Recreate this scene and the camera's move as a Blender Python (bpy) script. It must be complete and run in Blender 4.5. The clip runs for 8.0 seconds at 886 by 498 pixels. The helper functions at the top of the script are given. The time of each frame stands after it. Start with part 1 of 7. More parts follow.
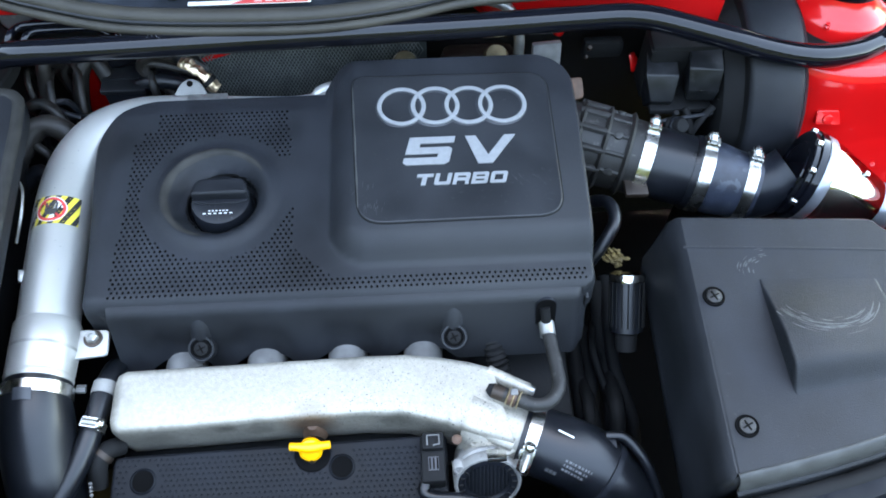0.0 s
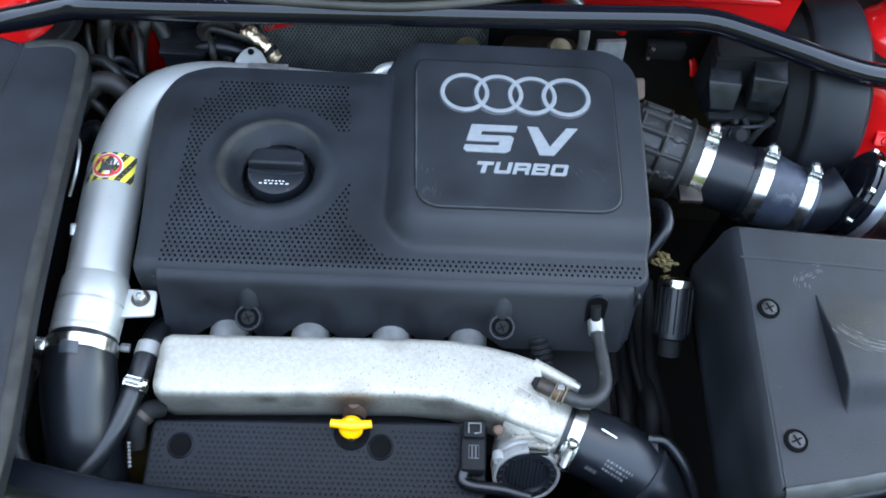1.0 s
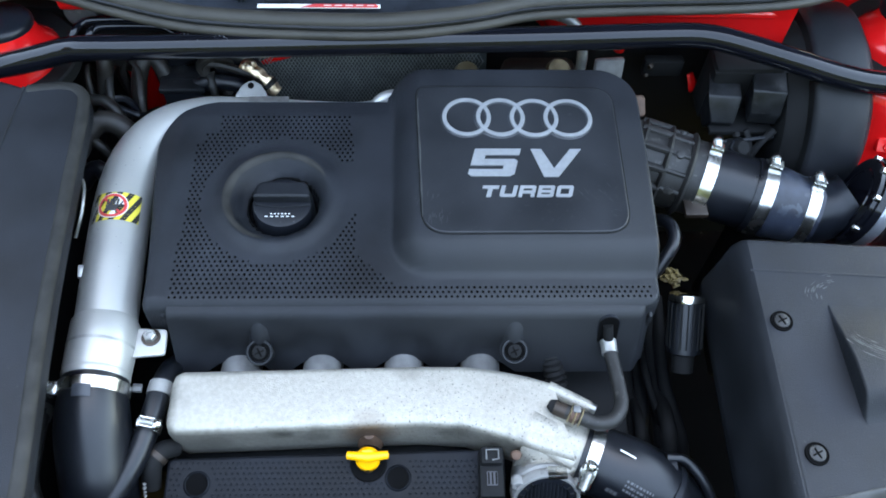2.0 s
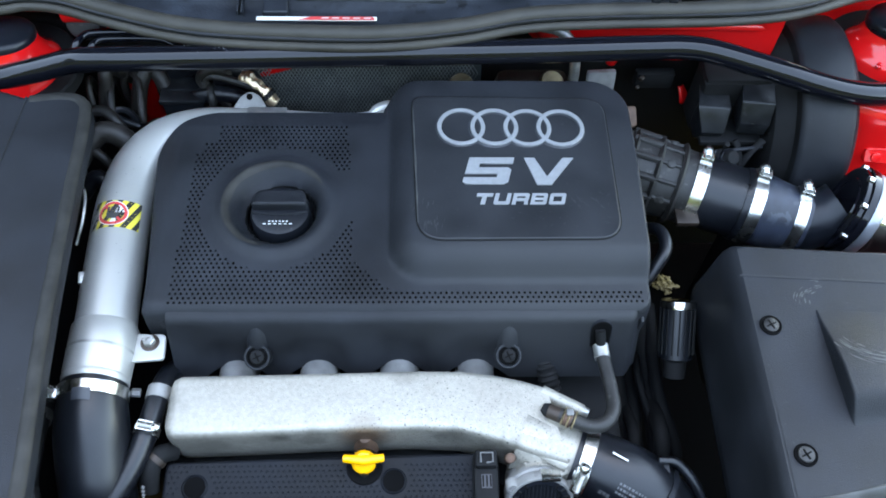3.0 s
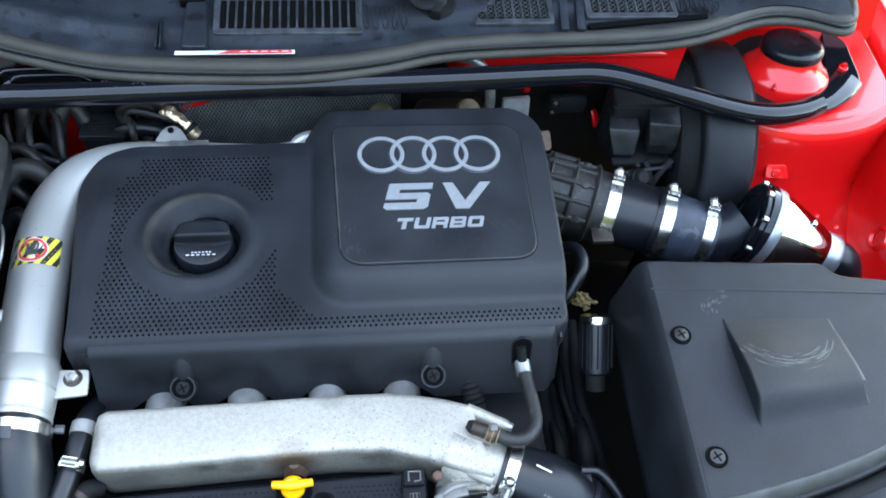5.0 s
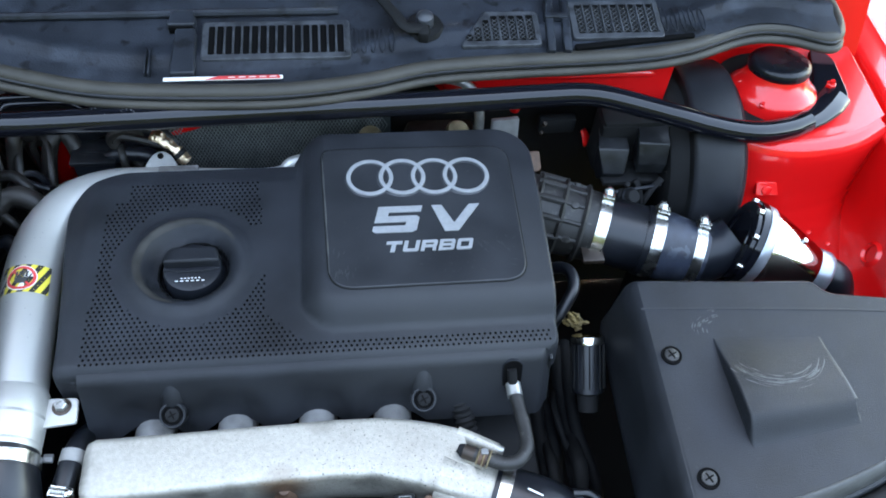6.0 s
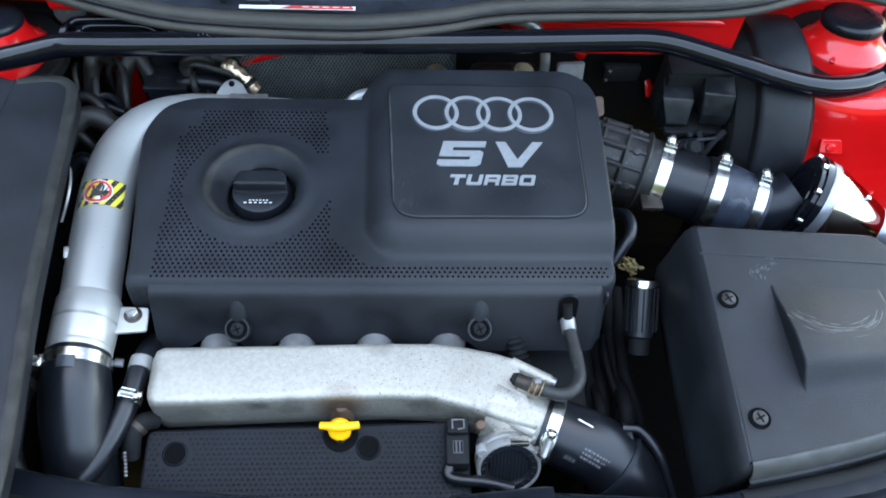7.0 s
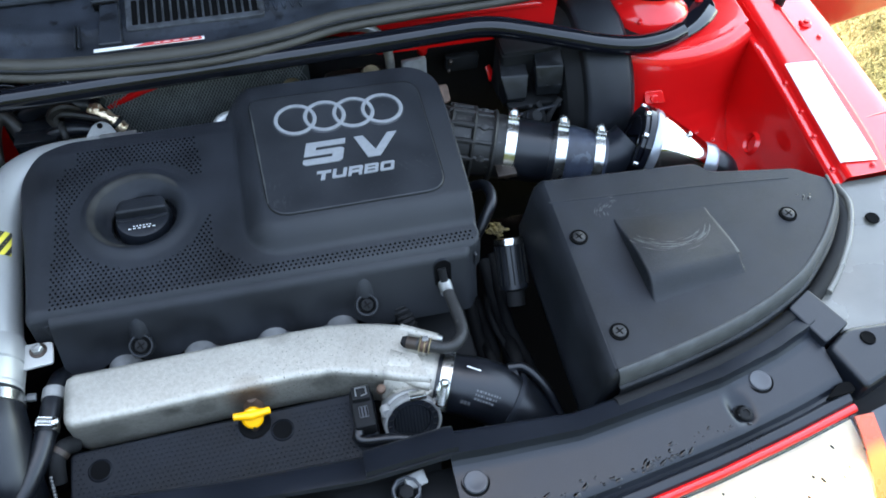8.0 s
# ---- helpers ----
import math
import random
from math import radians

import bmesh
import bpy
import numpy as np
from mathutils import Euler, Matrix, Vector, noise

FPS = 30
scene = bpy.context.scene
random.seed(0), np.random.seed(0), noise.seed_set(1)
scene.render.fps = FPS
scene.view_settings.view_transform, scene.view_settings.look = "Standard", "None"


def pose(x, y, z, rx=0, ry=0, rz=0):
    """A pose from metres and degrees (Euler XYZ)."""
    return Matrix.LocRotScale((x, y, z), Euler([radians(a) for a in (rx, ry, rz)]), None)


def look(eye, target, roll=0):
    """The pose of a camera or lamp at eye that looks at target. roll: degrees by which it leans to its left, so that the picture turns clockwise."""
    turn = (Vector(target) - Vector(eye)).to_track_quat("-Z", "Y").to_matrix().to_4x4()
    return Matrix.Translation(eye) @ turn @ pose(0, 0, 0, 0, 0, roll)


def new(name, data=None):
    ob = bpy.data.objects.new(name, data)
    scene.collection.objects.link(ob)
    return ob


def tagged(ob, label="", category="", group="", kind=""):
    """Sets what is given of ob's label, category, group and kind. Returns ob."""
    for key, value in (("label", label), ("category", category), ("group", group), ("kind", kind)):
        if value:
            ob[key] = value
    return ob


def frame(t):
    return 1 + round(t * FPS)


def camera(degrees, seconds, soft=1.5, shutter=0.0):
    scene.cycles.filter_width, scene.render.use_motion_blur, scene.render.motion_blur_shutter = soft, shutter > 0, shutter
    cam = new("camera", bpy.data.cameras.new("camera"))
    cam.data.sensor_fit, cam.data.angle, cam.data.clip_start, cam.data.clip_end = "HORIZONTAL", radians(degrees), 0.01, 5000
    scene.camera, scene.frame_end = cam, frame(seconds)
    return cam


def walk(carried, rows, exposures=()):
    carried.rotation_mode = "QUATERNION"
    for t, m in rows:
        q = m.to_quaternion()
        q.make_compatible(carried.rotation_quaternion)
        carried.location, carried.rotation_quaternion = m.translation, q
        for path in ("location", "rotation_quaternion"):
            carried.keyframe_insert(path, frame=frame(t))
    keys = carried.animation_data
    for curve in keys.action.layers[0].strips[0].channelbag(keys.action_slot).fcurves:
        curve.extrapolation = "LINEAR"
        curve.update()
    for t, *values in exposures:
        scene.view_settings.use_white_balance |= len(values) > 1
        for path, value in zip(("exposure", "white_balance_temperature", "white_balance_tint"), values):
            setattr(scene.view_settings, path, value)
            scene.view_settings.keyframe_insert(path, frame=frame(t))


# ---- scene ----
cam = camera(55.5, 8.0, soft=1.8)
PATH = [
    (0, (0.086, -0.325, 1.567), (0.144, 0.695, -0.152), 0.3),
    (0.5, (0.046, -0.326, 1.56), (0.054, 0.677, -0.17), 1.6),
    (1, (0.039, -0.328, 1.558), (0.09, 0.681, -0.167), 4.8),
    (1.5, (0.036, -0.321, 1.556), (0.081, 0.696, -0.166), 3.2),
    (2.8, (0.024, -0.328, 1.567), (0.081, 0.762, -0.109), 1.9),
    (3, (0.032, -0.338, 1.565), (0.091, 0.747, -0.114), 2.5),
    (3.5, (0.048, -0.358, 1.561), (0.182, 0.704, -0.129), 5.5),
    (4, (0.055, -0.352, 1.568), (0.246, 0.724, -0.107), 5.9),
    (4.5, (0.057, -0.35, 1.562), (0.278, 0.702, -0.124), 6.7),
    (5, (0.048, -0.354, 1.58), (0.25, 0.78, -0.055), 6.3),
    (5.2, (0.054, -0.348, 1.585), (0.268, 0.825, -0.02), 5.6),
    (6.3, (0.06, -0.351, 1.583), (0.254, 0.798, -0.043), 5.5),
    (6.5, (0.052, -0.364, 1.578), (0.237, 0.764, -0.063), 6.3),
    (7, (0.035, -0.387, 1.573), (0.145, 0.728, -0.083), 4.9),
    (7.5, (0.044, -0.435, 1.595), (0.238, 0.763, 0.005), 5.4),
    (7.8, (0.064, -0.482, 1.598), (0.303, 0.698, 0.001), 3.8),
    (8, (0.062, -0.479, 1.61), (0.38, 0.667, 0.001), 2.8),
]
walk(cam, [(t, look(eye, target, roll)) for t, eye, target, roll in PATH], [(0.0, 4.40, 9000, 8), (0.5, 4.77, 9000, 8), (1.0, 4.32, 9000, 8), (1.5, 4.15, 9000, 8), (3.0, 4.23, 9000, 8), (5.0, 4.25, 9000, 8), (7.0, 4.14, 9000, 8), (7.5, 4.20, 9000, 8), (8.0, 3.92, 9000, 8)])

# ---- world, sun, exposure ----
SUN_ELEV, SUN_AZ = 62.0, 4.0       # azimuth: degrees clockwise from +y
world = bpy.data.worlds.new("sky")
scene.world = world
world.use_nodes = True
wn = world.node_tree
sky = wn.nodes.new("ShaderNodeTexSky")
sky.sky_type = "NISHITA"
sky.sun_disc = False
sky.dust_density, sky.air_density, sky.ozone_density = 0.3, 1.0, 0.6
sky.sun_elevation, sky.sun_rotation = radians(SUN_ELEV), radians(SUN_AZ)
wn.links.new(sky.outputs[0], wn.nodes["Background"].inputs[0])
wn.nodes["Background"].inputs[1].default_value = 0.15
sun_data = bpy.data.lights.new("sun", "SUN")
sun_data.energy, sun_data.angle, sun_data.color = 3.2, radians(0.6), (1.0, 0.94, 0.86)
sun = new("sun", sun_data)
sd = Vector((math.sin(radians(SUN_AZ)) * math.cos(radians(SUN_ELEV)), math.cos(radians(SUN_AZ)) * math.cos(radians(SUN_ELEV)), math.sin(radians(SUN_ELEV))))
sun.matrix_world = look(sd * 6, (0, 0, 0))


# ---- materials ----
def mat(name, col, rough=0.5, metal=0.0, vary=0.25, scale=40.0, bump=0.0, bscale=900.0, rvary=0.15, coat=0.0, col2=None, speck=None, spec=0.5, stain=None, spot=None):
    """Principled surface with broad and fine colour variation, uneven gloss and fine relief."""
    m = bpy.data.materials.new(name)
    m.use_nodes = True
    nt = m.node_tree
    b = nt.nodes["Principled BSDF"]
    co = nt.nodes.new("ShaderNodeTexCoord")
    n1 = nt.nodes.new("ShaderNodeTexNoise")
    n1.inputs["Scale"].default_value, n1.inputs["Detail"].default_value = scale, 6
    nt.links.new(co.outputs["Object"], n1.inputs["Vector"])
    n2 = nt.nodes.new("ShaderNodeTexNoise")
    n2.inputs["Scale"].default_value, n2.inputs["Detail"].default_value = bscale, 3
    nt.links.new(co.outputs["Object"], n2.inputs["Vector"])
    r = nt.nodes.new("ShaderNodeValToRGB")
    a = [c * (1 - vary) for c in col]
    z = col2 or [min(1, c * (1 + vary)) for c in col]
    r.color_ramp.elements[0].position, r.color_ramp.elements[1].position = 0.3, 0.7
    r.color_ramp.elements[0].color, r.color_ramp.elements[1].color = (*a, 1), (*z, 1)
    nt.links.new(n1.outputs[0], r.inputs[0])
    out = r.outputs[0]
    if speck:
        s = nt.nodes.new("ShaderNodeTexNoise")
        s.inputs["Scale"].default_value, s.inputs["Detail"].default_value = speck[0], 2
        nt.links.new(co.outputs["Object"], s.inputs["Vector"])
        sr = nt.nodes.new("ShaderNodeValToRGB")
        sr.color_ramp.elements[0].position, sr.color_ramp.elements[1].position = speck[1], speck[1] + 0.04
        nt.links.new(s.outputs[0], sr.inputs[0])
        mx = nt.nodes.new("ShaderNodeMixRGB")
        fac = sr.outputs[0]
        if len(speck) > 3:
            # specks thin out away from one spot
            p = nt.nodes.new("ShaderNodeVectorMath")
            p.operation = "DISTANCE"
            p.inputs[1].default_value = speck[3]
            nt.links.new(co.outputs["Object"], p.inputs[0])
            pr = nt.nodes.new("ShaderNodeMapRange")
            pr.inputs["From Min"].default_value, pr.inputs["From Max"].default_value = speck[4], 0.02
            pr.inputs["To Min"].default_value = 0.12
            nt.links.new(p.outputs["Value"], pr.inputs["Value"])
            ml = nt.nodes.new("ShaderNodeMath")
            ml.operation = "MULTIPLY"
            nt.links.new(fac, ml.inputs[0])
            nt.links.new(pr.outputs[0], ml.inputs[1])
            fac = ml.outputs[0]
        nt.links.new(fac, mx.inputs[0])
        nt.links.new(out, mx.inputs[1])
        mx.inputs[2].default_value = (*speck[2], 1)
        out = mx.outputs[0]
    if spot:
        # one soft-edged round spot: heat stain of the alloy, pale haze of the cover
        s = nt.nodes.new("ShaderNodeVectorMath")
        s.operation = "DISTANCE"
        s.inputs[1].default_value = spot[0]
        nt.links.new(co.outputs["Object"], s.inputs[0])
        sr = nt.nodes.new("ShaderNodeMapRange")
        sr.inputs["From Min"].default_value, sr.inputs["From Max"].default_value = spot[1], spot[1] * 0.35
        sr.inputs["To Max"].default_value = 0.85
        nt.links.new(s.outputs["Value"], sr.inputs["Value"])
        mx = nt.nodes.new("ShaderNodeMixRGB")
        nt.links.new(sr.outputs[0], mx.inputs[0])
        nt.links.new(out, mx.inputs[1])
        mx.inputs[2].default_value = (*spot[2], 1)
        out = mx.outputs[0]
    if stain:
        s = nt.nodes.new("ShaderNodeTexNoise")
        s.inputs["Scale"].default_value, s.inputs["Detail"].default_value, s.inputs["Roughness"].default_value = stain[0], 8, 0.65
        nt.links.new(co.outputs["Object"], s.inputs["Vector"])
        sr = nt.nodes.new("ShaderNodeMapRange")
        sr.inputs["From Min"].default_value, sr.inputs["From Max"].default_value = stain[1], stain[1] + 0.14
        nt.links.new(s.outputs[0], sr.inputs["Value"])
        mx = nt.nodes.new("ShaderNodeMixRGB")
        nt.links.new(sr.outputs[0], mx.inputs[0])
        nt.links.new(out, mx.inputs[1])
        mx.inputs[2].default_value = (*stain[2], 1)
        out = mx.outputs[0]
    nt.links.new(out, b.inputs["Base Color"])
    mr = nt.nodes.new("ShaderNodeMapRange")
    mr.inputs["To Min"].default_value, mr.inputs["To Max"].default_value = max(0.02, rough - rvary), min(1, rough + rvary)
    nt.links.new(n1.outputs[0], mr.inputs["Value"])
    nt.links.new(mr.outputs[0], b.inputs["Roughness"])
    b.inputs["Metallic"].default_value = metal
    b.inputs["Specular IOR Level"].default_value = spec
    b.inputs["Coat Weight"].default_value = coat
    b.inputs["Coat Roughness"].default_value = 0.04
    if bump:
        bp = nt.nodes.new("ShaderNodeBump")
        bp.inputs["Strength"].default_value, bp.inputs["Distance"].default_value = bump, 0.0006
        nt.links.new(n2.outputs[0], bp.inputs["Height"])
        nt.links.new(bp.outputs[0], b.inputs["Normal"])
    return m


# spot: dust and sheen of the raised right end, put into the base colour
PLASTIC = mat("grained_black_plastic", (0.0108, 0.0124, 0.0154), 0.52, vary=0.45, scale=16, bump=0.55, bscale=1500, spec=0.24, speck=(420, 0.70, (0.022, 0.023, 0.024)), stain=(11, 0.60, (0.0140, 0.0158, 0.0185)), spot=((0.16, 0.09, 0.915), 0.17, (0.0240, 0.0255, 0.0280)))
PLASTIC_SMOOTH = mat("smooth_black_plastic", (0.0070, 0.0085, 0.0115), 0.40, vary=0.35, scale=12, bump=0.12, bscale=1200, spec=0.24, speck=(320, 0.70, (0.030, 0.031, 0.032)))
PLASTIC_BOX = mat("dusty_black_plastic", (0.0088, 0.0101, 0.0126), 0.50, vary=0.5, scale=16, bump=0.6, bscale=1100, spec=0.24, speck=(380, 0.70, (0.024, 0.025, 0.026)))
SLAM = mat("satin_black_plastic", (0.0054, 0.0070, 0.0102), 0.32, vary=0.35, scale=10, bump=0.25, bscale=900, spec=0.31, stain=(26, 0.58, (0.0095, 0.0110, 0.0140)))
BADGE = mat("satin_badge_plastic", (0.0190, 0.0206, 0.0236), 0.36, vary=0.35, scale=12, bump=0.12, bscale=1200, spec=0.29, speck=(320, 0.70, (0.030, 0.031, 0.032)), stain=(9, 0.60, (0.014, 0.0158, 0.018)))
LOWER = mat("matt_textured_plastic", (0.0050, 0.0062, 0.0085), 0.55, vary=0.4, scale=20, bump=0.3, bscale=900, spec=0.16)
END = mat("sun_greyed_plastic", (0.092, 0.090, 0.080), 0.26, vary=0.3, scale=9, bump=0.2, bscale=700, spec=0.5)
DUSTY = mat("dusty_plastic", (0.0195, 0.0188, 0.0172), 0.6, vary=0.5, scale=50, bump=0.5, bscale=1300, spec=0.25)
COWL = mat("weathered_cowl_plastic", (0.0130, 0.0160, 0.0215), 0.50, vary=0.5, scale=25, bump=0.6, bscale=420, speck=(60, 0.62, (0.0045, 0.0055, 0.0075)), spec=0.34, stain=(19, 0.545, (0.026, 0.032, 0.042)))
COWL_WORN = mat("rubbed_grille_plastic", (0.036, 0.039, 0.044), 0.55, vary=0.6, scale=60, bump=0.5, bscale=420, spec=0.34, stain=(40, 0.55, (0.010, 0.012, 0.016)))
DARK = mat("grimy_black", (0.0060, 0.0063, 0.0068), 0.75, vary=0.4, scale=30, bump=0.3, bscale=300, spec=0.2)
# near black that puts the darkness of holes and the bay floor into colour
HOLE = mat("hole_black", (0.0032, 0.0032, 0.0034), 0.9, vary=0.2, spec=0.05)
RUBBER = mat("black_rubber", (0.0044, 0.0054, 0.0076), 0.34, vary=0.4, scale=25, bump=0.15, bscale=700, spec=0.4)
RUBBER_DULL = mat("dusty_rubber", (0.0145, 0.0140, 0.0135), 0.55, vary=0.5, scale=40, bump=0.3, bscale=500, spec=0.4, speck=(140, 0.63, (0.040, 0.038, 0.035)))
BEAD = mat("grey_edge_rubber", (0.040, 0.042, 0.042), 0.6, vary=0.3, scale=60, bump=0.2, bscale=700, spec=0.35)
SEAL = mat("weathered_rubber_seal", (0.034, 0.030, 0.024), 0.6, vary=0.35, scale=20, bump=0.2, bscale=600, spec=0.4)
SILICONE = mat("blue_black_silicone", (0.017, 0.022, 0.034), 0.40, vary=0.6, scale=40, bump=0.1, bscale=500, spec=0.42, speck=(90, 0.58, (0.034, 0.040, 0.052)), stain=(26, 0.55, (0.028, 0.035, 0.050)))
def cast_alloy():
    """Bare sand-cast alloy: mottled at two scales, dark pinholes at one end, grime blots and one heat stain."""
    m = mat("cast_aluminium", (0.340, 0.316, 0.274), 0.50, metal=0.55, vary=0.10, scale=18, bump=0.6, bscale=700, speck=(560, 0.645, (0.060, 0.056, 0.05), (0.065, -0.05, 0.862), 0.23), stain=(34, 0.63, (0.31, 0.30, 0.27)), spot=((-0.016, -0.074, 0.842), 0.030, (0.11, 0.060, 0.035)))
    nt = m.node_tree
    b = nt.nodes["Principled BSDF"]
    out = b.inputs["Base Color"].links[0].from_socket
    co = nt.nodes.new("ShaderNodeTexCoord")
    f = nt.nodes.new("ShaderNodeTexNoise")
    f.inputs["Scale"].default_value, f.inputs["Detail"].default_value = 260, 5
    nt.links.new(co.outputs["Object"], f.inputs["Vector"])
    fr = nt.nodes.new("ShaderNodeMapRange")
    fr.inputs["From Min"].default_value, fr.inputs["From Max"].default_value = 0.35, 0.65
    fr.inputs["To Min"].default_value, fr.inputs["To Max"].default_value = 0.90, 1.05
    nt.links.new(f.outputs[0], fr.inputs["Value"])
    mul = nt.nodes.new("ShaderNodeMixRGB")
    mul.blend_type = "MULTIPLY"
    mul.inputs[0].default_value = 1.0
    nt.links.new(out, mul.inputs[1])
    nt.links.new(fr.outputs[0], mul.inputs[2])
    out = mul.outputs[0]
    wob = nt.nodes.new("ShaderNodeTexNoise")
    wob.inputs["Scale"].default_value, wob.inputs["Detail"].default_value = 70, 6
    nt.links.new(co.outputs["Object"], wob.inputs["Vector"])
    for c, r, a in (((-0.092, -0.076, 0.850), 0.014, 0.75), ((-0.060, -0.077, 0.846), 0.020, 0.45), ((0.060, -0.076, 0.846), 0.022, 0.5), ((0.108, -0.093, 0.848), 0.026, 0.55), ((-0.150, -0.078, 0.835), 0.030, 0.35), ((-0.188, -0.045, 0.862), 0.018, 0.35), ((0.02, -0.020, 0.862), 0.016, 0.25)):
        d = nt.nodes.new("ShaderNodeVectorMath")
        d.operation = "DISTANCE"
        d.inputs[1].default_value = c
        nt.links.new(co.outputs["Object"], d.inputs[0])
        s = nt.nodes.new("ShaderNodeMath")
        s.operation = "MULTIPLY_ADD"
        nt.links.new(wob.outputs[0], s.inputs[0])
        s.inputs[1].default_value = 1.6 * r
        nt.links.new(d.outputs["Value"], s.inputs[2])
        k = nt.nodes.new("ShaderNodeMapRange")
        k.inputs["From Min"].default_value, k.inputs["From Max"].default_value = 1.75 * r, 1.05 * r
        k.inputs["To Max"].default_value = a
        nt.links.new(s.outputs[0], k.inputs["Value"])
        x = nt.nodes.new("ShaderNodeMixRGB")
        nt.links.new(k.outputs[0], x.inputs[0])
        nt.links.new(out, x.inputs[1])
        x.inputs[2].default_value = (0.075, 0.07, 0.06, 1)
        out = x.outputs[0]
    nt.links.new(out, b.inputs["Base Color"])
    return m


ALU_CAST = cast_alloy()
ALU_DULL = mat("dull_cast_aluminium", (0.22, 0.215, 0.205), 0.6, metal=0.4, vary=0.25, scale=50, bump=0.5, bscale=700, stain=(60, 0.56, (0.09, 0.085, 0.075)))
ALU_RUNNER = mat("grimy_cast_aluminium", (0.15, 0.15, 0.148), 0.6, metal=0.4, vary=0.3, scale=60, bump=0.5, bscale=700)
ALU_STAINED = mat("heat_stained_aluminium", (0.10, 0.055, 0.035), 0.65, metal=0.2, vary=0.4, scale=120, bump=0.4, bscale=700)
ALU_PAINT = mat("silver_painted_aluminium", (0.43, 0.425, 0.405), 0.42, metal=0.6, vary=0.05, scale=12, bump=0.06, bscale=800, speck=(260, 0.72, (0.20, 0.20, 0.20)))
STEEL = mat("bright_steel", (0.60, 0.60, 0.58), 0.25, metal=1.0, vary=0.15, scale=60, bump=0.1)
CHROME = mat("polished_chrome", (0.52, 0.505, 0.47), 0.08, metal=1.0, vary=0.03, rvary=0.04)
ZINC = mat("dull_zinc", (0.36, 0.36, 0.345), 0.42, metal=0.85, vary=0.3, scale=80, bump=0.2)
BRASS = mat("yellow_passivated_steel", (0.36, 0.28, 0.17), 0.4, metal=0.8, vary=0.3, scale=60)
COPPER = mat("tarnished_copper_foil", (0.60, 0.46, 0.32), 0.34, metal=0.9, vary=0.4, scale=70, bump=0.5, bscale=200)
BROWN = mat("tarnished_brown_steel", (0.035, 0.024, 0.018), 0.5, metal=0.4, vary=0.5, scale=40, bump=0.3)
RUSTY = mat("rusty_steel", (0.09, 0.05, 0.034), 0.7, metal=0.3, vary=0.4, scale=90, bump=0.4)
RED = mat("red_body_paint", (0.67, 0.0080, 0.0090), 0.24, vary=0.06, scale=7, coat=0.55, rvary=0.06, spec=0.30, bump=0.05, bscale=45)
BRACE = mat("black_gloss_powder_coat", (0.004, 0.0045, 0.007), 0.07, vary=0.2, scale=20, rvary=0.03, coat=0.0, bump=0.05, bscale=500, spec=0.36)
YELLOW = mat("yellow_plastic", (0.92, 0.40, 0.006), 0.38, vary=0.05, scale=30)
LETTER = mat("silver_lettering", (0.315, 0.325, 0.335), 0.38, metal=0.4, vary=0.08, scale=200)
WHITE = mat("white_print", (0.62, 0.62, 0.60), 0.5, vary=0.06)
STICK_YELLOW = mat("sticker_yellow", (0.62, 0.50, 0.06), 0.45, vary=0.08)
STICK_BLACK = mat("sticker_black", (0.012, 0.012, 0.012), 0.45, vary=0.1)
STICK_RED = mat("sticker_red", (0.55, 0.05, 0.05), 0.45, vary=0.06)
STICK_GREY = mat("sticker_grey", (0.05, 0.05, 0.05), 0.45, vary=0.15)
PRINT = mat("worn_white_print", (0.075, 0.077, 0.08), 0.6, vary=0.5, scale=420)
RELAY = mat("scuffed_relay_plastic", (0.0085, 0.0095, 0.011), 0.34, vary=0.5, scale=60, bump=0.25, bscale=600, spec=0.27, stain=(70, 0.60, (0.030, 0.032, 0.034)))
BAND = mat("brushed_steel_band", (0.30, 0.32, 0.35), 0.35, metal=0.8, vary=0.2, scale=50, bump=0.1)
GREYHOSE = mat("dusty_grey_hose", (0.016, 0.0140, 0.0125), 0.5, vary=0.5, scale=60, bump=0.2, bscale=500, spec=0.4, stain=(40, 0.56, (0.015, 0.015, 0.015)))
PAPER = mat("white_paper_label", (0.74, 0.74, 0.72), 0.5, vary=0.03)
GREYPLASTIC = mat("grey_plastic", (0.026, 0.029, 0.035), 0.45, vary=0.2, scale=20)
SCUFF = mat("pale_scuff", (0.044, 0.046, 0.049), 0.6, vary=0.4, scale=300)
GRASS_M = mat("dry_grass", (0.12, 0.145, 0.06), 0.8, vary=0.4, scale=9, col2=(0.28, 0.265, 0.15), spec=0.2)
SKY_SCREEN = mat("dark_green_screen", (0.022, 0.032, 0.012), 0.9, vary=0.5, scale=3, bump=0.5, bscale=30, spec=0.1)
SOIL = mat("grassy_ground", (0.042, 0.050, 0.023), 0.95, vary=0.5, scale=9, col2=(0.10, 0.10, 0.055), bump=0.6, bscale=240, spec=0.1)
WATER = mat("water_drop", (0.0015, 0.0015, 0.002), 0.06, vary=0.1, rvary=0.02, spec=0.30)
ORANGE = mat("orange_lens", (0.55, 0.055, 0.004), 0.3, vary=0.05, coat=0.3)
LAMP_SILVER = mat("silvered_reflector", (0.80, 0.56, 0.36), 0.45, metal=0.0, vary=0.20, scale=22, col2=(0.95, 0.78, 0.52), stain=(30, 0.60, (0.75, 0.34, 0.12)))
MUSTARD = mat("mustard_foam", (0.11, 0.072, 0.016), 0.6, vary=0.4, scale=90)


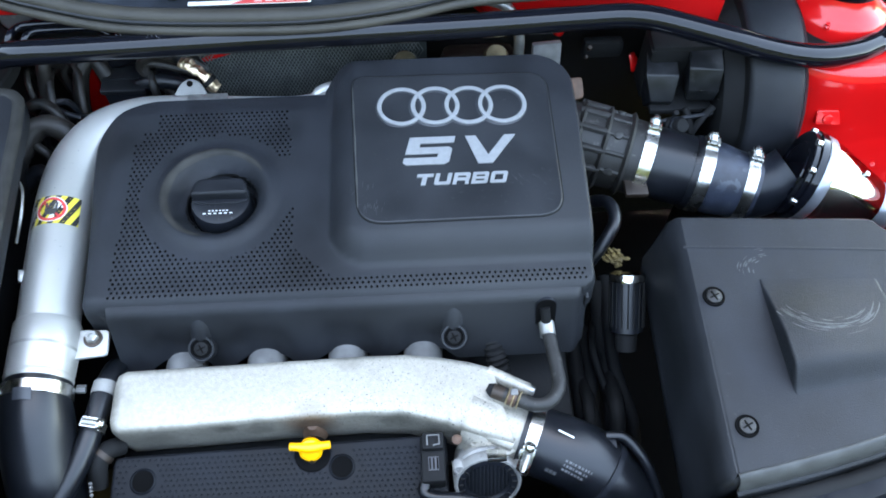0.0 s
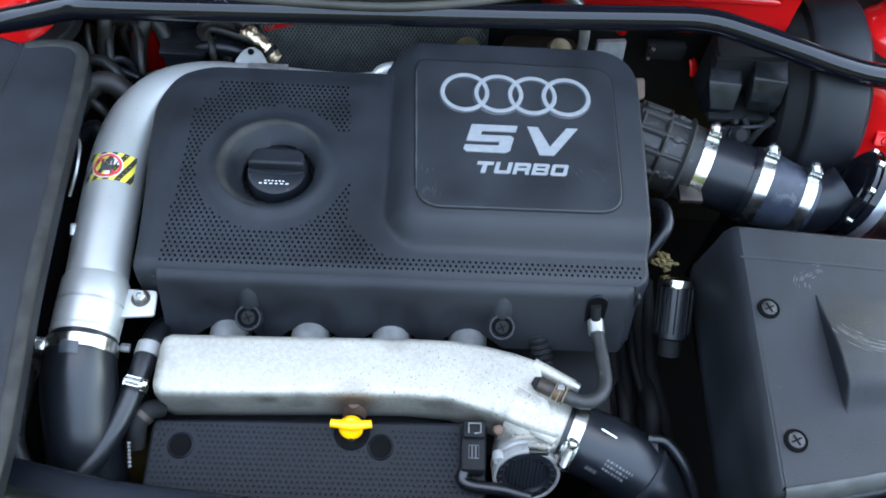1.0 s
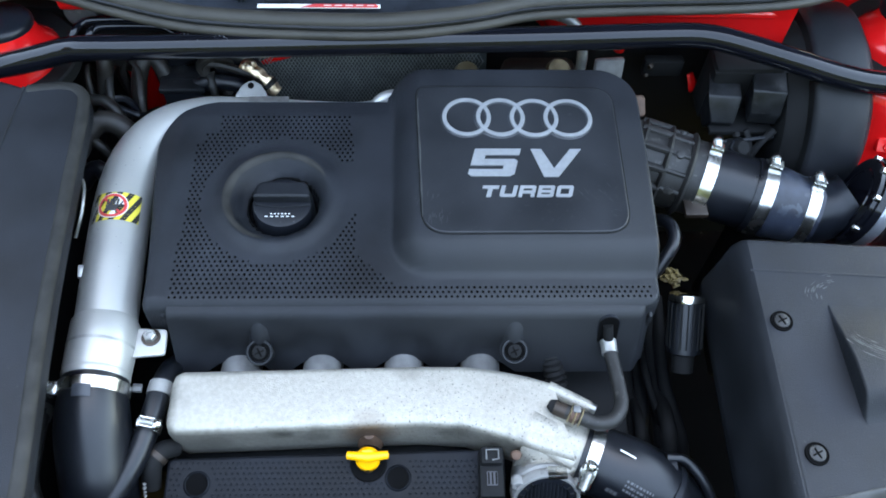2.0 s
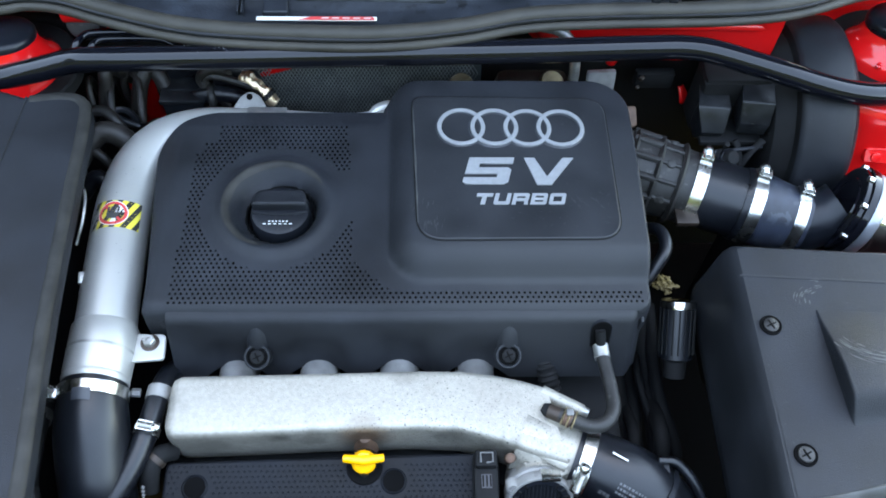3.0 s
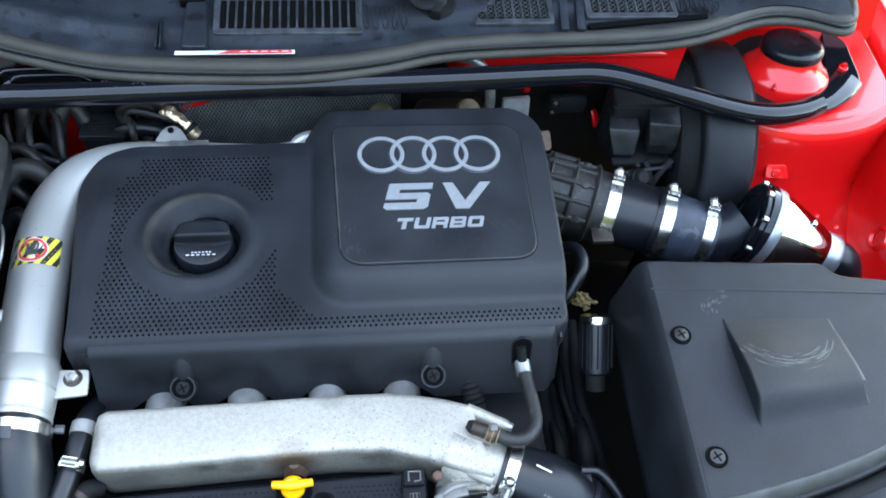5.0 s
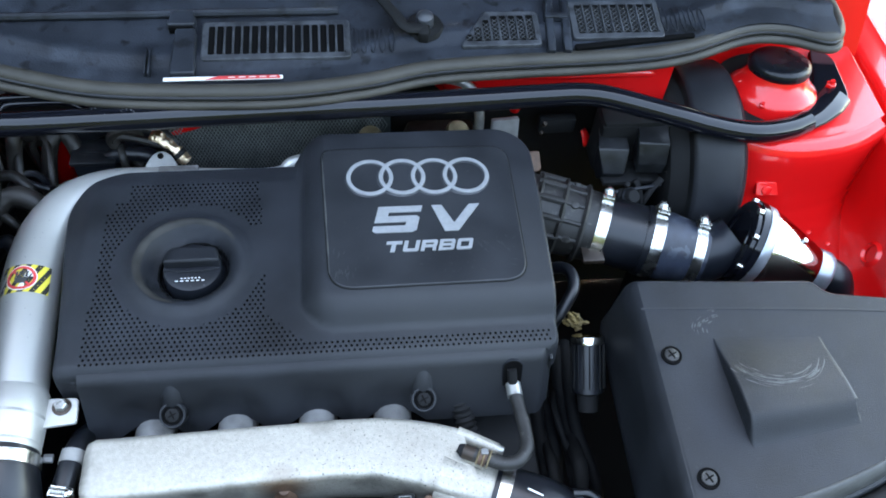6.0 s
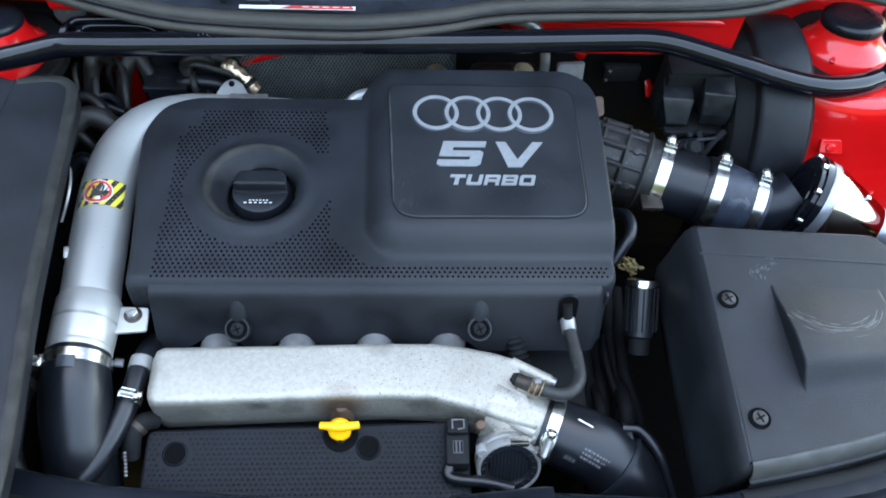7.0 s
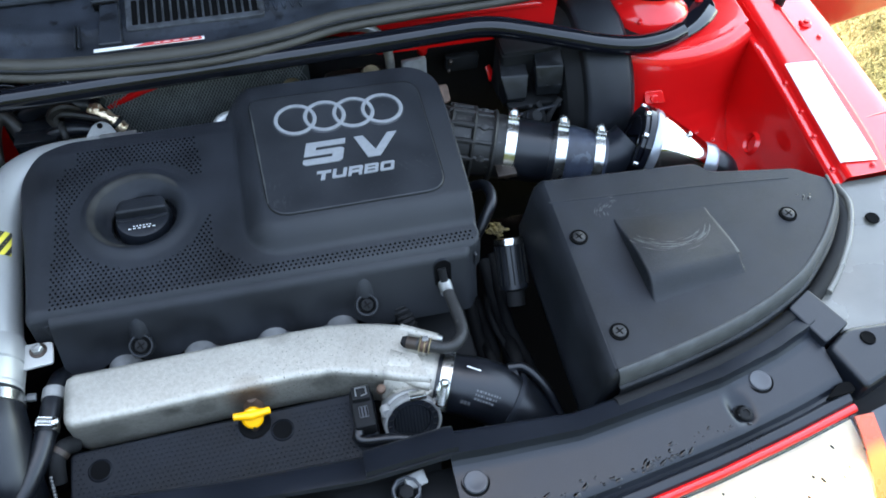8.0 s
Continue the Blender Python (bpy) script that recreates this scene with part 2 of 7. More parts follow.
HEATMAT = mat("heat_mat", (0.026, 0.032, 0.031), 0.5, vary=0.3, bump=0.2)
WEAVE = mat("dull_wire", (0.16, 0.172, 0.168), 0.45, metal=0.6, vary=0.3, scale=60)
GLASS = bpy.data.materials.new("clear_glass")
GLASS.use_nodes = True
gb = GLASS.node_tree.nodes["Principled BSDF"]
gb.inputs["Base Color"].default_value = (0.92, 0.95, 0.95, 1)
gb.inputs["Roughness"].default_value = 0.03
gb.inputs["Transmission Weight"].default_value = 1.0
gb.inputs["IOR"].default_value = 1.3


# ---- mesh helpers ----
def part(name, bm, material, parent=None, label="", smooth=True, sharp=38):
    """Links a bmesh as one mesh object, under a thing or part where one is given."""
    bmesh.ops.recalc_face_normals(bm, faces=bm.faces)
    me = bpy.data.meshes.new(name)
    if smooth:
        for f in bm.faces:
            f.smooth = True
        lim = radians(sharp)
        for e in bm.edges:
            if len(e.link_faces) == 2 and e.calc_face_angle(0) > lim:
                e.smooth = False
    bm.to_mesh(me)
    bm.free()
    me.materials.append(material)
    ob = new(name, me)
    if parent is not None:
        ob.parent = parent
    if label:
        ob["label"] = label
    return ob


def thing(name, label, category, group="", kind=""):
    return tagged(new(name), label, category, group, kind)


def single(name, bm, material, label, category, group="", kind="", **k):
    return tagged(part(name, bm, material, **k), label, category, group, kind)


def spline(pts, n=8):
    """Smooth curve through the points."""
    p = [Vector(q) for q in pts]
    p = [p[0] * 2 - p[1]] + p + [p[-1] * 2 - p[-2]]
    out = []
    for i in range(1, len(p) - 2):
        a, b, c, d = p[i - 1:i + 3]
        for k in range(n):
            t = k / n
            out.append(0.5 * (2 * b + (c - a) * t + (2 * a - 5 * b + 4 * c - d) * t * t + (3 * b - a - 3 * c + d) * t ** 3))
    out.append(p[-2])
    return out


def sweep(path, radius, seg=20, caps=True, bm=None, flat=1.0):
    """A round tube along the path; radius is a number or a function of the fraction along it."""
    bm = bm or bmesh.new()
    path = [Vector(q) for q in path]
    n = len(path)
    tang = [(path[min(i + 1, n - 1)] - path[max(i - 1, 0)]).normalized() for i in range(n)]
    up = Vector((0, 0, 1)) if abs(tang[0].z) < 0.9 else Vector((0, 1, 0))
    side = tang[0].cross(up).normalized()
    rings = []
    for i in range(n):
        side = (side - tang[i] * side.dot(tang[i])).normalized()
        top = side.cross(tang[i])
        r = radius(i / (n - 1)) if callable(radius) else radius
        rings.append([bm.verts.new(path[i] + side * math.cos(a) * r + top * math.sin(a) * r * flat) for a in (2 * math.pi * k / seg for k in range(seg))])
    for i in range(n - 1):
        for k in range(seg):
            bm.faces.new((rings[i][k], rings[i][(k + 1) % seg], rings[i + 1][(k + 1) % seg], rings[i + 1][k]))
    if caps:
        bm.faces.new(rings[0][::-1])
        bm.faces.new(rings[-1])
    return bm


def lathe(profile, centre, axis=(0, 0, 1), seg=32, bm=None):
    """Revolves (radius, height) pairs about the axis through the centre."""
    bm = bm or bmesh.new()
    q = Vector((0, 0, 1)).rotation_difference(Vector(axis).normalized())
    c = Vector(centre)
    rings = []
    for r, h in profile:
        if r < 1e-6:
            rings.append([bm.verts.new(c + q @ Vector((0, 0, h)))])
        else:
            rings.append([bm.verts.new(c + q @ Vector((r * math.cos(a), r * math.sin(a), h))) for a in (2 * math.pi * k / seg for k in range(seg))])
    for a, b in zip(rings, rings[1:]):
        for k in range(seg):
            l = (k + 1) % seg
            if len(a) == 1 and len(b) > 1:
                bm.faces.new((a[0], b[k], b[l]))
            elif len(b) == 1 and len(a) > 1:
                bm.faces.new((a[k], a[l], b[0]))
            elif len(a) > 1:
                bm.faces.new((a[k], a[l], b[l], b[k]))
    return bm


def disc(r, h, centre, axis=(0, 0, 1), bev=0.001, seg=24, bm=None):
    """A short cylinder with rounded rims, standing on the centre."""
    return lathe([(0, 0), (r, 0), (r, h - bev), (r - bev * 0.3, h - bev * 0.3), (r - bev, h), (0, h)], centre, axis, seg, bm)


def rounded(pts, rad, n=5):
    """The outline with its corners rounded; rad is a number or one per corner."""
    out = []
    m = len(pts)
    for i in range(m):
        p, a, b = Vector(pts[i]).to_2d(), Vector(pts[i - 1]).to_2d(), Vector(pts[(i + 1) % m]).to_2d()
        r = rad[i] if isinstance(rad, (list, tuple)) else rad
        u, v = a - p, b - p
        d = min(r, u.length * 0.48, v.length * 0.48)
        s, e = p + u.normalized() * d, p + v.normalized() * d
        if d < 1e-5:
            out.append((p.x, p.y))
            continue
        for k in range(n + 1):
            t = k / n
            q = s * (1 - t) ** 2 + p * 2 * t * (1 - t) + e * t * t
            out.append((q.x, q.y))
    return out


def inset(pts, d):
    """Moves a counter-clockwise outline inwards."""
    m = len(pts)
    out = []
    for i in range(m):
        p, a, b = Vector(pts[i]), Vector(pts[i - 1]), Vector(pts[(i + 1) % m])
        u, v = (p - a), (b - p)
        u = u.normalized() if u.length > 1e-9 else v.normalized()
        v = v.normalized() if v.length > 1e-9 else u
        nn = Vector((-u.y - v.y, u.x + v.x))
        nn = nn.normalized() if nn.length > 1e-6 else Vector((0, 0))
        k = d / max(0.4, nn.dot(Vector((-u.y, u.x))))
        out.append((p.x + nn.x * k, p.y + nn.y * k))
    return out


def ccw(pts):
    a = sum(p[0] * q[1] - q[0] * p[1] for p, q in zip(pts, pts[1:] + pts[:1]))
    return list(pts) if a > 0 else list(pts)[::-1]


def slab(outline, z0, z1, bev=0.002, bm=None, draft=0.0, top=None, steps=3, bottom=True):
    """A plate with the outline (x, y), rounded at its upper edge. top(x, y) adds to the height; draft widens the foot."""
    bm = bm or bmesh.new()
    o = ccw(outline)
    f = top or (lambda x, y: 0.0)
    rows = [(inset(o, -draft), z0, 0)] if draft else [(o, z0, 0)]
    for k in range(steps + 1):
        a = math.pi / 2 * k / steps
        rows.append((inset(o, bev * (1 - math.cos(a))), z1 - bev + bev * math.sin(a), 1))
    rows.append((inset(o, bev + 0.0008), z1, 1))
    rings = [[bm.verts.new((x, y, z + (f(x, y) if t else 0))) for x, y in pts] for pts, z, t in rows]
    m = len(o)
    for a, b in zip(rings, rings[1:]):
        for k in range(m):
            bm.faces.new((a[k], a[(k + 1) % m], b[(k + 1) % m], b[k]))
    cap = bm.faces.new(rings[-1])
    if bottom:
        bm.faces.new(rings[0][::-1])
    bmesh.ops.triangulate(bm, faces=[cap])
    return bm


def box(x0, x1, y0, y1, z0, z1, bev=0.002, bm=None):
    b2 = bmesh.new()
    bmesh.ops.create_cube(b2, size=1)
    for v in b2.verts:
        v.co = Vector((x0 + (v.co.x + 0.5) * (x1 - x0), y0 + (v.co.y + 0.5) * (y1 - y0), z0 + (v.co.z + 0.5) * (z1 - z0)))
    if bev:
        bmesh.ops.bevel(b2, geom=b2.edges[:], offset=bev, segments=2, affect="EDGES", profile=0.5)
    if bm is None:
        return b2
    add(bm, b2)
    return bm


def add(bm, other):
    """Moves all of another bmesh into bm."""
    vm = {v: bm.verts.new(v.co) for v in other.verts}
    for f in other.faces:
        bm.faces.new([vm[v] for v in f.verts])
    other.free()
    return bm


def turn(bm, m):
    bmesh.ops.transform(bm, matrix=m, verts=bm.verts[:])
    return bm


def frame_at(c, a, b, n):
    """The pose at c with the axes a, b and n."""
    m = Matrix((a, b, n)).transposed().to_4x4()
    m.translation = c
    return m


def grid(f, nu, nv, bm=None):
    """A sheet f(u, v) -> place, u and v from 0 to 1."""
    bm = bm or bmesh.new()
    vs = [[bm.verts.new(f(i / nu, j / nv)) for i in range(nu + 1)] for j in range(nv + 1)]
    for j in range(nv):
        for i in range(nu):
            bm.faces.new((vs[j][i], vs[j][i + 1], vs[j + 1][i + 1], vs[j + 1][i]))
    return bm


def thicken(bm, t):
    bmesh.ops.recalc_face_normals(bm, faces=bm.faces)
    bmesh.ops.solidify(bm, geom=bm.faces[:], thickness=t)
    return bm


def sstep(a, b, x):
    t = max(0.0, min(1.0, (x - a) / (b - a)))
    return t * t * (3 - 2 * t)


def smooth_table(tab, x):
    """Table value with rounded corners."""
    return sum(lerp_table(tab, x + d) for d in (-0.018, -0.009, 0.0, 0.009, 0.018)) / 5


def lerp_table(tab, x):
    if x <= tab[0][0]:
        return tab[0][1]
    for (a, p), (b, q) in zip(tab, tab[1:]):
        if x <= b:
            return p + (q - p) * (x - a) / (b - a)
    return tab[-1][1]


def screw(name, c, axis, r, parent, material=PLASTIC_SMOOTH):
    """A dished fastener with a cross slot and a raised rim."""
    ob = part(name, lathe([(0, 0.0004), (r * 0.90, 0.0004), (r * 0.94, 0.0010), (r, 0.0010), (r * 1.04, 0.0), (r, -0.004)], c, axis, 28), HOLE, parent)
    q = Vector((0, 0, 1)).rotation_difference(Vector(axis).normalized()).to_matrix().to_4x4()
    part("screw_head", disc(r * 0.72, 0.0014, Vector(c) + Vector(axis) * 0.0005, axis, 0.0006, 20), ZINC if material is ZINC else (DARK if material is DARK else RUBBER_DULL), ob)
    b = box(-r * 0.5, r * 0.5, -r * 0.07, r * 0.07, 0.0016, 0.0021, 0)
    box(-r * 0.08, r * 0.08, -r * 0.5, r * 0.5, 0.0017, 0.0022, 0, b)
    part("slot", turn(b, Matrix.Translation(c) @ q @ pose(0, 0, 0, 0, 0, 25)), HOLE, ob)
    return ob


def hose_clamp(c, axis, r, width=0.011, screw_at=90, label="shiny steel worm-drive hose clamp round a black hose", group="", long=0.008):
    """Band, screw housing and screw round the axis through c."""
    t = thing("hose_clamp", label, "hose clamp", group)
    ax = Vector(axis).normalized()
    c = Vector(c)
    part("band", lathe([(r + 0.0003, -width / 2), (r + 0.0016, -width / 2 + 0.0006), (r + 0.0016, width / 2 - 0.0006), (r + 0.0003, width / 2)], c, ax, 40), STEEL, t)
    side = ax.cross(Vector((0, 0, 1))).normalized()
    up = side.cross(ax)
    a = radians(screw_at)
    out = side * math.cos(a) + up * math.sin(a)
    tan = -side * math.sin(a) + up * math.cos(a)
    m = Matrix((tan, ax, out)).transposed().to_4x4()
    m.translation = c + out * (r + 0.0045)
    part("housing", turn(box(-long, long, -width * 0.50, width * 0.50, -0.0045, 0.0015, 0.0012), m), STEEL, t)
    for s in (-1, 1):
        part("housing_cheek", turn(box(-long * 0.8, long * 0.8, s * width * 0.42 - 0.0008, s * width * 0.42 + 0.0008, 0.0, 0.0042, 0.0005), m), STEEL, t)
    worm = part("worm_screw", sweep([m @ Vector((-long * 0.75, 0, 0.0020)), m @ Vector((long * 0.75, 0, 0.0020))], 0.0032, 12), ZINC, t)
    for k in range(int(long / 0.0011)):
        part("thread", lathe([(0.0032, -0.0004), (0.0037, 0.0), (0.0032, 0.0004)], m @ Vector((-long * 0.7 + 0.0016 * k, 0, 0.0020)), tan, 10), STEEL, worm)
    part("screw_head", lathe([(0, 0), (0.0046, 0), (0.0048, 0.0010), (0.0048, 0.0045), (0.0040, 0.0055), (0.0016, 0.0055), (0.0014, 0.0040), (0, 0.0040)], m @ Vector((long * 0.85, 0, 0.0020)), tan, 8), STEEL, worm)
    return t


# ---- ground and car shell ----
def build_shell():
    g = bmesh.new()
    g.faces.new([g.verts.new(p) for p in ((-400, -400, 0), (400, -400, 0), (400, 400, 0), (-400, 400, 0))])
    single("ground", g, SOIL, "dry yellowish green grass beside the parked car", "ground", kind="structure", smooth=False)
    # blades near the car where the lawn is seen
    rnd = random.Random(4)
    verts, faces = [], []
    for i in range(150000):
        x, y = rnd.gauss(1.75, 0.75), rnd.gauss(1.3, 0.85)
        if x < 0.95:
            continue
        h, w, a = rnd.uniform(0.012, 0.05), rnd.uniform(0.001, 0.0024), rnd.uniform(0, 6.3)
        lx, ly = rnd.gauss(0, 0.03), rnd.gauss(0, 0.03)
        k = len(verts)
        verts += [(x - w * math.cos(a), y - w * math.sin(a), 0), (x + w * math.cos(a), y + w * math.sin(a), 0), (x + lx, y + ly, h)]
        faces.append((k, k + 1, k + 2))
    me = bpy.data.meshes.new("grass")
    me.from_pydata(verts, [], faces)
    me.materials.append(GRASS_M)
    tagged(new("grass", me), "short dry grass blades on the lawn", "grass", kind="stuff")
    # unseen dark screen in front of the car, added to cut low sky light
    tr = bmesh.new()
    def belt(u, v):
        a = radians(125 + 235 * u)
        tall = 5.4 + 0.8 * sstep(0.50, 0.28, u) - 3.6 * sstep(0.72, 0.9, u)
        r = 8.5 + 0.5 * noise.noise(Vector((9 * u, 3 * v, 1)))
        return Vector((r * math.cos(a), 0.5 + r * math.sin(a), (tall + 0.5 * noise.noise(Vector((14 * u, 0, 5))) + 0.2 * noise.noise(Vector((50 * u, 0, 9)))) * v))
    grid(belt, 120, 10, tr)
    single("backdrop", thicken(tr, 0.3), SKY_SCREEN, "plain dark green screen, unseen, that dims light from the low sky", "trees", kind="structure")
    # engine bay tub
    # floor colour holds the deep shade at the bottom of the bay
    single("bay_floor", box(-0.62, 0.78, -0.30, 0.46, 0.40, 0.42, 0), HOLE, "undertray below the engine, shade of the bay put into its black", "undertray", kind="structure")
    single("inner_wing_left", box(-0.64, -0.60, -0.25, 0.50, 0.42, 0.90, 0.004), RED, "red painted inner wing on the battery side", "inner wing", kind="structure")


def build_bulkhead():
    t = thing("bulkhead", "red painted bulkhead panel below the windscreen cowl", "bulkhead", kind="structure")
    def face(u, v):
        x = -0.34 + 0.765 * u
        k = sstep(0.15, 0.19, x)
        z0 = 0.895 - 0.030 * k
        return Vector((x, 0.395 - 0.045 * sstep(0.2 - 0.2 * k, 0.9 - 0.55 * k, v), z0 + (0.955 - z0) * v))
    b = grid(face, 60, 12)
    part("panel", thicken(b, 0.003), RED, t)
    part("sound_mat", box(-0.62, 0.62, 0.398, 0.415, 0.44, 0.90, 0.004), DARK, t, "black sound-deadening mat")
    b = grid(lambda u, v: Vector((-0.34 + 0.765 * u, 0.353 + 0.13 * v, 0.955 + 0.002 * math.sin(v * 9))), 30, 6)
    part("ledge", thicken(b, 0.002), RED, t)
    # corner panels rising behind the strut towers
    for x0, x1, y0 in ((0.462, 0.70, 0.418), (-0.62, -0.342, 0.40)):
        b = grid(lambda u, v: Vector((x0 + (x1 - x0) * u, y0 + 0.035 * v + 0.012 * math.sin(3 * u), 0.88 + 0.085 * v)), 16, 6)
        part("corner_panel", thicken(b, 0.002), RED, t)
    # pressed rib on the upper face
    part("rib", sweep(spline([(0.21, 0.354, 0.940), (0.25, 0.348, 0.944), (0.29, 0.346, 0.945), (0.37, 0.346, 0.945), (0.41, 0.353, 0.938)], 5), 0.0055, 10), RED, t)
    part("seam", sweep([(-0.162, 0.364, 0.848), (-0.135, 0.362, 0.860), (-0.111, 0.361, 0.871), (-0.085, 0.361, 0.880)], 0.0045, 8), RED, t)
    x, z, h = 0.352, 0.816, 0.012
    part("tab", sweep(spline([(x - 0.004, 0.372, z + h), (x, 0.366, z + 0.3 * h), (x + 0.002, 0.363, z - 0.3 * h), (x + 0.008, 0.372, z - h)], 5), lambda f: 0.0045 + 0.002 * math.sin(3 * f), 10, flat=0.5), RED, t)
    # woven heat mat on the lower part
    hm = thing("heat_mat", "dark woven heat-shield mat with a diamond mesh on the bulkhead", "heat mat")
    part("backing", grid(lambda u, v: Vector((-0.155 + 0.26 * u, 0.372 - 0.045 * (1 - v) , 0.74 + 0.16 * v)), 20, 8), HEATMAT, hm)
    w = bmesh.new()
    for k in range(-56, 102):
        for sgn in (1, -1):
            pts = []
            for j in range(0, 9):
                v = j / 8
                x = -0.155 + 0.0042 * k + sgn * 0.10 * (v - 0.5)
                if -0.155 <= x <= 0.105:
                    pts.append((x, 0.3695 - 0.045 * (1 - v), 0.74 + 0.16 * v))
            if len(pts) > 1:
                sweep(pts, 0.00060, 4, False, w)
    tagged(part("weave", w, WEAVE, hm), kind="stuff")


# ---- cowl, seal, windscreen ----
def cowl_z(x, y):
    return 0.978 + 0.12 * (y - 0.33)


SEAL_PATH = [(x, y, 0.970) for x, y in ((-0.60, 0.325), (-0.50, 0.343), (-0.405, 0.350), (-0.371, 0.357), (-0.335, 0.353), (-0.288, 0.336), (-0.22, 0.315), (-0.165, 0.306), (-0.083, 0.301), (0.0, 0.301), (0.077, 0.312), (0.145, 0.329), (0.233, 0.336), (0.356, 0.341), (0.43, 0.352), (0.50, 0.378), (0.535, 0.384), (0.568, 0.379), (0.610, 0.364), (0.628, 0.39), (0.632, 0.46))]


def build_cowl():
    p = spline(SEAL_PATH, 6)
    s = thing("bonnet_seal", "weathered grey rubber bonnet seal along the cowl edge", "rubber seal")
    part("bulb", sweep([q + Vector((0, 0.0035, 0)) for q in p], 0.0088, 18), SEAL, s)
    part("lip", sweep([q + Vector((0, -0.0092, -0.006)) for q in p], 0.0048, 12), SEAL, s)
    part("groove", sweep([q + Vector((0, -0.0058, 0.0002)) for q in p], 0.0024, 8), RUBBER, s)
    c = thing("windscreen_cowl", "weathered black plastic windscreen cowl with water marks", "cowl panel")
    ys = [(q.x, q.y) for q in p[:-14]]
    b = grid(lambda u, v: (lambda x: (lambda y0: Vector((x, y0 + (0.66 - y0) * v, cowl_z(x, y0 + (0.66 - y0) * v) - 0.004 + (0.004 if 0.12 < v < 0.16 else 0))))(lerp_table(ys, x)))(-0.60 + 1.22 * u), 80, 40)
    part("panel", thicken(b, 0.003), COWL, c)
    slope = math.degrees(math.atan(0.12))
    # grilles: rounded slots with a diamond mesh behind, in a raised frame
    for x0, x1, y0, y1, n, cut in ((-0.088, 0.056, 0.347, 0.390, 16, 0.0), (0.186, 0.264, 0.358, 0.398, 8, 0.030), (0.312, 0.404, 0.366, 0.412, 9, 0.0), (-0.56, -0.42, 0.45, 0.495, 13, 0.0)):
        ym = (y0 + y1) / 2
        zc = cowl_z(0, ym)
        o = rounded([(x0 - 0.006, y0 - 0.005), (x1 + 0.006, y0 - 0.005), (x1 + 0.006, y1 + 0.005), (x0 - 0.006 + cut, y1 + 0.005)], 0.005, 3)
        at = lambda m: turn(m, pose(0, ym, zc, slope, 0, 0))
        gr = part("grille", at(slab([(x, y - ym) for x, y in o], -0.004, 0.0014, 0.0012)), COWL_WORN, c)
        pitch = (x1 - x0) / n
        w = bmesh.new()
        for i in range(n):
            x = x0 + pitch * (i + 0.5)
            ya = y0 + 0.002
            yb = y1 - 0.002 - (max(0.0, (x0 + cut - x) / cut) * (y1 - y0) * 0.8 if cut else 0.0)
            if yb - ya < 0.008:
                continue
            so = rounded([(x - pitch * 0.36, ya - ym), (x + pitch * 0.36, ya - ym), (x + pitch * 0.36, yb - ym), (x - pitch * 0.36, yb - ym)], pitch * 0.2, 3)
            part("slot", at(slab(so, 0.0, 0.0020, 0.0004)), HOLE, gr)
            part("slat", at(box(x + pitch * 0.40, x + pitch * 0.60, ya - ym, yb - ym, 0.0, 0.0034, 0.0004)), COWL_WORN, gr)
            step = 0.0060
            y = ya + 0.001
            while x0 > 0.1 and y + step < yb:
                for s in (1, -1):
                    sweep([(x - s * pitch * 0.33, y - ym, 0.0023), (x + s * pitch * 0.33, y + step - ym, 0.0023)], 0.00042, 4, True, w)
                y += step
        if w.verts:
            tagged(part("mesh", at(w), COWL_WORN, gr), kind="stuff")
    # half-blind slots worn away beside the grilles
    for x, y in [(0.066 + 0.010 * k, 0.366) for k in range(5)] + [(0.414 + 0.011 * k, 0.388) for k in range(5)]:
        part("blind_slot", turn(sweep([(0.003 * math.cos(a), 0.017 * math.sin(a), 0) for a in [2 * math.pi * k / 20 for k in range(21)]], 0.0009, 6), pose(x, y, cowl_z(x, y) - 0.0002, slope, 0, 0)), COWL, c)
    # long drain slot, end recess and joints
    part("drain_slot", turn(slab(rounded([(0, -0.003), (0.140, -0.001), (0.140, 0.005), (0, 0.004)], 0.002, 3), -0.003, 0.0012, 0.0005), pose(0.306, 0.349, cowl_z(0, 0.349), slope, 0, 6)), HOLE, c)
    for x, w in ((0.281, 0.0045), (0.299, 0.0045)):
        part("rib", turn(box(-w, w, -0.030, 0.055, -0.004, 0.0045, 0.0016), pose(x, 0.372, cowl_z(x, 0.372), slope, 0, -5)), COWL, c)
    part("rib_bridge", turn(box(-0.013, 0.013, -0.004, 0.004, -0.004, 0.0065, 0.0016), pose(0.290, 0.392, cowl_z(0, 0.392), slope, 0, -3)), COWL, c)
    # moulded post with a stepped head beside the strip
    post = part("step_block", turn(slab(rounded([(-0.124, -0.006), (-0.098, -0.006), (-0.100, 0.056), (-0.121, 0.056)], 0.003, 3), -0.004, 0.0065, 0.002), pose(0, 0.327, cowl_z(0, 0.327), slope, 0, 0)), COWL, c)
    part("step_head", turn(slab(rounded([(-0.130, 0.058), (-0.100, 0.058), (-0.102, 0.078), (-0.126, 0.078)], 0.003, 3), -0.004, 0.0095, 0.002), pose(0, 0.327, cowl_z(0, 0.327), slope, 0, 0)), COWL, post)
    part("step_gap", turn(box(-0.128, -0.103, 0.0555, 0.0585, -0.002, 0.0072, 0.0005), pose(0, 0.327, cowl_z(0, 0.327), slope, 0, 0)), HOLE, post)
    for x in (-0.150, -0.146):
        part("rib", turn(box(x, x + 0.002, -0.003, 0.030, -0.002, 0.004, 0.0006), pose(0, 0.327, cowl_z(0, 0.327), slope, 0, 0)), COWL, c)
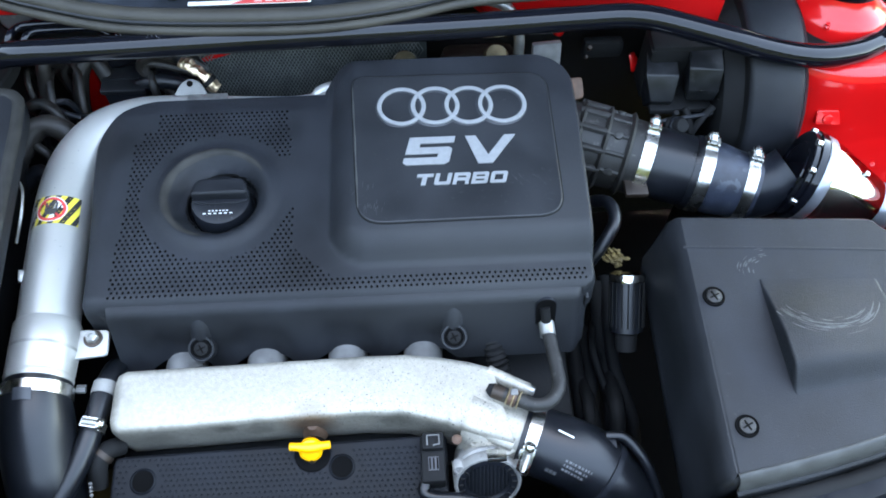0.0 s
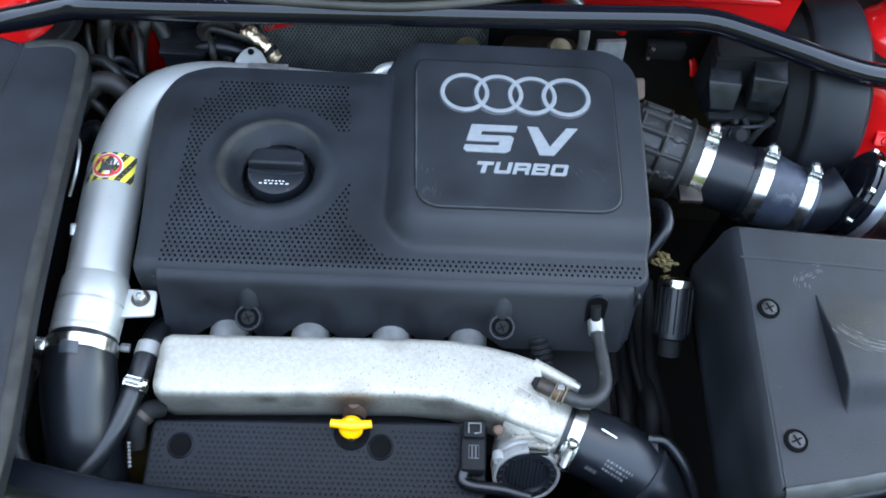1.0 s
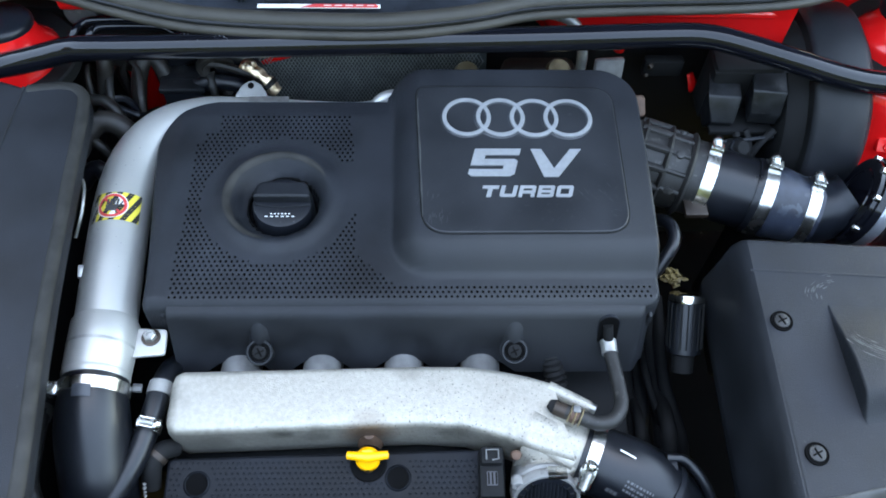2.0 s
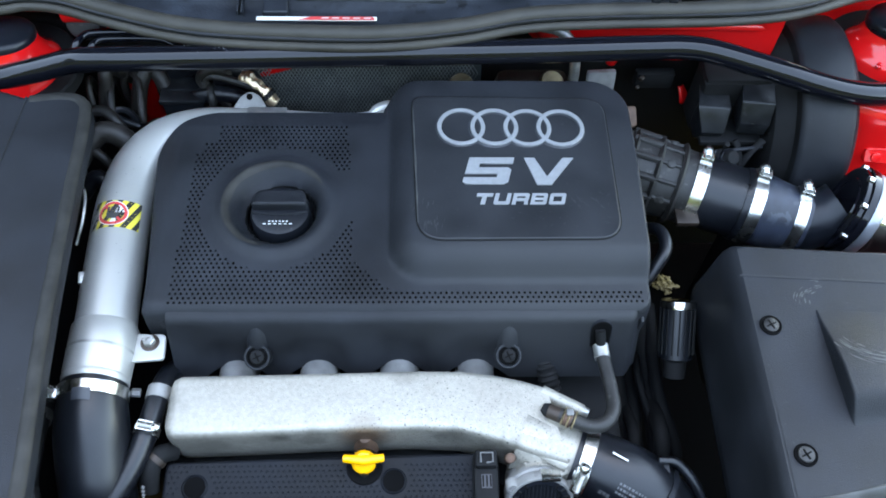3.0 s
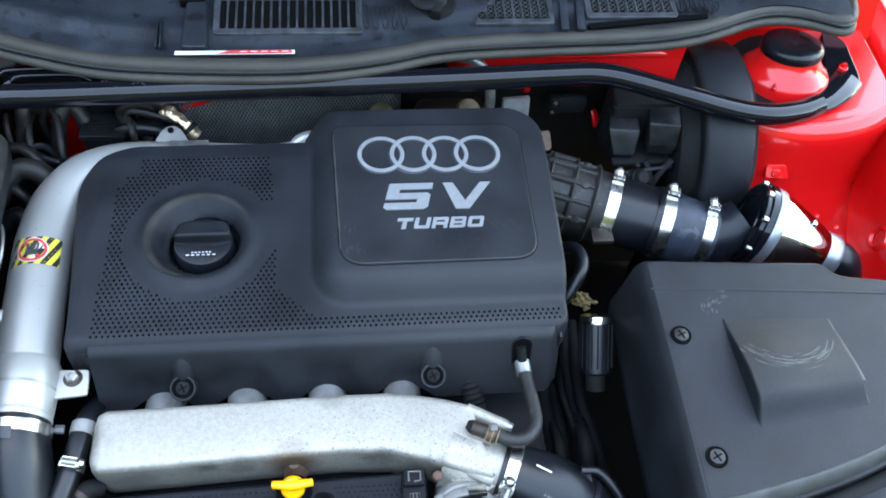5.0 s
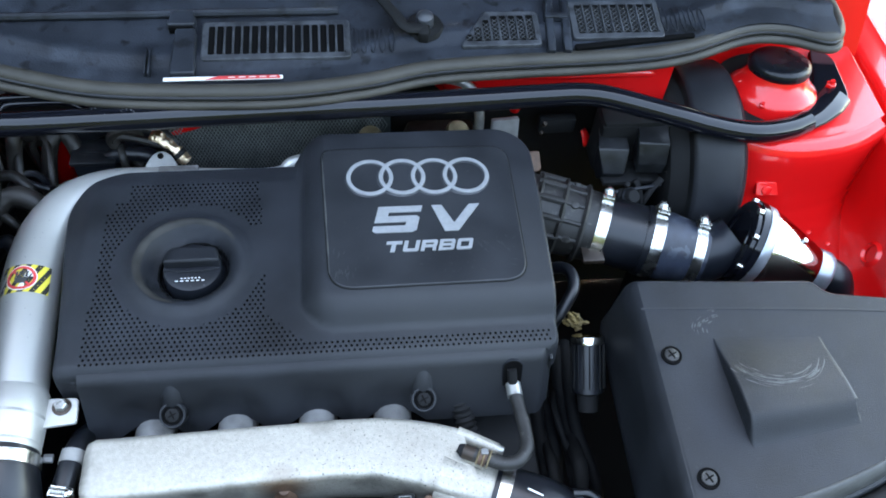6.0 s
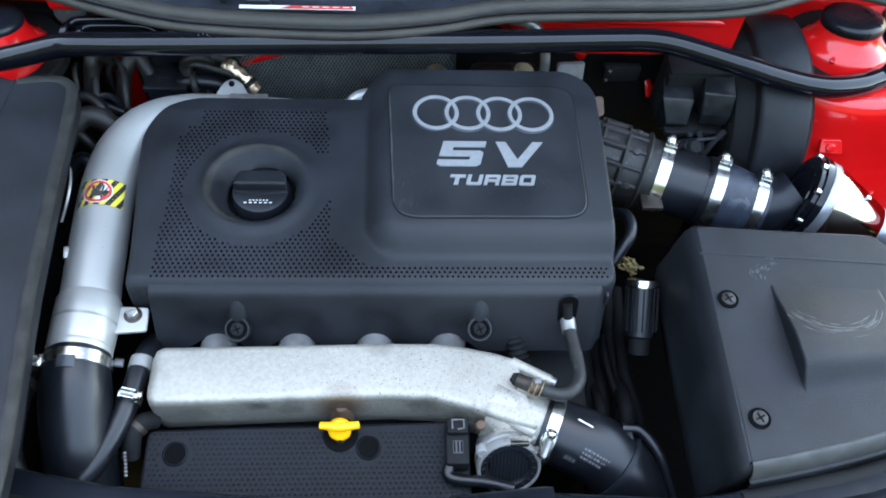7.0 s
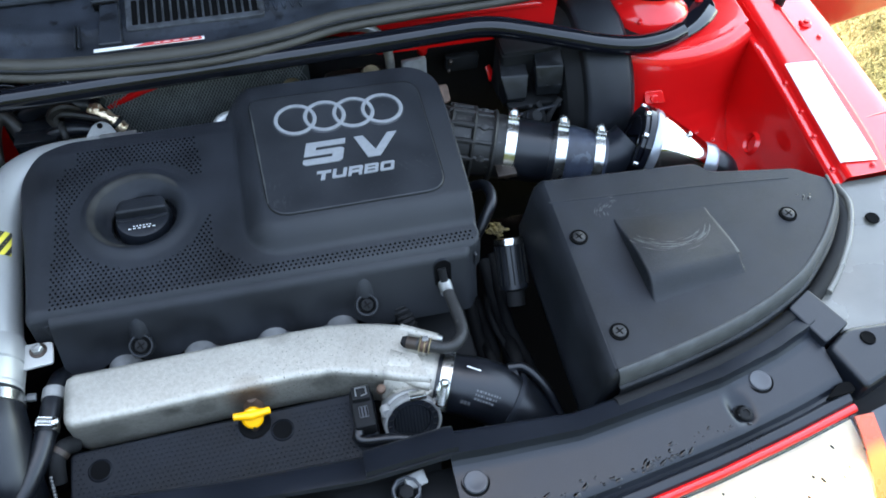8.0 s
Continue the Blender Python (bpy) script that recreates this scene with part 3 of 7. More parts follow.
    part("ledge", sweep([(x, 0.408 + 0.004 * (x + 0.11), cowl_z(0, 0.408) + 0.001) for x in (-0.58, -0.4, -0.2, -0.10, 0.05)], 0.0042, 8), COWL, c)
    w = thing("wiper_spindle", "black wiper spindle cap and arm on the cowl", "wiper")
    part("cap", lathe([(0, 0.014), (0.005, 0.0135), (0.009, 0.010), (0.0105, 0.0), (0.0105, -0.006)], (0.143, 0.384, 0.990), (0, -0.1, 1), 20), GREYPLASTIC, w)
    part("collar", lathe([(0.0110, 0.003), (0.0190, 0.0015), (0.0215, -0.003)], (0.143, 0.384, 0.986), (0, -0.1, 1), 28), DARK, w)
    part("arm", sweep(spline([(0.141, 0.376, 0.990), (0.122, 0.372, 0.994), (0.108, 0.392, 1.000), (0.085, 0.425, 1.004), (0.050, 0.445, 1.006), (-0.10, 0.475, 1.012), (-0.25, 0.50, 1.018)], 7), lambda f: 0.0085 - 0.0025 * f, 12, flat=0.55), DARK, w)
    part("shaft", turn(box(-0.006, 0.006, -0.022, -0.004, -0.006, 0.010, 0.003), pose(0.143, 0.384, 0.986, 8, 0, -8)), DARK, w)
    lb = thing("cowl_label", "narrow white and red printed strip on the cowl", "label")
    def strip(x0, x1, y0, dy, m, nm):
        part(nm, turn(box(x0, x1, y0, y0 + dy, 0, 0.0012, 0.0003), Matrix.Translation((0, 0, 0.9795))), m, lb)
    strip(-0.129, -0.009, 0.3120, 0.0050, PAPER, "white_field")
    part("red_field", turn(slab([(-0.087, 0.3121), (-0.081, 0.3145), (-0.074, 0.3169), (-0.014, 0.3169), (-0.0105, 0.3140), (-0.012, 0.3121)], 0, 0.0016, 0.0002), Matrix.Translation((0, 0, 0.9795))), STICK_RED, lb)
    for i in range(5):
        part("print_bar", box(-0.064 + i * 0.0105, -0.057 + i * 0.0105, 0.3140, 0.3148, 0.9810, 0.9816, 0), WHITE, lb)
    # windscreen and its surround
    b = grid(lambda u, v: Vector((-0.64 + 1.32 * u, 0.66 + 0.75 * v + 0.03 * (1 - (2 * u - 1) ** 2) * -1, 1.015 + 0.42 * v)), 12, 6)
    single("windscreen", thicken(b, 0.005), GLASS, "clear raked windscreen above the cowl", "windscreen", kind="structure")
    single("cabin_close", box(-0.79, 0.93, 0.76, 2.4, 0.30, 0.98, 0.02), RED, "red car body behind the windscreen base", "car body", kind="structure")
    single("dashboard", box(-0.66, 0.72, 0.72, 1.35, 0.982, 1.02, 0.01), DARK, "dark dashboard behind the windscreen", "dashboard", kind="structure")


# ---- engine cover ----
CX, CY = -0.105, 0.142      # oil filler


def raised(x, y):
    """How far the right-hand part of the cover is blended up, 0 to 1."""
    rx, ry, rr = 0.010, 0.064, 0.030
    dx, dy = rx + rr - x, ry + rr - y
    d = -min(x - rx, y - ry) if dx <= 0 or dy <= 0 else math.hypot(dx, dy) - rr
    t = max(0.0, min(1.0, (d + 0.021) / 0.028))
    return 1 - t ** 1.8 if t < 0.9 else (1 - 0.9 ** 1.8) * ((1 - t) / 0.1) ** 1.6


def cover_z(x, y):
    r = math.hypot(x - CX, y - CY)
    z = 0.900
    z += raised(x, y) * 0.0215
    z += 0.0042 * sstep(0.0640, 0.0500, r)
    z -= 0.0155 * (1 - sstep(0.0325, 0.0525, r)) ** 1.3
    z -= 0.014 * (1 - sstep(0.0315, 0.0345, math.hypot(x - CX - 0.004, y - CY + 0.003)))
    z -= 0.004 * sstep(0.240, 0.266, y) * (x < 0.0)
    z -= 0.007 * sstep(-0.205, -0.232, x) if x < -0.205 else 0
    z -= 0.006 * (1 - sstep(0.026, 0.034, y))
    return z


def cover_left(y):
    if y > 0.2655:
        t = max(0.0, (y - 0.2655) / 0.022)
        return -0.004 + 0.030 * (1 - math.sqrt(max(0.0, 1 - t * t)))
    base = -0.214 - 0.016 * sstep(0.03, 0.23, y)
    if y > 0.205:
        t = (y - 0.205) / 0.0605
        base += 0.060 * (1 - math.sqrt(max(0.0, 1 - t * t)))
    return base


def cover_right(y):
    x = 0.243 + 0.004 * sstep(0.03, 0.22, y)
    if y > 0.2475:
        t = min(1.0, (y - 0.2475) / 0.040)
        x -= 0.040 * (1 - math.sqrt(max(0.0, 1 - t * t)))
    if y < 0.042:
        t = (0.042 - y) / 0.014
        x -= 0.010 * (1 - math.sqrt(max(0.0, 1 - t * t)))
    return x


def perforated(x, y):
    r = math.hypot(x - CX, y - CY)
    if y < 0.0335 or x > 0.237 or x < -0.1935 + 0.02 * max(0, y - 0.03) or r < 0.0725:
        return False
    if y < (0.0545 if x < -0.02 else 0.047) and raised(x, y) < 0.02:
        return True
    if y < 0.13:
        return x < -0.030 + max(0, 0.080 - y) * 1.1 and raised(x, y) < 0.01
    if y < 0.185:
        return x < CX
    if y < 0.208:
        return x < -0.036
    if y < 0.222:
        return -0.184 < x < -0.038
    return -0.171 < x < -0.040 and y < 0.243


def build_engine_cover():
    t = thing("engine_cover", "dark grained plastic engine cover with perforated deck and raised badge panel", "engine cover")
    bm = bmesh.new()
    ROW, HALF = 0.0046, 0.00255
    ys = [0.028 + ROW * j for j in range(48)]
    ys = [y for y in ys if y < 0.2445] + [0.248, 0.252, 0.256, 0.2595, 0.262, 0.264, 0.2652, 0.2656, 0.2675, 0.270, 0.273, 0.276, 0.279, 0.2815, 0.2835, 0.2852, 0.2865, 0.2873]
    xs = [-0.233 + HALF * i for i in range(190)]
    vs = []
    for y in ys:
        l, r = cover_left(y), cover_right(y)
        row, last = [], None
        for x in xs:
            xc = min(max(x, l), r)
            if last is None or abs(xc - last[0]) > 1e-7:
                last = (xc, bm.verts.new((xc, y, cover_z(xc, y))))
            row.append(last[1])
        vs.append(row)
    hole_cups = bmesh.new()
    for j in range(len(ys) - 1):
        i = 0
        while i < len(xs) - 1:
            yc, xc = (ys[j] + ys[j + 1]) / 2, xs[i + 1] if i + 1 < len(xs) else 0
            if (i + j) % 2 == 0 and i + 2 < len(xs) and j < 47 and perforated(xc, yc):
                corners = [vs[j][i], vs[j][i + 1], vs[j][i + 2], vs[j + 1][i + 2], vs[j + 1][i + 1], vs[j + 1][i]]
                if len(set(corners)) == 6:
                    zc = sum(c.co.z for c in corners) / 6
                    hr = 0.00135
                    ang = [math.atan2(c.co.y - yc, c.co.x - xc) for c in corners]
                    rim = [bm.verts.new((xc + hr * math.cos(a), yc + hr * math.sin(a), zc)) for a in ang]
                    for k in range(6):
                        bm.faces.new((corners[k], corners[(k + 1) % 6], rim[(k + 1) % 6], rim[k]))
                    lo = [hole_cups.verts.new((v.co.x, v.co.y, zc - 0.0025)) for v in rim]
                    hi = [hole_cups.verts.new((v.co.x, v.co.y, zc)) for v in rim]
                    hole_cups.faces.new(lo)
                    for k in range(6):
                        hole_cups.faces.new((hi[k], hi[(k + 1) % 6], lo[(k + 1) % 6], lo[k]))
                    i += 2
                    continue
            quad = []
            for v in (vs[j][i], vs[j][i + 1], vs[j + 1][i + 1], vs[j + 1][i]):
                if v not in quad:
                    quad.append(v)
            if len(quad) > 2:
                try:
                    bm.faces.new(quad)
                except ValueError:
                    pass
            i += 1
    bmesh.ops.recalc_face_normals(bm, faces=bm.faces)
    # rolled rim and side wall
    rim = [e for e in bm.edges if len(e.link_faces) == 1 and not all(0.03 < (v.co.y) < 0.25 and perforated(v.co.x, v.co.y) for v in e.verts)]
    outer = [e for e in rim if not (e.calc_length() < 0.0022 and perforated(e.verts[0].co.x, e.verts[0].co.y))]
    outer = [e for e in outer if not (max(v.co.y for v in e.verts) < 0.0285 and min(v.co.x for v in e.verts) > -0.1935 and max(v.co.x for v in e.verts) < 0.2345)]
    mid = Vector((0.0, 0.15, 0))
    edges = outer
    for out, down in ((0.0012, 0.0012), (0.0016, 0.003), (0.001, 0.006), (0.0015, 0.03)):
        r = bmesh.ops.extrude_edge_only(bm, edges=edges)
        verts = [g for g in r["geom"] if isinstance(g, bmesh.types.BMVert)]
        for v in verts:
            d = (v.co - mid)
            d.z = 0
            if v.co.y < 0.0282:
                d = Vector((0.15 * (v.co.x > 0.235) - 0.15 * (v.co.x < -0.21), -1, 0))
            d.normalize()
            v.co += d * out - Vector((0, 0, down))
        edges = [g for g in r["geom"] if isinstance(g, bmesh.types.BMEdge) and len(g.link_faces) == 1]
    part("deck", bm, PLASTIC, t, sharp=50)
    tagged(part("perforation", hole_cups, HOLE, t, smooth=False), kind="stuff")
    # front skirt with scallops over the runners
    runners = (-0.138, -0.062, 0.014, 0.086)
    def skirt(u, v):
        x = -0.1945 + 0.4335 * u
        lift = max(math.sqrt(max(0.0, 0.030 ** 2 - (x - r) ** 2)) for r in runners)
        w = v * 1.55
        if w < 0.25:
            a = w / 0.25 * 1.15
            y, z = 0.0282 - 0.0068 * math.sin(a) - 0.0038 * (w / 0.25), cover_z(x, 0.0282) - 0.0068 * (1 - math.cos(a)) - 0.0022 * (w / 0.25) ** 2
        else:
            k = (w - 0.25)
            y = 0.0182 - 0.019 * k
            z = cover_z(x, 0.0282) - 0.0065 - (0.0470 - lift * 0.16) * k
            s = max(sstep(0.036, 0.010, abs(x - r)) for r in runners)
            y += 0.0110 * s * sstep(0.1, 1.2, k)
        e = (1 - u) * 0.43
        y += 0.014 * (1 - sstep(0, 0.016, e)) ** 2
        return Vector((x, y, z))
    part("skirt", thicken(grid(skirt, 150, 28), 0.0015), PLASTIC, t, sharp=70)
    part("side_cheek", box(0.2365, 0.2400, 0.022, 0.07, 0.842, 0.884, 0.0016), PLASTIC, t)
    part("corner_tab", slab(rounded([(-0.214, 0.028), (-0.196, 0.022), (-0.194, 0.055), (-0.218, 0.058)], 0.004, 3), 0.872, 0.8885, 0.003), PLASTIC, t)
    # bolt bosses
    for x in (-0.115, 0.115):
        b = lathe([(0.0125, -0.012), (0.0122, 0.0005), (0.0115, 0.0014), (0.0100, 0.0014), (0.0092, -0.001), (0, -0.001)], (x, -0.0010, 0.8625), (0, -0.55, 0.83), 24)
        boss = part("boss", b, PLASTIC, t)
        part("fin", sweep([(x, 0.0115, 0.8520), (x, 0.0150, 0.8640), (x, 0.0195, 0.8740), (x, 0.0240, 0.8790)], lambda f: 0.0112 - 0.0016 * f ** 2, 24), PLASTIC, boss)
        screw("cover_screw", (x, -0.0010, 0.8627), (0, -0.55, 0.83), 0.0086, boss, DARK)
    # slot for the breather hose
    o = []
    for k in range(24):
        a = 2 * math.pi * k / 24
        o.append((0.0092 * math.cos(a), 0.0092 * math.sin(a) + (0.010 if math.sin(a) > 0 else -0.018)))
    m = Matrix.Translation((0.1995, 0.0125, 0.8735)) @ pose(0, 0, 0, 72, 0, 0)
    slot = part("hose_slot", turn(slab(inset(ccw(o), -0.0010), -0.010, 0.0006, 0.0005), m), PLASTIC_SMOOTH, t)
    part("slot_void", turn(slab(o, 0.0, 0.0012, 0.0003), m), HOLE, slot)
    # badge panel
    pl = rounded([(0.032, 0.0875), (0.2215, 0.0885), (0.2225, 0.2615), (0.0255, 0.2640)], [0.025, 0.024, 0.022, 0.014], 6)
    hgt = lambda x, y: 0.0220
    part("badge_panel_joint", slab(inset(ccw(pl), -0.0012), 0.900, 0.90002 + 0.0002, 0.0002, top=hgt), DARK, t)
    part("badge_panel", slab(pl, 0.900, 0.9012, 0.0014, top=hgt), BADGE, t)
    # pale rubbed edge of the panel
    part("rubbed_edge", sweep(spline([(x + 0.0004, y, 0.9232) for x, y in ((0.0315, 0.105), (0.0305, 0.135), (0.0285, 0.19), (0.0268, 0.235), (0.0262, 0.250))], 4), lambda f: 0.0003 + 0.0009 * math.sin(math.pi * f) * (0.6 + 0.4 * math.sin(31 * f)), 6), BEAD, t)
    zb = lambda y: 0.9230
    for k in range(4):
        c = (0.0753 + 0.0332 * k, 0.2225 - 0.0005 * k, zb(0.215) + 0.0003 * (k % 2))
        q = Matrix.Translation(c)
        prof = [(0.0198, 0.0), (0.0200, 0.0014), (0.0215, 0.0016), (0.0238, 0.0014), (0.0242, 0.0)]
        rim = [(0.0188, 0.0), (0.0192, 0.0006), (0.0248, 0.0006), (0.0257, 0.0)]
        # grey halo shifted left and forwards, standing for the bevel's dark reflection
        part("ring_halo", turn(lathe(rim, (-0.0008, -0.0010, -0.0002), seg=56), q), GREYPLASTIC, t)
        part("ring", turn(lathe(prof, (0, 0, 0), seg=56), q), LETTER, t, "raised silver ring")
    # wide square-cut letters, each glyph as outlines in a unit box
    glyphs = {
        "5": [[(0, 1), (1, 1), (1, 0.77), (0.27, 0.77), (0.27, 0.62), (0.92, 0.62), (1, 0.54), (1, 0.09), (0.91, 0), (0.09, 0), (0, 0.09), (0, 0.25), (0.72, 0.25), (0.72, 0.39), (0, 0.39)]],
        "V": [[(0, 1), (0.21, 1), (0.43, 0.30), (0.78, 1), (1, 1), (0.50, 0), (0.22, 0)]],
        "T": [[(0, 1), (0, 0.72), (0.36, 0.72), (0.36, 0), (0.64, 0), (0.64, 0.72), (1, 0.72), (1, 1)]],
        "U": [[(0, 1), (0, 0.12), (0.1, 0), (0.9, 0), (1, 0.12), (1, 1), (0.75, 1), (0.75, 0.26), (0.25, 0.26), (0.25, 1)]],
        "R": [[(0, 0), (0.24, 0), (0.24, 0.75), (0.5, 0.75), (0.5, 1), (0, 1)], [(0.5, 1), (0.5, 0.75), (0.76, 0.75), (0.76, 0.56), (0.24, 0.56), (0.24, 0.32), (0.74, 0.32), (0.76, 0), (1, 0), (0.96, 0.36), (1, 0.46), (1, 0.88), (0.9, 1)]],
        "O": [[(0.5, 1), (0.1, 1), (0, 0.88), (0, 0.12), (0.1, 0), (0.5, 0), (0.5, 0.25), (0.24, 0.25), (0.24, 0.75), (0.5, 0.75)], [(0.5, 1), (0.5, 0.75), (0.76, 0.75), (0.76, 0.25), (0.5, 0.25), (0.5, 0), (0.9, 0), (1, 0.12), (1, 0.88), (0.9, 1)]],
    }
    glyphs["B"] = [[(0.5, 1), (0, 1), (0, 0), (0.5, 0), (0.5, 0.22), (0.24, 0.22), (0.24, 0.78), (0.5, 0.78)], [(0.5, 1), (0.5, 0.78), (0.76, 0.78), (0.76, 0.22), (0.5, 0.22), (0.5, 0), (0.9, 0), (1, 0.12), (1, 0.42), (0.94, 0.5), (1, 0.58), (1, 0.88), (0.9, 1)], [(0.24, 0.40), (0.76, 0.40), (0.76, 0.60), (0.24, 0.60)]]
    def word(txt, x0, x1, y, h, gap, shear):
        b = bmesh.new()
        w = (x1 - x0 - shear * h - gap * (len(txt) - 1)) / len(txt)
        for k, ch in enumerate(txt):
            for poly in glyphs[ch]:
                at = [(x0 + k * (w + gap) + px * w + shear * py * h, y + py * h) for px, py in poly]
                lo = [b.verts.new((px, py, zb(py))) for px, py in at]
                hi = [b.verts.new((px, py, zb(py) + 0.0013)) for px, py in at]
                b.faces.new(hi)
                for i in range(len(at)):
                    j = (i + 1) % len(at)
                    b.faces.new((lo[i], lo[j], hi[j], hi[i]))
        part("lettering", b, LETTER, t, "raised silver lettering", smooth=False)
    word("5", 0.0738, 0.1262, 0.1500, 0.0325, 0, 0.26)
    word("V", 0.1355, 0.1840, 0.1492, 0.0330, 0, 0.0)
    word("TURBO", 0.0850, 0.1735, 0.1262, 0.0128, 0.0022, 0.26)
    # dust lying on the crest round the filler, thinning out at its ends
    def film(u, v):
        a = radians(28 + 232 * u)
        r = 0.0488 + (0.0038 + 0.0012 * noise.noise(Vector((9 * u, 0, 3)))) * math.sin(math.pi * u) ** 0.4 * (2 * v - 1) + 0.0008 * noise.noise(Vector((14 * u, 2 * v, 0)))
        x, y = CX + r * math.cos(a), CY + r * math.sin(a)
        return Vector((x, y, cover_z(x, y) + 0.0010))
    part("dust_film", grid(film, 70, 8), DUSTY, t)
    # dark well under the cap
    part("filler_well", lathe([(0.0372, -0.0006), (0.0355, 0.0008), (0.0340, 0.0004), (0.0331, -0.003), (0.0330, -0.011), (0, -0.011)], (CX + 0.004, CY - 0.003, 0.8878), seg=48), HOLE, t)
    rnd = random.Random(9)
    for i in range(26):
        x, y = rnd.uniform(0.025, 0.23), rnd.choice((rnd.uniform(0.10, 0.13), rnd.uniform(0.1, 0.27)))
        a, l = rnd.uniform(-0.5, 0.9), rnd.uniform(0.002, 0.009)
        s = grid(lambda u, v: Vector((x + math.cos(a) * l * (u - 0.5), y + math.sin(a) * l * (u - 0.5) + 0.0004 * (v - 0.5) * math.sin(math.pi * u), zb(y + math.sin(a) * l * (u - 0.5)) + 0.0002)), 5, 1)
        part("scratch", s, SCUFF, t)
    for cx, cy, lean, n in ((0.046, 0.106, 1.45, 16), (0.036, 0.128, 1.3, 7), (0.188, 0.132, 2.1, 7), (0.204, 0.130, 2.3, 4)):
        for i in range(n):
            x, y = cx + rnd.gauss(0, 0.0055), cy + rnd.gauss(0, 0.0035)
            a, l, w = lean + rnd.gauss(0, 0.12), rnd.uniform(0.004, 0.011), rnd.uniform(0.00025, 0.0006)
            s = grid(lambda u, v: Vector((x + math.cos(a) * l * (u - 0.5) + w * (v - 0.5) * math.sin(math.pi * u), y + math.sin(a) * l * (u - 0.5), zb(y) + 0.0004)), 5, 1)
            part("scratch", s, SCUFF, t)


def build_oil_cap():
    t = thing("oil_filler_cap", "black plastic oil filler cap with grip bar and small white print", "oil cap")
    c = (CX + 0.0035, CY - 0.0030, 0.8800)
    part("disc", lathe([(0, 0.018), (0.024, 0.018), (0.0275, 0.0165), (0.0292, 0.012), (0.0296, 0.0), (0.0296, -0.006)], c, (0, 0, 1), 48), PLASTIC_SMOOTH, t)
    g = slab(rounded([(-0.027, -0.001), (0.027, -0.001), (0.024, 0.019), (-0.024, 0.019)], [0.003, 0.003, 0.010, 0.010], 5), 0.017, 0.0285, 0.003, top=lambda x, y: -0.12 * max(0, y))
    part("grip_bar", turn(g, Matrix.Translation(c)), PLASTIC, t)
    part("groove", sweep([Vector(c) + Vector((-0.026 + 0.052 * k / 12, -0.0035 - 0.003 * math.sin(math.pi * k / 12), 0.0185)) for k in range(13)], 0.0012, 6), PLASTIC, t)
    for row, (w, y) in enumerate(((0.020, -0.0145), (0.030, -0.0175))):
        for k in range(6):
            x = -w / 2 + w * k / 6
            part("print_bar", turn(box(x, x + w / 6 * 0.55, y, y + 0.0010, 0.0181, 0.0184, 0), Matrix.Translation(c)), WHITE, t)


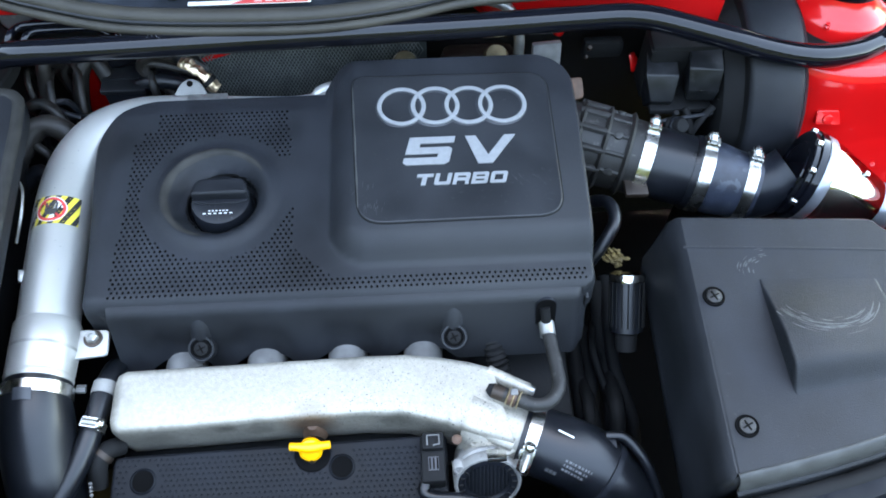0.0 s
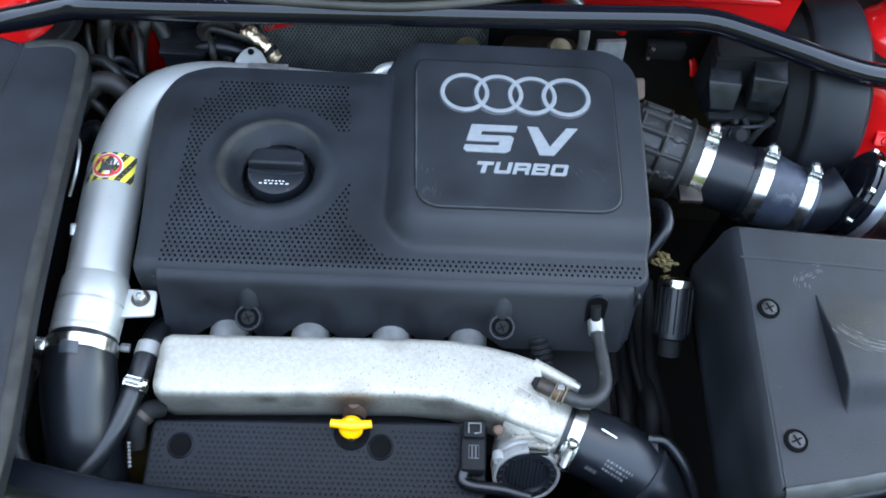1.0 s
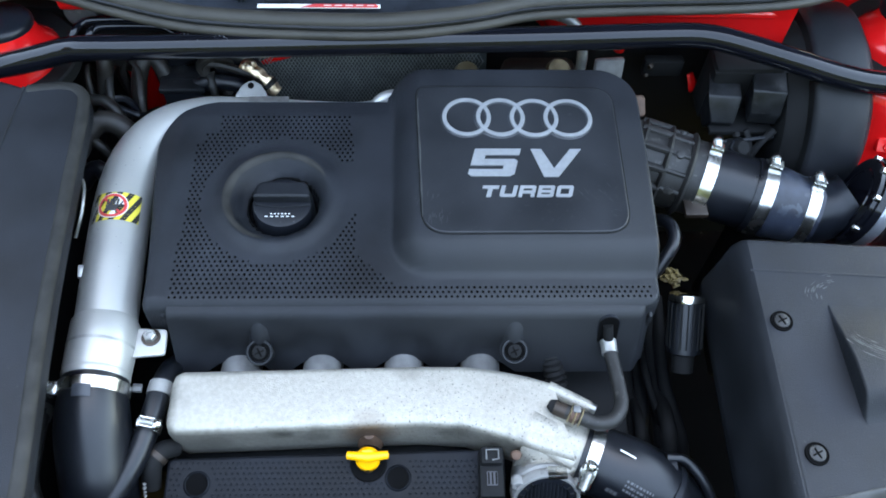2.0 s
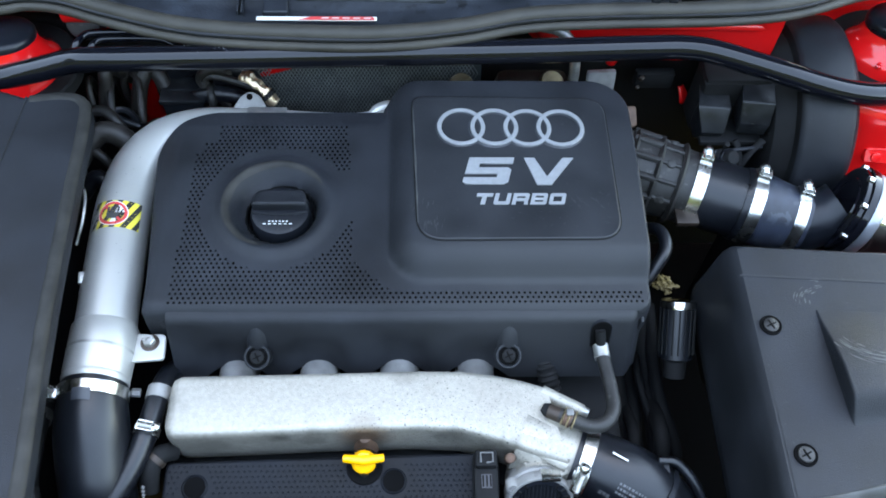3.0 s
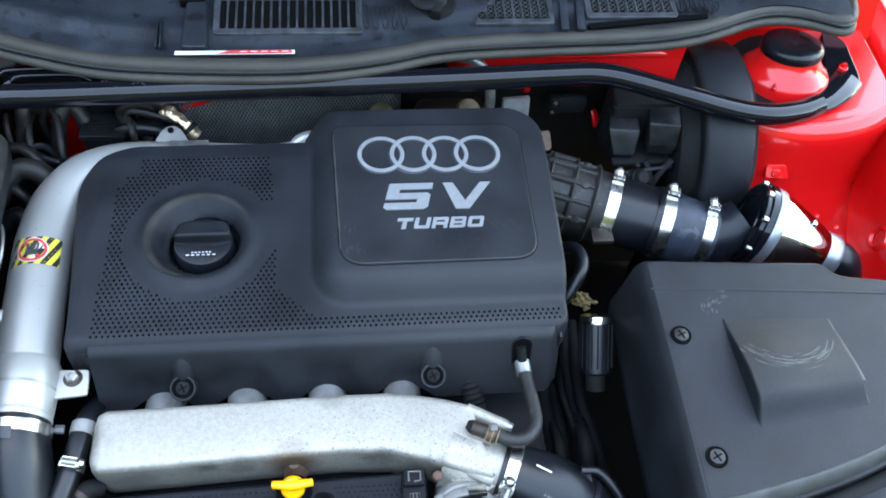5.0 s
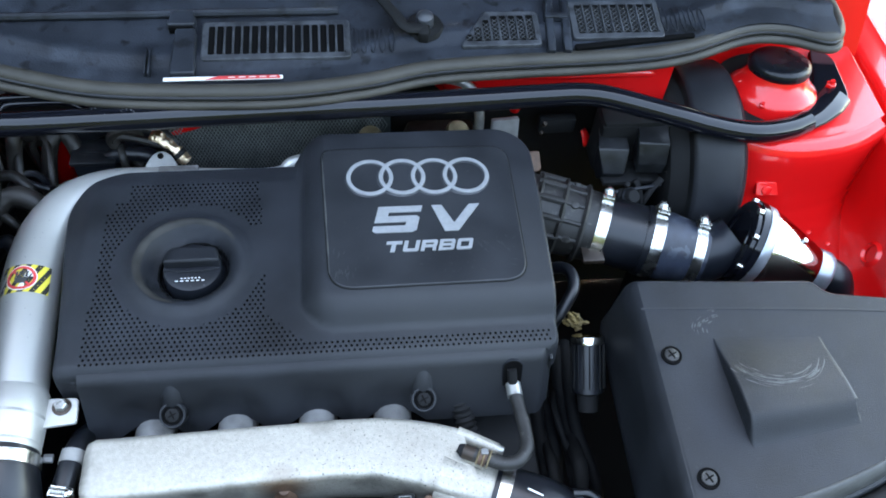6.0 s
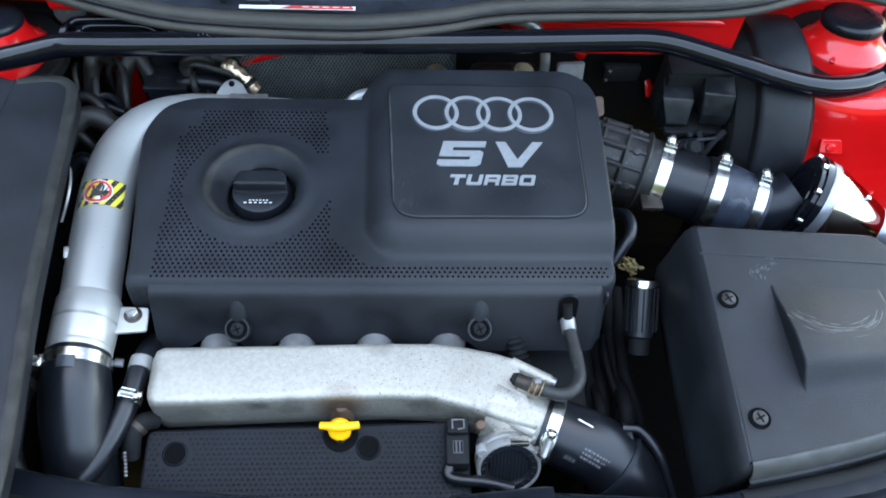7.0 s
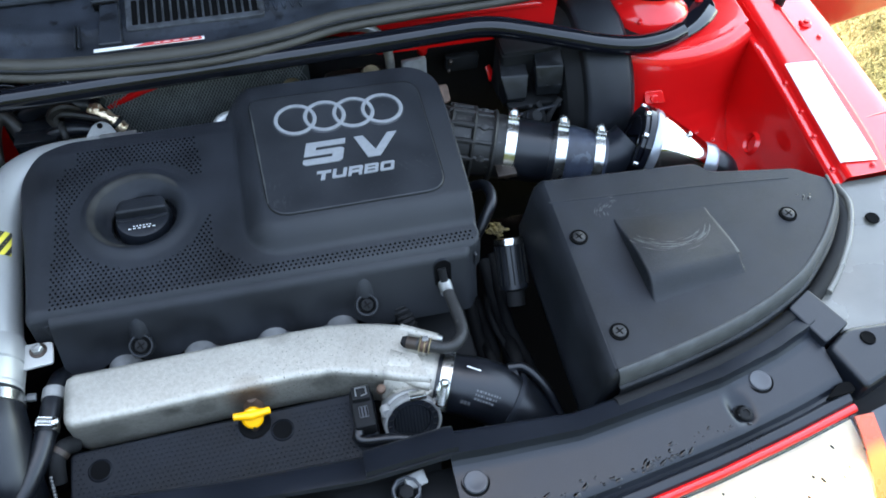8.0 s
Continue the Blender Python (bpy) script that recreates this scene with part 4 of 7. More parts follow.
# ---- intake side, left ----
def build_charge_pipe():
    t = thing("charge_pipe", "silver painted aluminium charge pipe bending behind the engine cover", "pipe")
    path = spline([(-0.2535, -0.010, 0.866), (-0.2555, 0.03, 0.868), (-0.2595, 0.10, 0.870), (-0.2620, 0.165, 0.870), (-0.2545, 0.213, 0.870), (-0.233, 0.249, 0.870), (-0.195, 0.270, 0.867), (-0.14, 0.2735, 0.864), (-0.07, 0.2705, 0.862), (-0.030, 0.2705, 0.862), (0.0, 0.274, 0.866)], 8)
    part("tube", sweep(path, lambda f: 0.0275 - 0.008 * sstep(0.35, 0.70, f), 32), ALU_PAINT, t)
    part("sleeve", sweep([(-0.2545, -0.030, 0.866), (-0.2548, -0.020, 0.866), (-0.255, 0.003, 0.866), (-0.2552, 0.024, 0.867), (-0.2555, 0.029, 0.867)], lambda f: 0.0278 + 0.0022 * sstep(0.0, 0.4, f) - 0.003 * sstep(0.85, 1, f), 32), ALU_PAINT, t)
    part("bead", sweep([(-0.2545, -0.030, 0.866), (-0.2546, -0.026, 0.866), (-0.2547, -0.022, 0.866)], lambda f: 0.0283 + 0.0012 * math.sin(math.pi * f), 28), ALU_PAINT, t)
    part("weld_seam", sweep([(-0.255, -0.001, 0.866), (-0.255, 0.0015, 0.866)], 0.0302, 32), ZINC, t)
    br = part("bracket", slab(rounded([(-0.232, -0.008), (-0.198, -0.005), (-0.199, 0.020), (-0.2315, 0.021)], [0.001, 0.003, 0.004, 0.001], 3), 0.8645, 0.8675, 0.0008), ALU_PAINT, t)
    part("washer", disc(0.0085, 0.0012, (-0.2125, 0.0115, 0.8675), (0, 0, 1), 0.0003, 24), BROWN, br)
    part("bolt", lathe([(0.0058, 0), (0.0058, 0.005), (0.0048, 0.006), (0.003, 0.006), (0.0028, 0.0035), (0, 0.0035)], (-0.2125, 0.0115, 0.8687), (0, 0, 1), 6), ZINC, br)
    part("tab", box(-0.150, -0.108, 0.264, 0.282, 0.8835, 0.8865, 0.0008), ZINC, t)
    part("end_bulge", sweep(spline([(-0.026, 0.276, 0.870), (-0.018, 0.280, 0.875), (-0.009, 0.286, 0.879), (0.002, 0.290, 0.879), (0.012, 0.292, 0.876)], 4), lambda f: 0.0036 + 0.0034 * sstep(0, 0.45, f) - 0.002 * sstep(0.7, 1, f), 20), ALU_PAINT, t)
    # sticker wrapped over the tube
    a, b = Vector((-0.2600, 0.119, 0.870)), Vector((-0.2615, 0.1505, 0.870))
    ax = (b - a).normalized()
    side = ax.cross(Vector((0, 0, 1))).normalized()
    up = side.cross(ax)
    def wrap(s, w, lift=0.0):
        r = 0.0279 + lift
        ang = w / 0.0275
        return a + ax * s + side * math.sin(ang) * r + up * math.cos(ang) * r
    L, W = (b - a).length, 0.052
    st = part("warning_sticker", grid(lambda u, v: wrap(L * v, W * (u - 0.5)), 20, 6), STICK_YELLOW, t, "yellow and black striped warning sticker")
    def poly(pts, m, nm, lift):
        q = bmesh.new()
        q.faces.new([q.verts.new(wrap(s, w, lift)) for s, w in pts])
        part(nm, q, m, st, smooth=False)
    for k in range(-2, 9):
        w0 = -W / 2 + k * 0.0105 - 0.008
        for n in range(6):
            s0, s1 = L * n / 6, L * (n + 1) / 6
            wa, wb = w0 + 0.016 * n / 6, w0 + 0.016 * (n + 1) / 6
            p = [(s0, wa), (s0, wa + 0.0052), (s1, wb + 0.0052), (s1, wb)]
            p = [(s, min(max(w, -W / 2), W / 2)) for s, w in p]
            if max(q[1] for q in p) - min(q[1] for q in p) > 0.0008:
                poly(p, STICK_BLACK, "stripe", 0.00025)
    def ringpoly(r0, r1, m, nm, lift):
        q = bmesh.new()
        n = 28
        o = [q.verts.new(wrap(L / 2 + r1 * math.sin(6.2832 * k / n), r1 * math.cos(6.2832 * k / n), lift)) for k in range(n)]
        if r0 > 0:
            i_ = [q.verts.new(wrap(L / 2 + r0 * math.sin(6.2832 * k / n), r0 * math.cos(6.2832 * k / n), lift)) for k in range(n)]
            for k in range(n):
                q.faces.new((o[k], o[(k + 1) % n], i_[(k + 1) % n], i_[k]))
        else:
            q.faces.new(o)
        part(nm, q, m, st, smooth=False)
    ringpoly(0, 0.0142, WHITE, "roundel", 0.0006)
    ringpoly(0.0105, 0.0132, STICK_RED, "roundel_ring", 0.0009)
    poly([(L / 2 - 0.006, -0.005), (L / 2 - 0.006, 0.004), (L / 2 + 0.001, 0.006), (L / 2 + 0.001, -0.006)], STICK_GREY, "pictogram", 0.0009)
    for k in range(4):
        poly([(L / 2 + 0.001, -0.0055 + k * 0.003), (L / 2 + 0.001, -0.0035 + k * 0.003), (L / 2 + 0.0075, -0.003 + k * 0.003), (L / 2 + 0.0075, -0.005 + k * 0.003)], STICK_GREY, "pictogram", 0.0009)
    poly([(L / 2 + 0.008, -0.0090), (L / 2 + 0.0095, -0.0072), (L / 2 - 0.008, 0.0090), (L / 2 - 0.0095, 0.0072)], STICK_RED, "roundel_bar", 0.0012)
    # rubber hose below
    h = thing("charge_hose", "thick matt black rubber charge hose below the silver pipe", "hose")
    part("tube", sweep(spline([(-0.2545, -0.028, 0.8655), (-0.2540, -0.045, 0.864), (-0.2515, -0.075, 0.852), (-0.247, -0.115, 0.822), (-0.245, -0.15, 0.77), (-0.245, -0.17, 0.70)], 6), lambda f: 0.0285 + 0.0035 * sstep(0.1, 0.4, f), 28), RUBBER, h)
    part("print_block", grid(lambda u, v: Vector((-0.2615 + 0.016 * u, -0.054 + 0.010 * v, 0.8925 + 0.12 * (v - 0.5) * 0.01 + 0.0018 * math.sin(math.pi * u) + 0.002 * v)), 6, 3), GREYPLASTIC, h)
    hose_clamp((-0.2543, -0.039, 0.8645), (0.02, -1, -0.06), 0.0290, 0.012, 14)
    # coolant hose beside it
    c = thing("coolant_hose", "black rubber coolant hose with grey crimp bands", "hose")
    path = spline([(-0.196, 0.02, 0.80), (-0.200, -0.005, 0.835), (-0.203, -0.030, 0.846), (-0.207, -0.062, 0.848), (-0.214, -0.092, 0.846), (-0.228, -0.122, 0.84), (-0.245, -0.146, 0.834), (-0.262, -0.165, 0.82), (-0.27, -0.19, 0.76)], 7)
    part("tube", sweep(path, 0.0100, 18), RUBBER, c)
    part("crimp", sweep([(-0.2025, -0.024, 0.8455), (-0.2035, -0.036, 0.8465)], 0.0113, 20), ALU_DULL, c)
    hose_clamp((-0.2075, -0.066, 0.848), (-0.16, -1, 0.0), 0.0100, 0.009, 100)
    part("nut", disc(0.004, 0.008, (-0.2185, -0.030, 0.85), (-1, 0, 0.2), 0.001, 6), ALU_RUNNER, c)


def build_left_side():
    t = thing("battery_cover", "large plain dark plastic battery cover with a pale rounded edge", "battery cover")
    o = [(-0.62, 0.235), (-0.62, -0.20), (-0.257, -0.20), (-0.259, -0.14), (-0.272, -0.02), (-0.280, 0.10), (-0.286, 0.225), (-0.300, 0.253), (-0.355, 0.246), (-0.40, 0.262)]
    part("lid", slab(rounded(o, [0.02, 0.02, 0.01, 0.01, 0.05, 0.05, 0.02, 0.02, 0.004, 0.02], 5), 0.924, 0.940, 0.005), PLASTIC_BOX, t)
    part("edge_band", sweep(spline([(-0.264, -0.19, 0.9375), (-0.266, -0.14, 0.9375), (-0.2785, -0.02, 0.9375), (-0.2865, 0.10, 0.9375), (-0.2925, 0.215, 0.9375), (-0.300, 0.240, 0.9375), (-0.318, 0.2465, 0.9375), (-0.350, 0.2425, 0.9375)], 5), 0.0066, 10, flat=0.55), DUSTY, t)
    part("body", box(-0.61, -0.318, -0.19, 0.225, 0.60, 0.925, 0.004), DARK, t)
    part("crease", sweep([(-0.353, 0.244, 0.9402), (-0.362, 0.10, 0.9402), (-0.372, -0.05, 0.9402)], 0.0016, 6), PLASTIC_BOX, t)
    for y, z in ((0.07, 0.885), (0.055, 0.875), (-0.06, 0.86)):
        single("cable_clip", turn(box(-0.002, 0.004, -0.006, 0.006, -0.003, 0.003, 0.001), pose(-0.282, y, z, 15, 20, 10)), ZINC, "small pale metal cable clip beside the battery cover", "clip", "cable clips")
    single("cable", sweep(spline([(-0.300, 0.17, 0.90), (-0.290, 0.155, 0.903), (-0.288, 0.13, 0.898), (-0.296, 0.11, 0.88)], 5), 0.0017, 8), ZINC, "thin pale cable loop beside the battery cover", "cable")
    # strut tower on the left
    build_tower("strut_tower", -0.400, 0.326, -1)
    # hoses and looms in the dark corner
    runs = (((-0.33, 0.31, 0.80), (-0.318, 0.33, 0.86), (-0.312, 0.345, 0.88), (-0.300, 0.37, 0.84)),
            ((-0.30, 0.32, 0.78), (-0.285, 0.345, 0.85), (-0.270, 0.36, 0.865), (-0.255, 0.345, 0.84), (-0.25, 0.33, 0.78)),
            ((-0.34, 0.23, 0.84), (-0.312, 0.265, 0.862), (-0.282, 0.262, 0.850), (-0.268, 0.235, 0.81)),
            ((-0.33, 0.20, 0.83), (-0.305, 0.215, 0.85), (-0.285, 0.19, 0.83)),
            ((-0.27, 0.37, 0.84), (-0.22, 0.365, 0.868), (-0.18, 0.36, 0.868), (-0.15, 0.36, 0.84)),
            ((-0.26, 0.34, 0.80), (-0.22, 0.335, 0.845), (-0.17, 0.33, 0.85), (-0.14, 0.325, 0.80)))
    for i, p in enumerate(runs):
        single("hose", sweep(spline(p, 6), (0.008, 0.009, 0.012, 0.009, 0.012, 0.009)[i], 12), GREYHOSE if i in (0, 1, 2) else RUBBER, "dusty black hose in the dark corner of the bay", "hose", "corner hoses")
    single("bulkhead_corner", thicken(grid(lambda u, v: Vector((-0.318 + 0.028 * u, 0.394 - 0.006 * math.sin(5 * u), 0.74 + 0.105 * v)), 12, 6), 0.002), RED, "red bulkhead sheet metal behind the hoses", "bulkhead", kind="structure")
    fb = thing("fuse_carrier", "black plastic fuse carrier with scuffed edges in the dark corner", "fuse box")
    part("body", box(-0.258, -0.211, 0.322, 0.356, 0.79, 0.848, 0.004), PLASTIC_SMOOTH, fb)
    part("lid", box(-0.260, -0.209, 0.320, 0.358, 0.846, 0.853, 0.002), RELAY, fb)
    part("clip", box(-0.2105, -0.2075, 0.332, 0.342, 0.835, 0.854, 0.001), RELAY, fb)
    part("ridge", box(-0.252, -0.217, 0.336, 0.340, 0.8525, 0.8550, 0.0008), RELAY, fb)
    for pts, r, m in (([(-0.318, 0.372, 0.80), (-0.316, 0.360, 0.85), (-0.312, 0.330, 0.862), (-0.308, 0.302, 0.845), (-0.306, 0.288, 0.80)], 0.0058, GREYHOSE),
                      ([(-0.306, 0.352, 0.80), (-0.306, 0.354, 0.848), (-0.294, 0.357, 0.860), (-0.281, 0.336, 0.862), (-0.276, 0.304, 0.846), (-0.275, 0.290, 0.80)], 0.0052, GREYHOSE),
                      ([(-0.338, 0.322, 0.82), (-0.331, 0.304, 0.852), (-0.313, 0.300, 0.858), (-0.298, 0.288, 0.850), (-0.286, 0.272, 0.82)], 0.0085, GREYHOSE),
                      ([(-0.340, 0.262, 0.84), (-0.326, 0.254, 0.852), (-0.310, 0.245, 0.850), (-0.296, 0.238, 0.830)], 0.0070, GREYHOSE),
                      ([(-0.335, 0.350, 0.80), (-0.336, 0.345, 0.862), (-0.333, 0.325, 0.866), (-0.330, 0.310, 0.84)], 0.0045, GREYHOSE),
                      ([(-0.200, 0.350, 0.80), (-0.203, 0.345, 0.850), (-0.200, 0.325, 0.858), (-0.195, 0.312, 0.82)], 0.0060, RUBBER_DULL)):
        single("grey_hose", sweep(spline(pts, 6), r * 0.75, 12), m, "dusty grey hose bending down in the dark corner", "hose", "grey corner hoses")
    # hose with a pale band beside the battery cover
    bh = thing("return_hose", "dull black hose with a pale band beside the battery cover", "hose")
    part("tube", sweep(spline([(-0.309, -0.020, 0.80), (-0.308, -0.046, 0.836), (-0.306, -0.085, 0.840), (-0.303, -0.112, 0.838), (-0.292, -0.134, 0.832), (-0.274, -0.150, 0.820), (-0.255, -0.170, 0.78)], 7), 0.0085, 16), RUBBER_DULL, bh)
    part("band", sweep([(-0.3083, -0.042, 0.8335), (-0.3078, -0.052, 0.8372)], 0.0094, 18), ALU_RUNNER, bh)
    ch = thing("bead_chain", "short hanging chain of small bright beads beside the lower cover", "chain")
    for k in range(7):
        q = bmesh.new()
        bmesh.ops.create_icosphere(q, subdivisions=2, radius=0.0017, matrix=Matrix.Translation((-0.205 + 0.0004 * k, -0.113 - 0.0030 * k, 0.8400 - 0.0012 * k)))
        part("bead", q, ALU_RUNNER, ch)
    ft = thing("pipe_fitting", "dark grimy pipe fitting with brown collar under the intake manifold", "fitting")
    part("body", sweep(spline([(-0.188, -0.076, 0.826), (-0.196, -0.083, 0.836), (-0.203, -0.094, 0.834), (-0.205, -0.110, 0.82)], 5), 0.0085, 16), DARK, ft)
    part("collar", sweep([(-0.1975, -0.085, 0.8362), (-0.2005, -0.089, 0.8358)], 0.0098, 18), BROWN, ft)
    for x, y in ((-0.235, 0.385), (-0.185, 0.39)):
        single("valve", disc(0.020, 0.05, (x, y - 0.02, 0.80), (0, -0.3, 1), 0.003, 18), PLASTIC_SMOOTH, "small black solenoid valve on the bulkhead", "valve", "solenoid valves")
    # metal pipes behind the brace
    for pts in ([(-0.328, 0.312, 0.925), (-0.324, 0.322, 0.935), (-0.318, 0.334, 0.937), (-0.307, 0.339, 0.937), (-0.268, 0.341, 0.937), (-0.228, 0.339, 0.937), (-0.211, 0.333, 0.936), (-0.190, 0.321, 0.930)],
                [(-0.316, 0.312, 0.920), (-0.311, 0.325, 0.929), (-0.304, 0.334, 0.931), (-0.287, 0.337, 0.931), (-0.245, 0.337, 0.931), (-0.226, 0.331, 0.929), (-0.208, 0.320, 0.922)]):
        single("fuel_line", sweep(spline(pts, 6), 0.0042, 10), BRACE, "black metal fuel line running behind the brace", "pipe", "fuel lines")
    single("bulkhead_grommet", disc(0.020, 0.02, (-0.324, 0.372, 0.925), (0, -0.8, 0.6), 0.006, 18), RUBBER_DULL, "dusty grey rubber grommet on the bulkhead", "grommet")


def build_tower(name, x, y, side):
    """Red strut tower with its rubber cap, leaning back a little; side is 1 towards the right wing."""
    t = thing(name, "red painted strut tower with black mushroom cap and bolts", "strut tower", "strut towers")
    ax = Vector((0, 0.2, 1)).normalized()
    top = Vector((x, y + 0.004, 0.9385))
    base = top - ax * 0.030
    part("dome", lathe([(0.0530, -0.014), (0.0525, -0.001), (0.0505, 0.003), (0.0460, 0.0070), (0.0410, 0.0120), (0.0372, 0.0180), (0.0348, 0.0240), (0.0340, 0.0285), (0, 0.0285)], base, ax, 64), RED, t)
    part("mount_ring", lathe([(0.046, 0.0), (0.0480, 0.0022), (0.0680, 0.0022), (0.070, 0.000), (0.070, -0.012)], (x, y - 0.004, 0.9030), (0, 0, 1), 48), DARK, t)
    r = 0.0358 if side > 0 else 0.0340
    c = part("rubber_cap", lathe([(0, 0.0085), (0.55 * r, 0.0084), (0.84 * r, 0.0078), (0.94 * r, 0.0062), (0.99 * r, 0.0035), (r, 0.0), (0.985 * r, -0.0045), (0.93 * r, -0.0072), (0.85 * r, -0.0080), (0.82 * r, -0.011)], top, ax, 56), SLAM, t)
    part("nipple", lathe([(0.0045, 0), (0.004, 0.0006), (0, 0.0008)], top + ax * 0.0083, ax, 16), SLAM, c)
    q = base + ax * 0.001
    part("stud", lathe([(0.0036, 0), (0.0036, 0.003), (0.0024, 0.004), (0.0024, 0.006), (0, 0.007)], q + Vector((-0.030, -0.041, 0.0085)), (0, 0, 1), 6), RED, t)
    return t


# ---- inlet manifold and throttle ----
def build_manifold():
    t = thing("intake_manifold", "speckled bare cast aluminium intake manifold plenum with rounded edges", "intake manifold")
    # plan of the plenum from the closed end to the throttle flange: centre y of back edge, front edge
    st = [(-0.1895, -0.028, -0.068), (-0.187, -0.0215, -0.0735), (-0.180, -0.0185, -0.0765), (-0.12, -0.0175, -0.0745), (-0.04, -0.0160, -0.0715), (0.03, -0.0145, -0.0700), (0.07, -0.0150, -0.0725), (0.10, -0.0190, -0.0830), (0.125, -0.0245, -0.0945), (0.147, -0.0315, -0.1030)]
    bm = bmesh.new()
    rings = []
    for i, (x, yb, yf) in enumerate(st):
        e = 0.004 if i == 0 else (0.0015 if i == 1 else 0.0)
        zt, zb = 0.8625 - e, 0.800 + e
        sec = rounded([(yf + 0.0005, zb), (yb + 0.004, zb), (yb, zt), (yf, zt)], [0.010, 0.008, 0.0065, 0.0085], 5)
        lean = 0.38 * sstep(0.06, 0.147, x)
        rings.append([bm.verts.new((x - lean * (y - yb) * 0.5, y, z)) for y, z in sec])
    n = len(rings[0])
    for a, b in zip(rings, rings[1:]):
        for k in range(n):
            bm.faces.new((a[k], a[(k + 1) % n], b[(k + 1) % n], b[k]))
    bm.faces.new(rings[0])
    bm.faces.new(rings[-1])
    part("plenum", bm, ALU_CAST, t, sharp=50)
    # notch for the dipstick
    part("dipstick_notch", sweep([(-0.016, -0.0655, 0.812), (-0.016, -0.0662, 0.828), (-0.016, -0.0690, 0.838)], lambda f: 0.0130 - 0.008 * f * f, 22), ALU_STAINED, t, "heat-stained brown patch")
    for x in (-0.138, -0.062, 0.014, 0.086):
        part("runner", sweep(spline([(x - 0.002, -0.035, 0.820), (x - 0.001, -0.015, 0.823), (x, 0.004, 0.821), (x + 0.002, 0.03, 0.811)], 5), 0.0185, 22), ALU_RUNNER, t)
    # throttle neck, turned to the front
    ax = Vector((0.92, -0.38, -0.05)).normalized()
    c0 = Vector((0.124, -0.0665, 0.832))
    part("neck", lathe([(0.0320, 0.0), (0.0325, 0.022), (0.0300, 0.028), (0.0295, 0.062)], c0, ax, 36), ALU_CAST, t)
    for c, l, r in (((0.1435, -0.0345, 0.8575), 0.040, 0.0060), ((0.131, -0.0855, 0.8530), 0.034, 0.0062), ((0.148, -0.060, 0.8635), 0.018, 0.0055)):
        part("boss", sweep([Vector(c), Vector(c) + Vector((0.85, -0.46, -0.02)).normalized() * l], r, 14), ALU_CAST, t)
    for c in ((0.1785, -0.0530, 0.8570), (0.166, -0.1070, 0.8525)):
        part("stud", disc(0.0045, 0.006, c, (0.85, -0.46, 0), 0.001, 12), ZINC, t)
    part("ledge", slab(rounded([(0.120, -0.098), (0.150, -0.112), (0.172, -0.104), (0.148, -0.082)], 0.006, 4), 0.812, 0.850, 0.003), ALU_CAST, t)
    # throttle body with round motor
    tb = thing("throttle_valve", "black and silver throttle valve with round ribbed motor cap", "throttle valve")
    m_ax = Vector((0.03, -0.86, 0.51)).normalized()
    c = Vector((0.1375, -0.1275, 0.8330))
    side = Vector((1, 0, 0))
    side = (side - m_ax * side.dot(m_ax)).normalized()
    oth = m_ax.cross(side)
    on = lambda r, a, h: c + (side * math.cos(a) + oth * math.sin(a)) * r + m_ax * h
    part("housing", lathe([(0.0262, 0.0010), (0.0268, 0.0022), (0.0286, 0.0022), (0.0294, 0.0008), (0.0296, -0.005), (0.0282, -0.0065), (0.0280, -0.0095), (0.0296, -0.0110), (0.0298, -0.016), (0.0275, -0.019), (0.0265, -0.034), (0.024, -0.044)], c, m_ax, 48), ALU_DULL, tb)
    part("shoulder", sweep(spline([c - m_ax * 0.018 + oth * 0.010, c - m_ax * 0.030 + oth * 0.012, c - m_ax * 0.046 + oth * 0.004], 5), lambda f: 0.0215 - 0.002 * f, 24), ALU_CAST, tb)
    for a in (0.45, 2.55):
        part("lug", lathe([(0.0055, -0.008), (0.0055, 0.0), (0.0046, 0.0012), (0.0030, 0.0012), (0.0028, 0.0), (0, 0.0)], on(0.0300, a, 0), m_ax, 14), ALU_DULL, tb)
    cap = part("motor_cap", lathe([(0, -0.0035), (0.0190, -0.0035), (0.0196, -0.0010), (0.0206, 0.0006), (0.0258, 0.0012), (0.0262, -0.001)], c, m_ax, 48), PLASTIC_SMOOTH, tb)
    for k in range(11):
        w = -0.0165 + 0.0033 * k
        l = math.sqrt(max(0.0, 0.0186 ** 2 - w * w)) - 0.001
        part("rib", sweep([c + side * w - oth * l - m_ax * 0.0028, c + side * w + oth * l - m_ax * 0.0028], 0.0009, 6), PLASTIC, cap)
    for k in range(20):
        a = 2 * math.pi * k / 20
        if not 1.2 < a < 1.9:
            part("notch", sweep([on(0.0215, a, 0.0010), on(0.0252, a, 0.0016)], 0.0011, 6), DARK, cap)
    mm = frame_at(on(0.0292, 1.30, -0.003), side, m_ax * -1.0, oth)
    part("clip", turn(box(-0.0085, 0.0085, -0.0060, 0.0060, -0.003, 0.0018, 0.0008), mm), STEEL, tb)
    # connector plug with lead
    p = thing("sensor_plug", "black sensor plug with wire clip and lead beside the throttle", "connector")
    part("body", box(0.080, 0.1015, -0.128, -0.085, 0.822, 0.845, 0.003), DARK, p)
    part("head", box(0.0815, 0.1005, -0.101, -0.086, 0.843, 0.852, 0.002), DARK, p)
    part("wire_clip", sweep([(0.086, -0.098, 0.8535), (0.086, -0.0895, 0.8535), (0.0965, -0.0895, 0.8535), (0.0965, -0.0975, 0.8535), (0.091, -0.0985, 0.8535)], 0.0008, 6), ALU_RUNNER, p)
